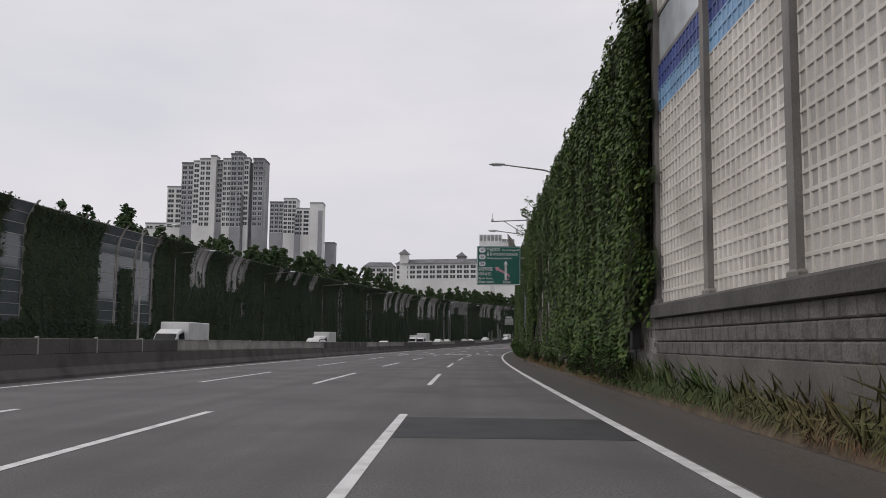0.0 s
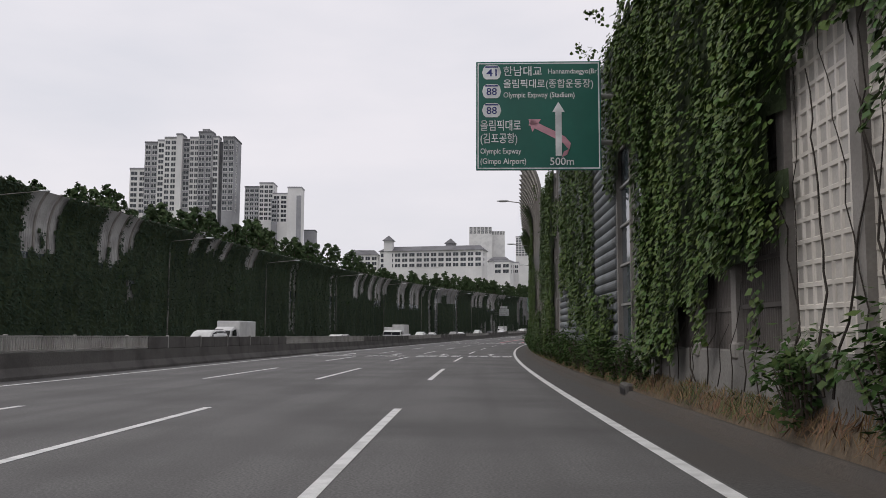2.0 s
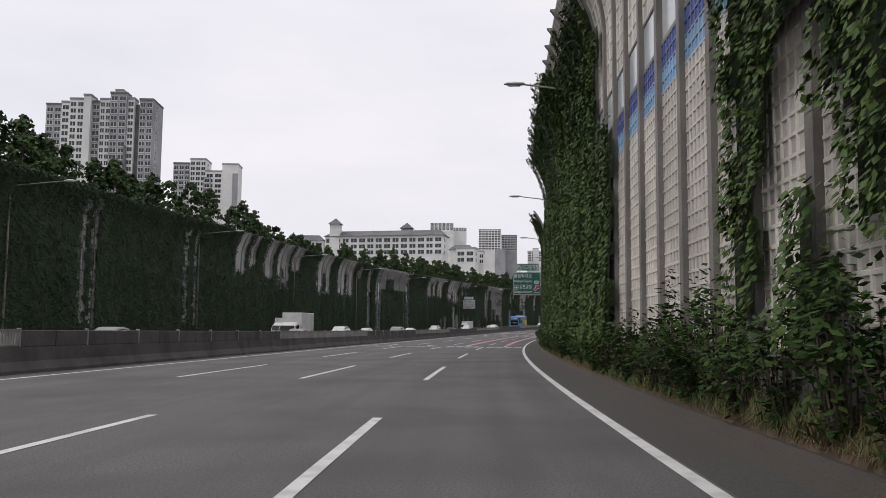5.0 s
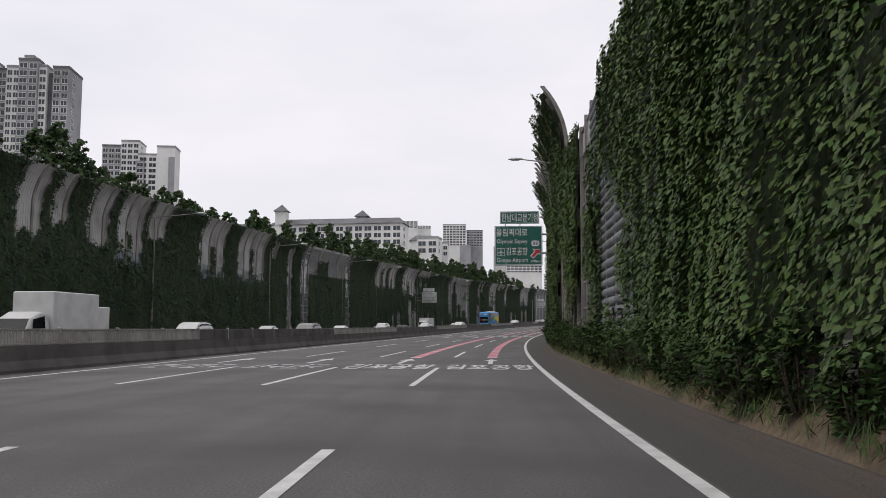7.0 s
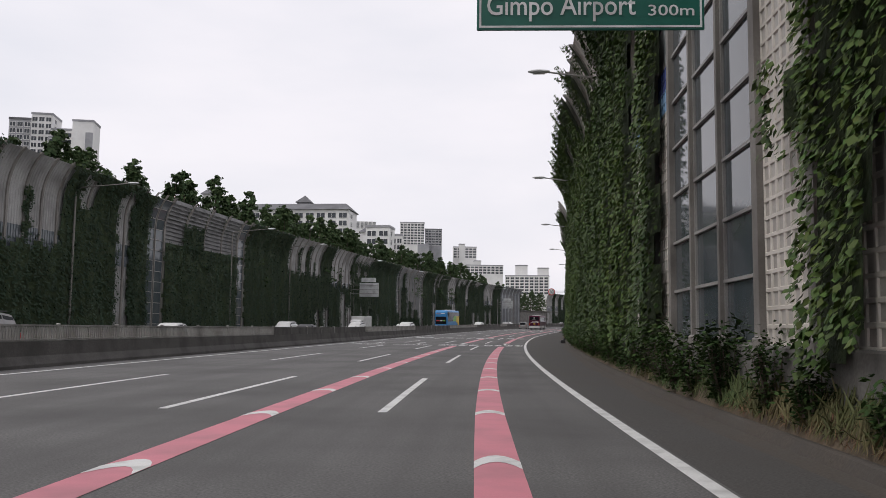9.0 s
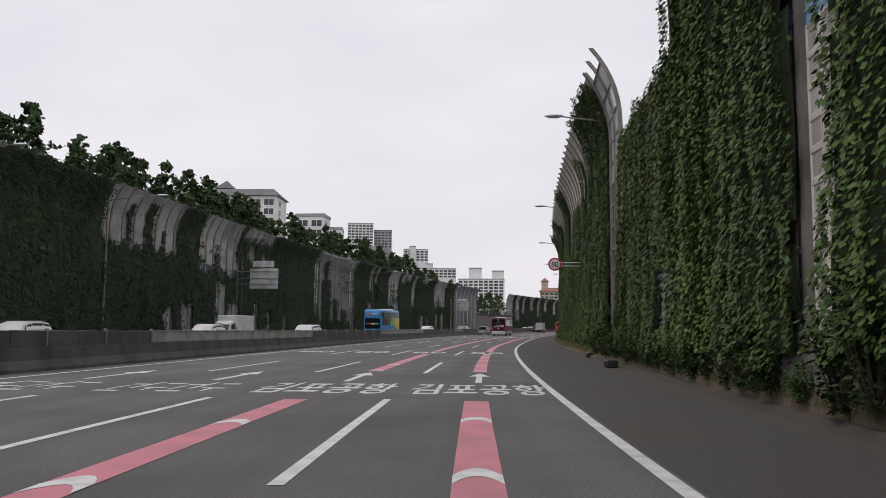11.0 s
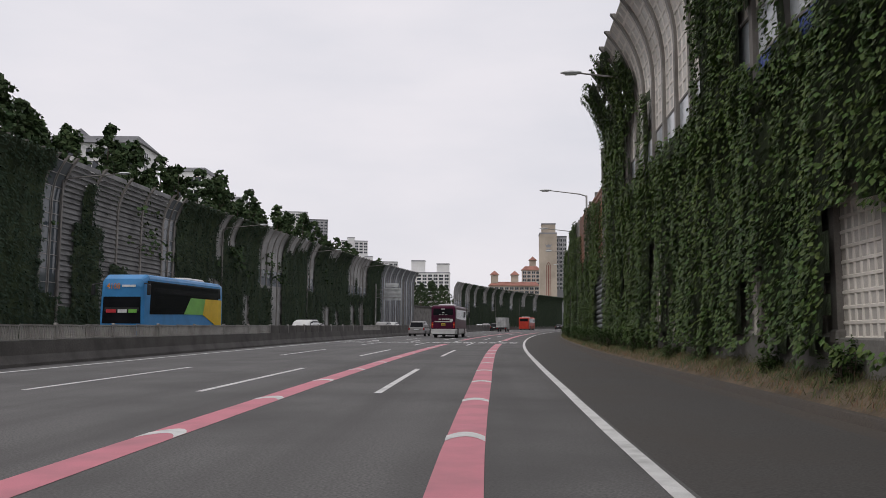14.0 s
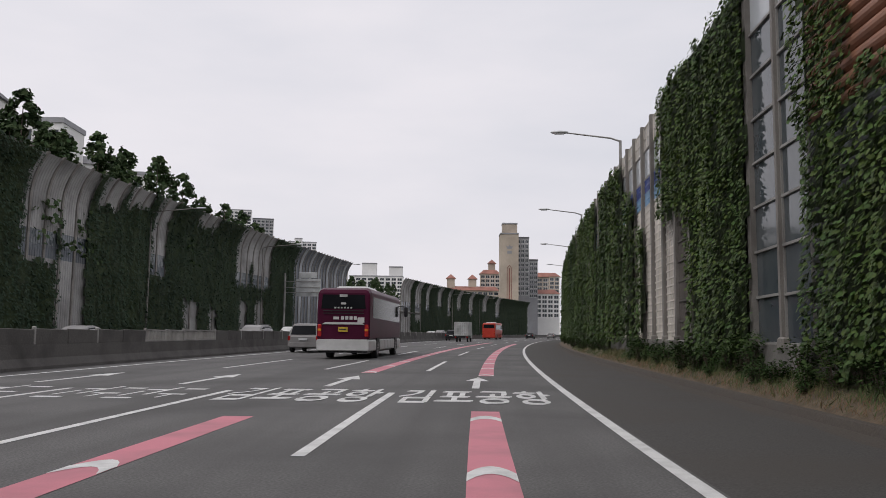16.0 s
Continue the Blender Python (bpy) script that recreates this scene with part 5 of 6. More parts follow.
for s0, s1, n, z0, z1 in ((45.8, 50.0, 9, 0.7, 6.5), (50.3, 57.5, 12, 0.6, 2.2), (18.6, 20.5, 3, 2.2, 5.0), (96.4, 104.0, 9, 1.0, 6.0), (82.0, 89.5, 8, 0.7, 3.2), (186.0, 193.0, 7, 1.0, 5.0), (181.8, 186.2, 5, 1.0, 5.0), (289.0, 297.0, 7, 0.8, 5.0), (302.0, 309.0, 8, 0.8, 7.5), (314.0, 323.0, 7, 0.8, 4.5), (43.0, 45.6, 4, 0.8, 5.5)):
    for k in range(n):
        s, z, pts = s0 + (s1 - s0) * (k + vr.random()) / n, z0, []
        top = z1 * (0.65 + 0.35 * vr.random())
        drift = vr.uniform(-0.25, 0.25)
        while z < top:
            pts.append(road_xyz(s, wall_u(s) - 0.1 - 0.06 * vr.random() - (0.1 if z < 1.25 else 0.0), z))
            s += drift * 0.4 + vr.uniform(-0.13, 0.13)
            z += vr.uniform(0.2, 0.4)
        if len(pts) > 2:
            vine(vines, pts, vr.uniform(0.007, 0.018))
tagged(new("vine", vines.mesh("vine", "vine")), "bare dark vine stems climbing the panels and the footing", "vine", kind="stuff")

# ---- trees behind the far barrier ----
def tree(seed, height, slim):
    r = np.random.RandomState(seed)
    t = thing("tree", Matrix(), "leafy dark green tree behind the noise barrier", "tree", "row of trees")
    sh = Shape()
    sh.rod((0, 0, -0.1), (0.05, 0, height * 0.5), 0.22, 0.14, 8).rod((0.05, 0, height * 0.5), (0, 0.08, height * 0.93), 0.14, 0.03, 6)
    for i in range(9):
        z = height * (0.25 + 0.065 * i)
        a = i * 2.4
        l = (1.0 - (z / height - 0.2)) * slim * 0.9
        sh.rod((0, 0, z), (l * math.cos(a), l * math.sin(a), z + l * 0.6), 0.06, 0.015, 5)
    part("trunk", sh.mesh("trunk", "bark"), t)
    pos = []
    for i in range(85):
        # whorls of short boughs that narrow to a pointed top
        f = r.rand() ** 0.8
        reach = slim * (1.02 - f) ** 0.7 * (0.4 + 0.62 * r.rand())
        a = r.rand() * 6.283
        c = np.array([reach * math.cos(a), reach * math.sin(a), height * (0.42 + 0.57 * f) - 0.18 * reach])
        pos.append(c + r.randn(20, 3) * np.array([0.5, 0.5, 0.32]) * (0.3 + 0.55 * (1 - f)))
    pos = np.concatenate(pos)
    n = len(pos)
    out = pos * np.array([1, 1, 0.0])
    out /= np.linalg.norm(out, axis=1, keepdims=True) + 1e-6
    nor = out * 0.6 + np.array([0, 0, 0.6]) + r.randn(n, 3) * 0.5
    nor /= np.linalg.norm(nor, axis=1, keepdims=True)
    tip = np.array([0, 0, -0.6]) + out * 0.8 + r.randn(n, 3) * 0.5
    part("crown", leaf_mesh("crown", pos, nor, tip, 0.28 + 0.22 * r.rand(n), ("tree_leaf", "bark"), slim=0.5, plain=True), t)
    return t


tr = random.Random(4)
kinds = [tree(41, 19.2, 4.4), tree(42, 19.0, 4.8), tree(43, 19.8, 4.0), tree(44, 18.8, 4.6)]
TREE_TOP = ((76, 17.8), (100, 17.4), (112, 16.6), (140, 18.2), (170, 19.8), (215, 18.8), (230, 17.2), (262, 17.8), (300, 19.2), (330, 20.2), (365, 19.8), (400, 19.8), (430, 19.2), (450, 19.6), (480, 16), (690, 15.5))
for k in kinds:
    k.matrix_world = at(60 + 5 * kinds.index(k), left_u(60) - 5 - kinds.index(k))
s = 84.0
while s < 690:
    u = (left_u(min(s, 515)) if s < 506 else -46) - 2.8 - tr.random() * 3.4
    h = lerp(s, TREE_TOP) / 19.2 * (0.88 + 0.12 * tr.random())
    if tr.random() < 0.95:
        c = copy_thing(kinds[tr.randrange(4)], at(s, u, 0, tr.random() * 360))
        c.scale = (h, h, h)
    s += (1.5 + 1.3 * tr.random()) * (2.0 if s < 112 else 1.0 if s < 435 else 1.9)
for s, u, z in ((512, -42, 0.62), (517, -44, 0.7), (522, -41, 0.66), (528, -43, 0.74), (534, -45, 0.68), (540, -42, 0.66), (546, -46, 0.72)):
    c = copy_thing(kinds[tr.randrange(4)], at(s, u, 0, tr.random() * 360))
    c.scale = (z, z, z)


# ---- verge: grass, dry grass and shrubs ----
def blades(name, label, spans, per_m, height, mat, seed):
    r = np.random.RandomState(seed)
    P, N, T, Z = [], [], [], []
    for s0, s1, f0, f1, hs in spans:
        n = int((s1 - s0) * per_m)
        s = s0 + r.rand(n) * (s1 - s0)
        f = f0 + r.rand(n) * (f1 - f0)
        kb = np.interp(s, [a for a, _ in KERB], [b for _, b in KERB]) + 0.1
        wb = np.interp(s, [a for a, _ in RIGHT_WALL], [b for _, b in RIGHT_WALL]) - 0.1
        u = kb + (wb - kb) * f
        x, y = road_xy(s, u)
        g = 0.17 + 0.42 * f
        lean = r.randn(n, 2) * 0.42
        tip = np.stack([lean[:, 0], lean[:, 1], np.ones(n)], 1)
        h = 0.8 * height * hs * (0.45 + 0.8 * r.rand(n)) * (0.75 + 0.35 * wob(s * 1.3, f * 3))
        nor = np.stack([-0.8 + 0.6 * r.randn(n), 0.5 * r.randn(n), 0.3 + 0 * s], 1)
        P.append(np.stack([x, y, road_z(s) + g + h * 0.34], 1))
        N.append(nor / np.linalg.norm(nor, axis=1, keepdims=True))
        T.append(tip)
        Z.append(h)
    me = leaf_mesh(name, np.concatenate(P), np.concatenate(N), np.concatenate(T), np.concatenate(Z), (mat, mat), slim=0.034, plain=True)
    return tagged(new(name, me), label, "grass", kind="stuff")


blades("grass", "unmown green grass along the kerb", [(-10, 24, 0, 0.95, 1.5), (-10, 24, 0.2, 1.0, 2.1), (-10, 24, 0.4, 1.0, 2.2), (-10, 24, 0.4, 1.0, 1.9), (96, 125, 0.0, 0.6, 1.3), (186, 206, 0.0, 0.8, 1.4), (22, 46, 0.0, 0.8, 0.7), (50, 95, 0.0, 0.9, 0.8), (95, 160, 0.0, 0.9, 0.9), (160, 215, 0.0, 0.9, 1.0), (215, 300, 0.1, 0.9, 0.9), (300, 420, 0.0, 0.95, 0.6), (300, 400, 0.3, 0.95, 0.8)], 95, 0.42, "grass", 51)
blades("dry_grass", "dry brown grass along the kerb", [(6, 10, 0, 0.5, 0.8), (22, 30, 0, 0.5, 0.8), (33, 62, 0, 0.95, 0.9), (62, 96, 0, 0.6, 0.8), (100, 122, 0, 0.4, 0.7), (128, 150, 0, 0.5, 0.7), (192, 206, 0, 0.7, 0.7), (286, 300, 0.0, 0.8, 0.7), (302, 345, 0.0, 0.9, 0.6), (345, 400, 0.0, 0.6, 0.5)], 120, 0.36, "dry", 52)


def shrub(seed, r0, h0, leaf):
    """A bush of many arching twigs with paired leaves."""
    r = np.random.RandomState(seed)
    t = thing("shrub", Matrix(), "bushy green roadside shrub growing on the verge", "shrub", "roadside shrubs")
    sh = Shape()
    P, N, T = [], [], []
    for i in range(40):
        a = r.rand() * 6.283
        reach = r0 * (0.2 + 0.8 * r.rand())
        top = h0 * (0.35 + 0.65 * r.rand()) * (1.1 - 0.45 * reach / r0)
        p0, p1 = np.array([0.15 * math.cos(a), 0.15 * math.sin(a), 0.0]), np.array([reach * math.cos(a), reach * math.sin(a), top])
        pm = (p0 + p1) / 2 + np.array([0, 0, 0.18 * h0])
        sh.rod(tuple(p0), tuple(pm), 0.012, 0.006, 3)
        k = 25
        q = r.rand(k, 1)
        c = np.where(q < 0.5, p0 + (pm - p0) * 2 * q, pm + (p1 - pm) * (2 * q - 1))
        side = np.array([-math.sin(a), math.cos(a), 0])
        sg = np.where(r.rand(k, 1) < 0.5, -1, 1)
        P.append(c + side * sg * leaf * 0.6 + r.randn(k, 3) * 0.05)
        T.append(side * sg + np.array([math.cos(a), math.sin(a), -0.25]) * 0.7 + r.randn(k, 3) * 0.25)
        N.append(np.array([-0.2, 0, 0.9]) + r.randn(k, 3) * 0.35)
    P, N, T = map(np.concatenate, (P, N, T))
    N /= np.linalg.norm(N, axis=1, keepdims=True)
    part("stem", sh.mesh("stem", "bark"), t)
    part("foliage", leaf_mesh("foliage", P, N, T, leaf * (0.7 + 0.6 * r.rand(len(P))), ("shrub", "shrub"), slim=0.24, plain=True), t)
    return t


bushes = [shrub(61, 0.5, 0.9, 0.09), shrub(62, 0.6, 1.2, 0.1), shrub(63, 0.4, 0.65, 0.08), shrub(64, 0.7, 1.6, 0.11)]
places = []
bs = random.Random(9)
for s0, s1, gap, big in ((26.0, 33.0, 1.2, 3), (35.0, 46, 2.6, 2), (47, 50, 1.5, 0), (58, 66, 0.9, 1), (66, 78, 0.75, 1), (81, 96, 0.9, 1), (96, 122, 0.75, 3), (122, 160, 0.9, 1), (160, 186, 0.7, 1), (186, 206, 1.1, 3), (206, 240, 1.0, 1), (240, 285, 0.8, 3), (285, 300, 3.0, 0), (318, 336, 2.6, 0), (340, 392, 0.62, 1), (400, 470, 1.6, 1)):
    s = s0
    while s < s1:
        places.append((s, bs.choice((0, 1, 2, big, big)), bs.random(), (0.95 + 0.4 * bs.random()) * (1.0 if s < 285 else 0.72)))
        s += 1.6 * gap * (0.6 + 0.8 * bs.random())
for i, b in enumerate(bushes):
    b.matrix_world = at(20.5 + i * 1.4, wall_u(21) - 0.35, 0.45)
for s, k, f, sc in places:
    u = lerp(s, KERB) + 0.3 + (wall_u(s) - lerp(s, KERB) - 0.5) * (0.35 + 0.65 * f)
    c = copy_thing(bushes[k], at(s, u, 0.3 + 0.2 * f, bs.random() * 360))
    c.scale = (sc, sc, sc)

# sprigs standing up over the wall's top
sp = np.random.RandomState(77)
P = []
for s, z in ((52.5, 9.3), (53.4, 9.4), (55.0, 9.5), (49.0, 9.3), (61.5, 9.6), (64, 9.5)):
    c = np.array(road_xyz(s, wall_u(s) - 0.45, z))
    for k in range(4):
        q = c + np.array([-0.12 * k, 0.05 * k, 0.02 + 0.09 * k])
        P.append(q + sp.randn(9, 3) * 0.09)
P = np.concatenate(P)
N = sp.randn(len(P), 3)
N /= np.linalg.norm(N, axis=1, keepdims=True)
tagged(new("ivy_sprigs", leaf_mesh("ivy_sprigs", P, N, sp.randn(len(P), 3), np.full(len(P), 0.12), ("ivy", "ivy"))), "loose ivy sprigs sticking out over the wall", "ivy", kind="stuff")

# ---- buildings ----
M["render_white"] = material("white_render", (0.74, 0.73, 0.72), (0.8, 0.79, 0.78), 0.8, grain=0.8, stain=0.06, dirt=(0.6, 0.59, 0.59))
M["render_grey"] = material("grey_render", (0.32, 0.32, 0.34), (0.37, 0.37, 0.39), 0.8, grain=0.8, stain=0.06)
M["render_beige"] = material("beige_render", (0.5, 0.42, 0.34), (0.55, 0.47, 0.39), 0.8, grain=0.8, stain=0.06)
M["roof_red"] = material("red_roof_tile", (0.3, 0.13, 0.1), (0.36, 0.17, 0.13), 0.8, grain=2, stain=0.2)
M["roof_grey"] = material("grey_roof", (0.13, 0.13, 0.14), (0.17, 0.17, 0.18), 0.8, grain=2, stain=0.2)
M["far_glass"] = material("far_window", (0.035, 0.042, 0.052), (0.055, 0.064, 0.076), 0.25, grain=0.5, stain=0.1, per="object", spec=0.6)
WIN = {}


def window_mesh(w, h, frame):
    key = (round(w, 1), round(h, 1), frame)
    if key not in WIN:
        sh = Shape()
        t = 0.12
        xs, zs = (-w / 2 - t, -w / 2, -0.06, 0.06, w / 2, w / 2 + t), (-h / 2 - 2 * t, -h / 2, h / 2, h / 2 + t)
        sh.v = [(x, 0.05, z) for x in (xs[0], xs[-1]) for z in (zs[0], zs[-1])]
        sh.f, sh.m = [], []
        k0 = len(sh.v)
        sh.v += [(x, -0.14, z) for x in xs for z in zs]
        P = lambda i, j: k0 + i * 4 + j
        for i in range(5):
            for j in range(3):
                q = [P(i, j), P(i + 1, j), P(i + 1, j + 1), P(i, j + 1)]
                if j == 1 and i in (1, 3):
                    k1 = len(sh.v)
                    sh.v += [(sh.v[p][0], -0.03, sh.v[p][2]) for p in q]
                    sh.f += [(q[e], q[(e + 1) % 4], k1 + (e + 1) % 4, k1 + e) for e in range(4)] + [(k1, k1 + 1, k1 + 2, k1 + 3)]
                    sh.m += [1] * 4 + [0]
                else:
                    sh.f.append(tuple(q))
                    sh.m.append(1)
        sh.f += [(0, 2) + tuple(P(i, 0) for i in range(5, -1, -1)), (3, 1) + tuple(P(i, 3) for i in range(6)), (1, 0) + tuple(P(0, j) for j in range(4)), (2, 3) + tuple(P(5, j) for j in range(3, -1, -1))]
        sh.m += [1] * 4
        WIN[key] = sh.mesh("window", "far_glass", frame)
    return WIN[key]


def building(label, spans, z_low, group="", category="apartment building"):
    """Blocks: x, y, width, top, yaw, depth, wall, columns, roof. Windows on the front and on the right-hand end."""
    x0, y0 = spans[0][0], spans[0][1]
    b = thing("apartment_building", pose(x0, y0, 0), label, category, group)
    for x, y, w, top, yaw, deep, wall, cols, roof in spans:
        m = pose(x - x0, y - y0, 0, 0, 0, yaw)
        sh = Shape().box(-w / 2, w / 2, 0, deep, LOW - 0.2, top)
        part("wall", sh.mesh("wall", wall), b, m)
        if roof == "flat":
            sh = Shape().box(-w / 2 - 0.2, w / 2 + 0.2, -0.2, deep + 0.2, top, top + 0.9)
            part("roof", sh.mesh("roof", "render_grey" if wall != "render_grey" else "roof_grey"), b, m)
        elif roof:
            sh = Shape().loft([[(-w / 2 - 0.8, -0.8, top), (w / 2 + 0.8, -0.8, top), (w / 2 + 0.8, deep + 0.8, top), (-w / 2 - 0.8, deep + 0.8, top)],
                               [(-w / 2 + 2.5, deep * 0.45, top + 3.2), (w / 2 - 2.5, deep * 0.45, top + 3.2), (w / 2 - 2.5, deep * 0.55, top + 3.2), (-w / 2 + 2.5, deep * 0.55, top + 3.2)]])
            part("roof", sh.mesh("roof", roof), b, m)
        if cols:
            pitch = w / cols
            z = top - 2.2
            me = window_mesh(pitch * 0.72, 1.9, "render_white")
            while z > z_low:
                for c in range(cols):
                    part("window", me, b, m @ pose(-w / 2 + pitch * (c + 0.5), 0, z))
                if deep > 8:
                    part("window", window_mesh(2.4, 1.7, "render_white"), b, m @ pose(w / 2, deep * 0.35, z, 0, 0, 90))
                z -= 3.0
    return b


G, WH, BE = "render_grey", "render_white", "render_beige"
building("tall white and grey apartment tower in stepped blocks", [
    (-129, 497, 24, 100.5, -2, 16, WH, 0, "flat"), (-162, 523, 15.5, 68.2, -2, 12, WH, 3, "flat"), (-148, 508, 9.5, 88.5, -2, 14, WH, 2, "flat"), (-106, 496, 25, 101.0, -2, 14, G, 0, "flat"),
    (-137.5, 495.2, 7.0, 100.5, -2, 3, G, 2, "flat"), (-132.1, 494.4, 3.8, 101.5, -2, 4, WH, 1, "flat"), (-127.0, 494.0, 6.5, 103.0, -2, 5, WH, 2, "flat"), (-122.1, 492.4, 3.1, 104.5, -2, 8, WH, 0, "flat"),
    (-118.6, 494.4, 3.9, 102.0, -2, 3, G, 1, "flat"), (-114.2, 493.2, 4.8, 103.0, -2, 5, WH, 2, "flat"), (-108.1, 491.8, 7.4, 105.7, -2, 6, G, 2, "flat"), (-108.1, 492.4, 3.4, 107.1, -2, 8, WH, 0, "flat"),
    (-102.8, 492.6, 3.1, 103.5, -2, 6, WH, 1, "flat"), (-100.1, 494.6, 2.2, 101.5, -2, 3, "roof_grey", 0, ""), (-96.0, 492.8, 6.1, 103.3, -2, 16, G, 2, "flat"), (-104.6, 491.3, 1.2, 81.7, -2, 1, "roof_grey", 0, "")], 64, "apartment towers")
building("white apartment towers with plain end walls", [
    (-103, 600, 9.5, 94.5, -2, 14, G, 3, "flat"), (-93.5, 599, 9.0, 97.0, -2, 14, WH, 3, "flat"), (-84, 597, 9.6, 89.7, -2, 14, WH, 2, "flat"), (-87.6, 596, 4.0, 86.5, -2, 4, G, 1, ""), (-74, 592, 9.0, 93.1, -2, 12, WH, 0, "flat"), (-71, 591, 3.0, 88.0, -2, 1, G, 0, ""), (-66, 610, 7.2, 67.0, -2, 10, G, 2, "flat")], 72, "apartment towers")
building("long pale apartment block with a grey hipped roof", [
    (13, 520, 60, 46.0, -17, 14, WH, 14, "roof_grey"), (-27, 541, 19, 45.2, -5, 12, WH, 5, "roof_grey"), (-11, 527, 5.0, 52.2, -10, 5, WH, 0, "roof_grey"), (25, 538, 5.0, 52.0, -17, 5, G, 0, "roof_grey")], 36)
building("white gabled building among trees", [(57, 566, 13, 44.1, -9, 14, WH, 0, "roof_grey"), (66, 572, 8, 43.4, -9, 12, WH, 3, "flat")], 37)
building("pale distant apartment towers", [(253, 3067, 82, 372.0, -5, 50, WH, 6, ""), (319, 3093, 48, 360.0, -5, 45, WH, 5, "")], 348, "far towers")
building("white and blue-grey distant apartment towers", [(151.5, 1130, 27, 121.9, -8, 16, WH, 7, "flat"), (176.5, 1135, 19, 115.9, -8, 16, G, 5, "flat"), (164, 1127, 13, 98.3, -8, 6, G, 4, "")], 98, "far towers")
building("white distant apartment tower", [(217, 1155, 27, 98.7, -9, 18, WH, 6, "flat"), (213, 1153, 7, 101.7, -9, 10, WH, 0, "flat")], 86, "far towers")
building("low white distant apartment blocks", [(236, 1134, 42, 76.3, -9, 14, WH, 9, "flat"), (228, 1136, 8, 81.3, -9, 10, WH, 0, "flat")], 66, "far towers")
building("white mid-rise apartment block with rooftop housings", [(255, 1025, 44, 58.0, -20, 14, WH, 9, "flat"), (251, 1032, 12, 69.0, -20, 6, WH, 0, "flat"), (271, 1022, 11, 66.0, -20, 6, WH, 0, "flat")], 40)
building("cream apartment blocks with red tiled roofs", [(293, 907, 38, 41.2, -20, 12, BE, 10, "roof_red"), (280, 915, 5.6, 49.7, -20, 6, BE, 0, "roof_red"), (295, 911, 5.6, 49.7, -20, 6, BE, 0, "roof_red"), (312, 919, 14, 54.7, -20, 10, BE, 4, "roof_red"), (315, 923, 4.9, 62.7, -20, 5, BE, 0, "roof_red")], 26)
building("white apartment block with a red roof beside the tower", [(318, 856, 31, 36.9, -20, 12, WH, 8, "roof_red"), (360, 923, 19, 54.9, -20, 12, BE, 5, "roof_red"), (338, 886, 8, 50.9, -20, 8, BE, 2, "roof_red")], 20)
tower = building("tall beige tower with an emblem and an arched stripe", [(289, 834, 11.4, 72.3, -20, 14, BE, 0, "flat"), (300, 838, 8, 70.8, -20, 12, G, 3, "flat"), (291, 838, 9.3, 79.3, -20, 8, BE, 0, "flat"), (313, 852, 8, 58.3, -20, 10, G, 3, "flat")], 34, category="tower")
sh = Shape()
sh.box(-0.45, 0.45, -0.1, 0, 28, 50.8, 0).box(-1.6, -1.2, -0.1, 0, 28, 50.8, 0).box(1.2, 1.6, -0.1, 0, 28, 50.8, 0)
sh.rod((-1.4, -0.05, 50.8), (0, -0.05, 52.8), 0.2, n=5).rod((0, -0.05, 52.8), (1.4, -0.05, 50.8), 0.2, n=5)
part("arched_stripe", sh.mesh("arched_stripe", "roof_red"), tower, pose(0, 0, 0, 0, 0, -20))
sh = Shape().add([(-2.4, -0.1, 65.3), (-1.2, -0.1, 63.0), (1.2, -0.1, 63.0), (2.4, -0.1, 65.3), (1.0, -0.1, 64.4), (0, -0.1, 65.4), (-1.0, -0.1, 64.4)], [(0, 1, 6), (1, 2, 4, 6), (2, 3, 4), (6, 4, 5)])
sh.box(-1.4, 1.4, -0.1, 0, 60.0, 61.8)
part("emblem", sh.mesh("emblem", "render_grey"), tower, pose(0, 0, 0, 0, 0, -20))
building("white rooftop block behind the trees", [(52.2, 504.7, 9, 38.7, -19, 9, WH, 2, "flat")], 31)

# ---- vehicles, standing where they are last seen ----
def paint(name, c, coat=0.12, rough=0.42, spec=0.25):
    M[name] = material(name, c, tuple(v * 0.92 for v in c), rough, 0.0, grain=3, stain=1.2, dirt=tuple(v * 0.75 for v in c), coat=coat, spec=spec)
    return name


paint("maroon_paint", (0.075, 0.014, 0.035), 0.0, 0.3, 0.04)
paint("silver_paint", (0.27, 0.262, 0.26))
paint("white_paint", (0.62, 0.62, 0.61))
paint("black_paint", (0.018, 0.018, 0.02))
paint("red_bus_paint", (0.5, 0.05, 0.03))
paint("yellow_bus_paint", (0.75, 0.5, 0.02))
paint("blue_bus_paint", (0.06, 0.26, 0.55))
paint("green_bus_paint", (0.2, 0.5, 0.1))
paint("blue_truck_paint", (0.05, 0.1, 0.3))
M["dark_glass"] = material("dark_glass", (0.012, 0.013, 0.015), (0.016, 0.017, 0.02), 0.12, grain=2, stain=1, spec=0.06)
M["tyre"] = material("tyre", (0.018, 0.018, 0.018), (0.026, 0.026, 0.026), 0.85, grain=30, stain=3)
M["rim"] = material("rim", (0.35, 0.35, 0.36), (0.42, 0.42, 0.43), 0.35, 0.6, grain=20, stain=4)
M["tail_red"] = material("tail_red", (0.4, 0.02, 0.02), (0.5, 0.03, 0.03), 0.2, grain=10, stain=3)
M["amber"] = material("amber_lens", (0.7, 0.25, 0.03), (0.75, 0.3, 0.04), 0.2, grain=10, stain=3)
M["plate_yellow"] = material("yellow_plate", (0.6, 0.42, 0.04), (0.64, 0.45, 0.05), 0.5, grain=10, stain=3)
M["plate_white"] = material("white_plate", (0.6, 0.62, 0.62), (0.65, 0.66, 0.66), 0.5, grain=10, stain=3)
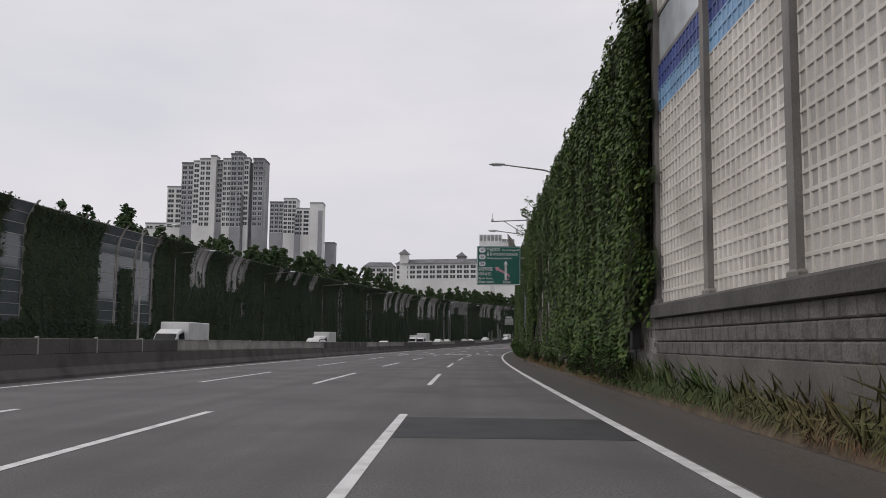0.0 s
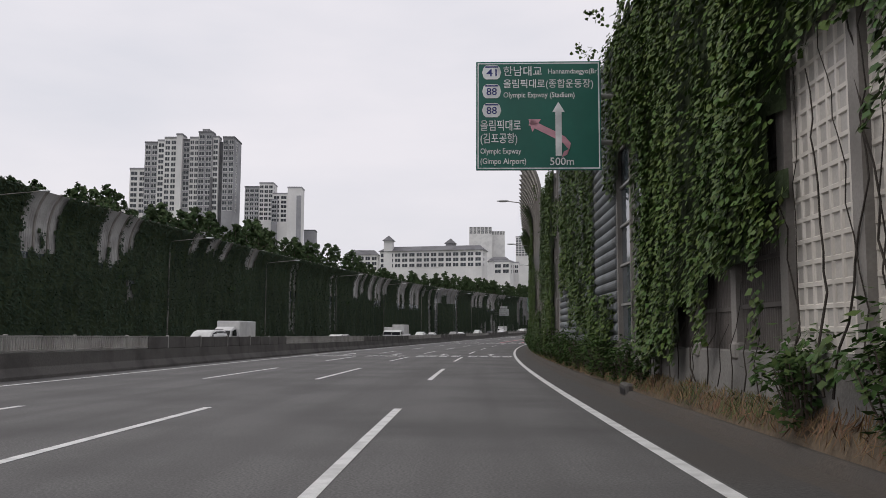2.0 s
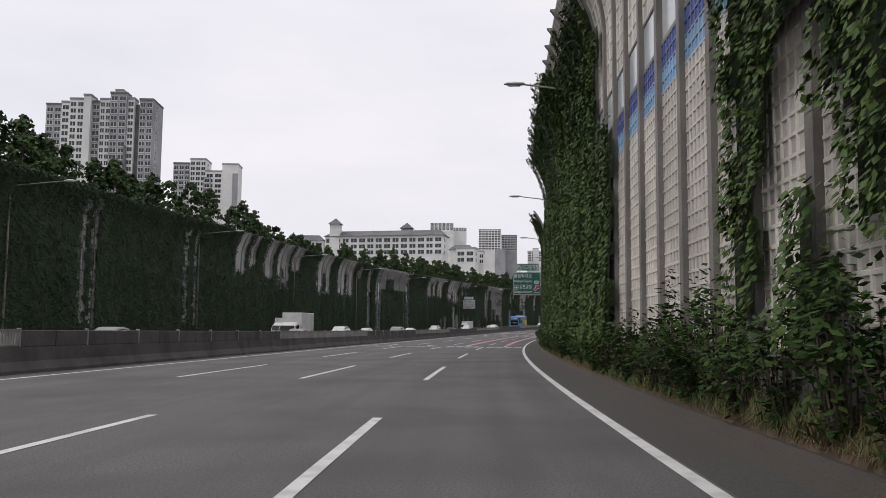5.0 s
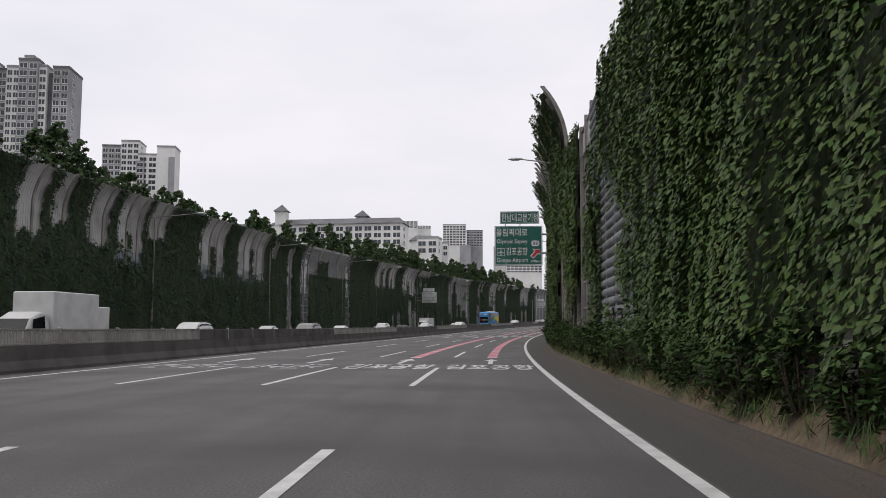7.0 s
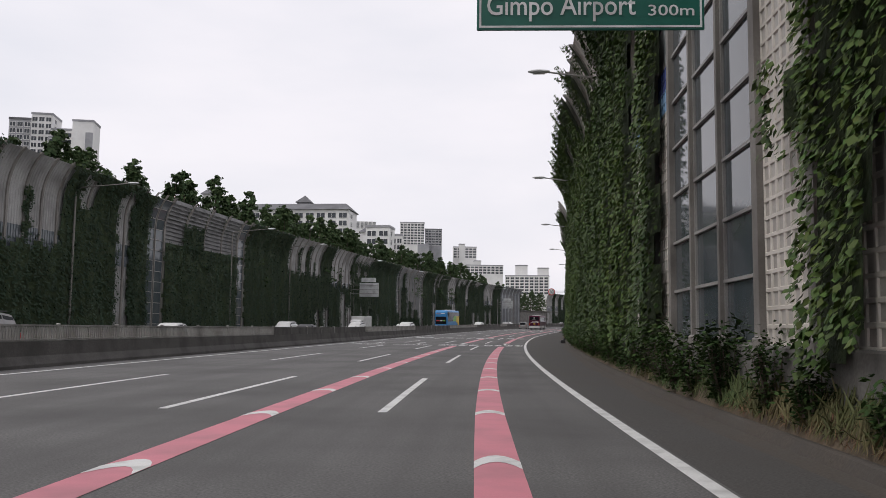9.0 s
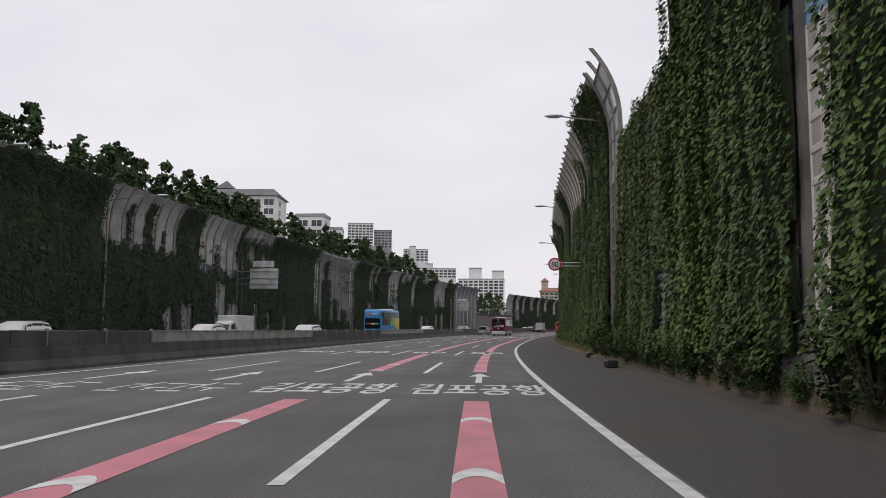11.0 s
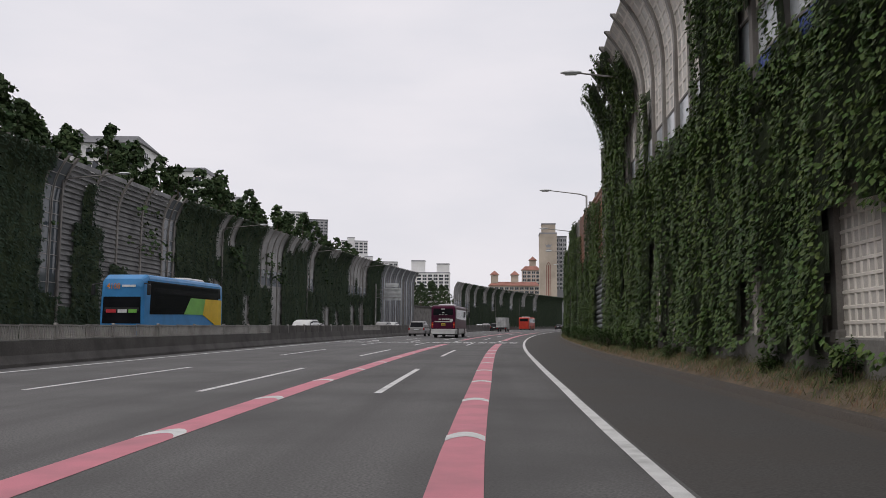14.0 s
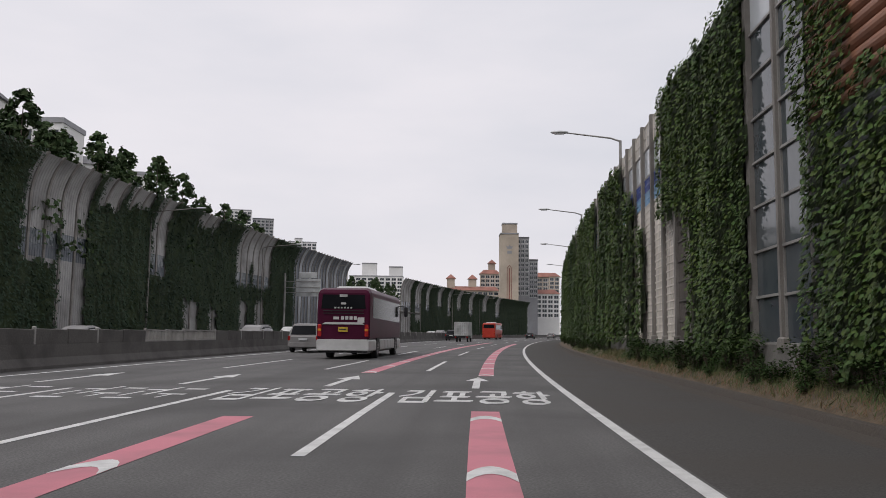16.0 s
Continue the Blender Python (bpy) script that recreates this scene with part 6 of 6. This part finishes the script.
M["headlamp"] = material("headlamp_glass", (0.5, 0.52, 0.54), (0.56, 0.57, 0.58), 0.12, grain=10, stain=3)
M["fabric_grey"] = material("grey_sheet", (0.42, 0.42, 0.41), (0.48, 0.48, 0.47), 0.8, grain=10, stain=1)


def ring(y, w, z0, z1, r, w_top=None):
    """A rounded cross-section at the length y; the top may be narrower."""
    wt = w if w_top is None else w_top
    return [(-w + r * 0.5, y, z0), (w - r * 0.5, y, z0), (w, y, z0 + r * 0.5), (w, y, (z0 + z1) * 0.5), (wt, y, z1 - r), (wt - r * 0.35, y, z1 - r * 0.3), (wt - r, y, z1),
            (-wt + r, y, z1), (-wt + r * 0.35, y, z1 - r * 0.3), (-wt, y, z1 - r), (-w, y, (z0 + z1) * 0.5), (-w, y, z0 + r * 0.5)]


def wheel(parent, x, y, r, w=0.25):
    t = part("wheel", Shape().wheel(x, y, r, r, w).mesh("tyre", "tyre"), parent)
    sg = 1 if x > 0 else -1
    sh = Shape()
    for q in range(8):
        a = q * math.pi / 4
        sh.rod((x + sg * w * 0.42, y, r), (x + sg * w * 0.47, y + r * 0.58 * math.cos(a), r + r * 0.58 * math.sin(a)), r * 0.11, r * 0.08, 5)
    sh.wheel(x + sg * w * 0.36, y, r, r * 0.66, w * 0.35, 16)
    part("rim", sh.mesh("rim", "rim"), t)


def panel(parent, name, mat, pts, label=""):
    """A thin plate through the given corners, 12 mm thick along its normal."""
    v = [Vector(p) for p in pts]
    n = (v[1] - v[0]).cross(v[-1] - v[0]).normalized() * 0.012
    k = len(v)
    sh = Shape().add([tuple(p - n) for p in v] + [tuple(p + n) for p in v], [tuple(range(k - 1, -1, -1)), tuple(range(k, 2 * k))] + [(i, (i + 1) % k, k + (i + 1) % k, k + i) for i in range(k)])
    return part(name, sh.mesh(name, mat), parent, label=label)


def coach(label, m, body, lower, length=11.8, w=1.25, h=3.35, stripe=None, tail=None, double=False, category="bus"):
    """A coach; its rear stands at y = 0 and its front at y = length."""
    b = thing("bus", m, label, category, "buses")
    hh = h
    rings = [ring(0.0, w - 0.06, 0.95, hh - 0.25, 0.16, w - 0.14), ring(0.08, w, 0.9, hh - 0.1, 0.2, w - 0.03), ring(0.5, w, 0.9, hh, 0.22, w), ring(length - 0.6, w, 0.9, hh, 0.22, w), ring(length - 0.1, w - 0.03, 0.9, hh - 0.25, 0.2, w - 0.1), ring(length, w - 0.15, 0.95, hh - 0.6, 0.2, w - 0.2)]
    part("body", Shape().loft(rings).mesh("body", body), b)
    skirt = [ring(-0.06, w - 0.03, 0.42, 0.93, 0.1), ring(0.05, w + 0.01, 0.38, 0.92, 0.08), ring(length - 0.2, w + 0.01, 0.38, 0.92, 0.08), ring(length + 0.02, w - 0.1, 0.42, 0.92, 0.1)]
    part("skirt", Shape().loft(skirt).mesh("skirt", lower), b)
    part("underbody", Shape().box(-w + 0.15, w - 0.15, 0.25, length - 0.3, 0.3, 0.6).mesh("underbody", "black"), b)
    for y in (2.6, 3.9 if double else 2.62, length - 2.4):
        for x in (-w + 0.14, w - 0.14):
            if y != 2.62:
                wheel(b, x, y, 0.5, 0.3)
    for sg in (-1, 1):
        x = sg * (w + 0.004)
        panel(b, "side_window_band", "dark_glass", [(x, 0.9, 1.95), (x, length - 0.7, 1.85), (x, length - 0.8, hh - 0.42), (x, 0.9, hh - 0.42)])
        for y in (2.6, length - 2.4):
            panel(b, "wheel_arch", "black", [(sg * (w + 0.012), y - 0.62, 0.4), (sg * (w + 0.012), y + 0.62, 0.4), (sg * (w + 0.012), y + 0.5, 0.98), (sg * (w + 0.012), y - 0.5, 0.98)])
        for k in range(4):
            y = 3.6 + k * 1.25
            if y < length - 3.2:
                panel(b, "luggage_door", lower, [(sg * (w + 0.016), y, 0.45), (sg * (w + 0.016), y + 1.18, 0.45), (sg * (w + 0.016), y + 1.18, 0.88), (sg * (w + 0.016), y, 0.88)])
        mr = part("mirror_arm", Shape().rod((sg * (w - 0.1), length - 0.15, hh - 0.5), (sg * (w + 0.28), length + 0.15, hh - 0.55), 0.03, 0.03, 6).mesh("mirror_arm", "black"), b)
        part("mirror", Shape().box(sg * (w + 0.3) - 0.1, sg * (w + 0.3) + 0.1, length + 0.08, length + 0.2, hh - 1.15, hh - 0.55, bevel=0.04).mesh("mirror", "black"), mr)
        lamp = part("tail_lamp", Shape().box(sg * (w - 0.14) - 0.09, sg * (w - 0.14) + 0.09, -0.05, 0.06, 1.05, 1.62, bevel=0.03).mesh("tail_lamp", "tail_red"), b)
        part("indicator", Shape().box(sg * (w - 0.14) - 0.085, sg * (w - 0.14) + 0.085, -0.06, 0.05, 1.3, 1.42, bevel=0.02).mesh("indicator", "amber"), lamp)
        part("headlamp", Shape().box(sg * 0.85 - 0.22, sg * 0.85 + 0.22, length - 0.08, length + 0.03, 0.95, 1.12, bevel=0.03).mesh("headlamp", "headlamp"), b)
    panel(b, "rear_window", "dark_glass", [(-w + 0.2, -0.012, hh - 1.0), (w - 0.2, -0.012, hh - 1.0), (w - 0.26, -0.005, hh - 0.34), (-w + 0.26, -0.005, hh - 0.34)])
    panel(b, "windscreen", "dark_glass", [(-w + 0.18, length + 0.01, 1.35), (w - 0.18, length + 0.01, 1.35), (w - 0.22, length - 0.02, hh - 0.7), (-w + 0.22, length - 0.02, hh - 0.7)])
    part("roof_unit", Shape().box(-0.8, 0.8, 2.2, 5.2, hh - 0.04, hh + 0.17, bevel=0.09).mesh("roof_unit", "white_paint"), b)
    return b


bus = coach("maroon intercity coach with a white rear bumper", stand(396.6, -6.45), "maroon_paint", "white_paint", 11.9)
panel(bus, "chrome_trim", "white_paint", [(-1.0, -0.03, 1.62), (1.0, -0.03, 1.62), (0.85, -0.035, 1.72), (-0.85, -0.035, 1.72)])
panel(bus, "number_plate", "plate_yellow", [(-0.22, -0.04, 1.28), (0.22, -0.04, 1.28), (0.22, -0.04, 1.5), (-0.22, -0.04, 1.5)], "yellow number plate with dark bars")
panel(bus, "plate_bar", "black", [(-0.17, -0.056, 1.36), (0.17, -0.056, 1.36), (0.17, -0.056, 1.42), (-0.17, -0.056, 1.42)])
for i in range(4):
    panel(bus, "lettering_bar", "white_paint", [(-0.1 + i * 0.2, -0.03, 1.84), (0.04 + i * 0.2, -0.03, 1.84), (0.04 + i * 0.2, -0.03, 2.0), (-0.1 + i * 0.2, -0.03, 2.0)])
panel(bus, "lettering_bar", "white_paint", [(-0.46, -0.03, 1.85), (-0.2, -0.03, 1.85), (-0.2, -0.03, 1.98), (-0.46, -0.03, 1.98)])
for i in range(6):
    panel(bus, "lettering_bar", "fabric_grey", [(-0.42 + i * 0.15, -0.03, 2.36), (-0.34 + i * 0.15, -0.03, 2.36), (-0.34 + i * 0.15, -0.03, 2.43), (-0.42 + i * 0.15, -0.03, 2.43)])
panel(bus, "route_display", "fabric_grey", [(-0.18, -0.035, 2.9), (0.18, -0.035, 2.9), (0.18, -0.035, 3.02), (-0.18, -0.035, 3.02)])
panel(bus, "badge", "white_paint", [(-0.12, -0.04, 2.55), (0.12, -0.04, 2.55), (0.12, -0.04, 2.64), (-0.12, -0.04, 2.64)])
panel(bus, "sticker", "white_paint", [(0.68, -0.03, 1.7), (1.0, -0.03, 1.7), (1.0, -0.03, 1.95), (0.68, -0.03, 1.95)])
for z in (2.12, 2.24):
    panel(bus, "vent_slot", "black", [(-0.95, -0.03, z), (0.95, -0.03, z), (0.95, -0.03, z + 0.035), (-0.95, -0.03, z + 0.035)])

red = coach("red city bus seen from behind", stand(520.0, -9.6), "red_bus_paint", "red_bus_paint", 11.0, h=3.2)
blu = coach("blue, green and yellow double-deck city bus with a route display", stand(365.5, -19.3, 180), "blue_bus_paint", "blue_bus_paint", 12.0, h=4.0, double=True)
panel(blu, "upper_window_band", "dark_glass", [(-1.268, 0.5, 3.0), (-1.268, 11.6, 3.0), (-1.24, 11.6, 3.65), (-1.24, 0.5, 3.65)])
panel(blu, "green_band", "green_bus_paint", [(-1.27, 3.4, 1.9), (-1.27, 6.6, 1.9), (-1.27, 5.6, 2.9), (-1.27, 3.0, 2.9)])
panel(blu, "yellow_band", "yellow_bus_paint", [(-1.274, 0.3, 0.95), (-1.274, 3.6, 1.9), (-1.274, 3.2, 2.9), (-1.274, 0.3, 2.9)])
front = pose(0, 12.03, 0, 0, 0, 180)
panel(blu, "route_display", "black", [(-0.95, 12.0, 1.82), (0.95, 12.0, 1.82), (0.95, 12.0, 2.2), (-0.95, 12.0, 2.2)])
panel(blu, "upper_windscreen", "dark_glass", [(-1.05, 12.0, 2.5), (1.05, 12.0, 2.5), (1.02, 11.9, 3.65), (-1.02, 11.9, 3.65)])
for a, c, q in ((-0.85, -0.3, "sign_red"), (-0.2, 0.3, "sign_white"), (0.4, 0.85, "green_bus_paint")):
    panel(blu, "display_bar", q, [(-a, 12.03, 1.92), (-c, 12.03, 1.92), (-c, 12.03, 2.1), (-a, 12.03, 2.1)])
number = sign_text(blu, "4108", -0.85, -0.1, 3.2, 3.5, "amber", -0.02, "route_number")
number.matrix_local = front
panel(blu, "display_bar", "sign_white", [(-0.75, 12.02, 3.3), (0.0, 12.02, 3.3), (0.0, 12.02, 3.42), (-0.75, 12.02, 3.42)])


def car(label, m, body, kind="saloon", category="car", group="cars"):
    """A car with its rear at y = 0. Rows: y, half width, bottom, belt line, roof, half width of the roof."""
    c = thing("car", m, label, category, group)
    if kind == "van":
        L, W, H = 5.0, 0.97, 1.76
        low = [(0.0, 0.86, 0.42, 0.95), (0.12, 0.95, 0.3, 1.08), (1.2, 0.97, 0.26, 1.1), (3.6, 0.97, 0.26, 1.06), (4.3, 0.95, 0.28, 0.98), (4.85, 0.86, 0.32, 0.82), (5.0, 0.7, 0.42, 0.66)]
        cab = [(0.06, 0.86, 1.02, 0.9), (0.42, 0.9, 1.7, 0.72), (1.2, 0.93, 1.75, 0.76), (2.6, 0.93, 1.73, 0.76), (3.3, 0.92, 1.6, 0.74), (4.15, 0.88, 1.02, 0.84)]
    elif kind == "suv":
        L, W, H = 4.7, 0.94, 1.7
        low = [(0.0, 0.84, 0.45, 0.95), (0.1, 0.92, 0.34, 1.08), (1.2, 0.94, 0.3, 1.1), (3.3, 0.94, 0.3, 1.05), (4.0, 0.92, 0.32, 1.0), (4.55, 0.84, 0.36, 0.88), (4.7, 0.7, 0.45, 0.7)]
        cab = [(0.08, 0.84, 1.02, 0.86), (0.45, 0.88, 1.62, 0.7), (1.2, 0.9, 1.7, 0.72), (2.3, 0.9, 1.68, 0.72), (2.8, 0.88, 1.56, 0.7), (3.5, 0.85, 1.02, 0.82)]
    else:
        L, W, H = 4.7, 0.91, 1.45
        low = [(0.0, 0.8, 0.42, 0.85), (0.12, 0.88, 0.28, 0.98), (1.0, 0.91, 0.24, 1.0), (3.3, 0.91, 0.24, 0.92), (4.1, 0.89, 0.26, 0.84), (4.55, 0.8, 0.3, 0.72), (4.7, 0.64, 0.38, 0.58)]
        cab = [(0.7, 0.8, 0.94, 0.8), (1.4, 0.84, 1.38, 0.62), (2.0, 0.86, 1.45, 0.64), (2.6, 0.86, 1.42, 0.64), (3.0, 0.84, 1.28, 0.64), (3.6, 0.82, 0.9, 0.8)]
    part("body", Shape().loft([ring(y, w, z0, z1, 0.14, w - 0.06) for y, w, z0, z1 in low]).mesh("body", body, smooth=False), c)
    base = 0.9 if kind != "saloon" else 0.84
    cb = part("cabin", Shape().loft([ring(y, w, base, max(z1, base + 0.1), 0.09, wt) for y, w, z1, wt in cab]).mesh("cabin", body), c)
    top = max(z for _, _, z, _ in cab)
    for sg in (-1, 1):
        for i in range(1, len(cab) - 1):
            (ya, wa, za, ta), (yb, wb, zb, tb) = cab[i], cab[i + 1]
            zz = base + 0.12
            last = i == len(cab) - 2
            q = lambda w, t, z, zt, f: sg * (w + (t - w) * f + 0.012)
            pts = [(sg * (wa + 0.006), ya + 0.05, zz), (sg * (wb + 0.006), (yb - 0.05) if not last else yb - 0.25, zz),
                   (sg * (tb + 0.035 if not last else wb + 0.0), (yb - 0.05) if not last else yb - 0.42, (zb - 0.1) if not last else zz + 0.14), (sg * (ta + 0.035), ya + 0.05, za - 0.1)]
            panel(cb, "side_window", "dark_glass", pts)
        for y in (L * 0.19, L * 0.8):
            wheel(c, sg * (W - 0.1), y, 0.33, 0.22)
            panel(c, "wheel_arch", "black", [(sg * (W + 0.006), y - 0.41, 0.3), (sg * (W + 0.006), y + 0.41, 0.3), (sg * (W + 0.006), y + 0.34, 0.64), (sg * (W + 0.006), y, 0.74), (sg * (W + 0.006), y - 0.34, 0.64)])
        part("tail_lamp", Shape().box(sg * (W - 0.12) - 0.08, sg * (W - 0.12) + 0.08, -0.02, 0.25, 0.72, 1.0 if kind != "saloon" else 0.9, bevel=0.03).mesh("tail_lamp", "tail_red"), c)
        part("headlamp", Shape().box(sg * 0.62 - 0.17, sg * 0.62 + 0.17, L - 0.32, L - 0.06, 0.6, 0.74, bevel=0.04).mesh("headlamp", "headlamp"), c)
        part("mirror", Shape().box(sg * (W + 0.1) - 0.1, sg * (W + 0.1) + 0.1, L * 0.64, L * 0.64 + 0.14, 0.98, 1.13, bevel=0.04).mesh("mirror", body), c)
        if kind in ("van", "suv"):
            part("roof_rail", Shape().rod((sg * 0.62, 0.7, top + 0.03), (sg * 0.62, 2.6, top + 0.02), 0.025, 0.025, 6).mesh("roof_rail", "black"), c)
    (y0, w0, z0, t0), (y1, w1, z1, t1) = cab[0], cab[1]
    panel(cb, "rear_window", "dark_glass", [(-w0 + 0.1, y0 - 0.02 + 0.03, base + 0.18), (w0 - 0.1, y0 - 0.02 + 0.03, base + 0.18), (t1 - 0.04, y1 - 0.09, z1 - 0.1), (-t1 + 0.04, y1 - 0.09, z1 - 0.1)])
    (y0, w0, z0, t0), (y1, w1, z1, t1) = cab[-1], cab[-2]
    panel(cb, "windscreen", "dark_glass", [(-w0 + 0.1, y0 - 0.06, base + 0.14), (w0 - 0.1, y0 - 0.06, base + 0.14), (t1 - 0.04, y1 + 0.07, z1 - 0.08), (-t1 + 0.04, y1 + 0.07, z1 - 0.08)])
    part("bumper", Shape().loft([ring(-0.05, W - 0.16, 0.36, 0.58, 0.06), ring(0.1, W - 0.03, 0.34, 0.62, 0.06)]).mesh("bumper", body), c)
    panel(c, "number_plate", "plate_white", [(-0.26, -0.04, 0.74), (0.26, -0.04, 0.74), (0.26, -0.03, 0.86), (-0.26, -0.03, 0.86)], "number plate with plain bars")
    return c


car("silver people carrier with roof rails", stand(407.4, -11.0), "silver_paint", "van")
car("black estate car on the expressway", stand(491.0, -11.9), "black_paint", "suv")
car("dark saloon car far ahead", stand(556.0, -5.9), "black_paint")
car("grey saloon car far ahead", stand(575.0, -3.2), "silver_paint")
oncoming = [("white van", "white_paint", "van"), ("white saloon car", "white_paint", "saloon"), ("silver saloon car", "silver_paint", "saloon"), ("black saloon car", "black_paint", "saloon"), ("white estate car", "white_paint", "suv"), ("silver estate car", "silver_paint", "suv")]
spots = ((104.0, -20.8, 0), (132.0, -17.3, 1), (150, -20.8, 2), (176.0, -17.3, 2), (205.0, -20.8, 4), (222.0, -17.3, 5), (232, -24.2, 1), (248.0, -20.8, 1), (268.0, -17.3, 3), (284, -24.2, 4), (302.0, -20.8, 4), (318.0, -17.4, 0), (330, -20.8, 1), (386.0, -17.3, 0), (402, -20.8, 2), (420.0, -17.3, 5), (441.0, -20.8, 4), (470.0, -17.3, 2), (488.0, -20.8, 0), (505.0, -17.3, 1), (530, -20.8, 5))
for s, u, k in spots:
    n, p, q = oncoming[k]
    car(n + " in the oncoming lanes", stand(s, u, 180), p, q, group="oncoming cars")


def truck(label, m, cab_paint, box_mat, length=6.0, box_h=2.9, slats=False):
    t = thing("truck", m, label, "truck", "trucks")
    part("cargo_box", Shape().box(-1.0, 1.0, 0.0, length - 1.9, 0.85, box_h, bevel=0.04).mesh("cargo_box", box_mat), t)
    if slats:
        for i in range(5):
            x = -0.62 + 0.31 * i
            part("door_rail", Shape().box(x - 0.03, x + 0.03, -0.04, 0.0, 0.95, box_h - 0.15).mesh("door_rail", "white_metal"), t)
        for z in (1.3, 1.9, 2.4):
            part("door_rail", Shape().box(-0.7, 0.7, -0.05, -0.01, z, z + 0.07).mesh("door_rail", "white_metal"), t)
    cab = part("cab", Shape().loft([ring(length - 1.8, 0.86, 0.55, 1.95, 0.12, 0.8), ring(length - 1.2, 0.88, 0.5, 2.05, 0.12, 0.8), ring(length - 0.4, 0.88, 0.5, 1.75, 0.12, 0.78), ring(length, 0.84, 0.5, 1.15, 0.12, 0.8)]).mesh("cab", cab_paint), t)
    panel(cab, "windscreen", "dark_glass", [(-0.72, length - 0.02, 1.2), (0.72, length - 0.02, 1.2), (0.7, length - 0.38, 1.72), (-0.7, length - 0.38, 1.72)])
    for sg in (-1, 1):
        panel(cab, "side_window", "dark_glass", [(sg * 0.9, length - 1.4, 1.3), (sg * 0.9, length - 0.4, 1.3), (sg * 0.86, length - 0.5, 1.7), (sg * 0.84, length - 1.4, 1.85)])
        for y in (1.1, length - 1.1):
            wheel(t, sg * 0.75, y, 0.36, 0.22)
        part("tail_lamp", Shape().box(sg * 0.8 - 0.12, sg * 0.8 + 0.12, -0.03, 0.03, 0.62, 0.74).mesh("tail_lamp", "tail_red"), t)
    part("chassis", Shape().box(-0.5, 0.5, 0.1, length - 0.4, 0.5, 0.86).mesh("chassis", "black"), t)
    return t


truck("small lorry with a grey slatted cargo box", stand(474.0, -7.9), "white_paint", "fabric_grey", 5.8, 2.75, True)
for s, u in ((62.0, -20.8), (114.0, -22.0), (188.0, -20.8), (196.0, -24.2), (318.0, -24.2)):
    truck("white box lorry in the oncoming lanes", stand(s, u, 180), "white_paint", "white_paint", 6.2, 2.55 if s != 188 else 3.0)
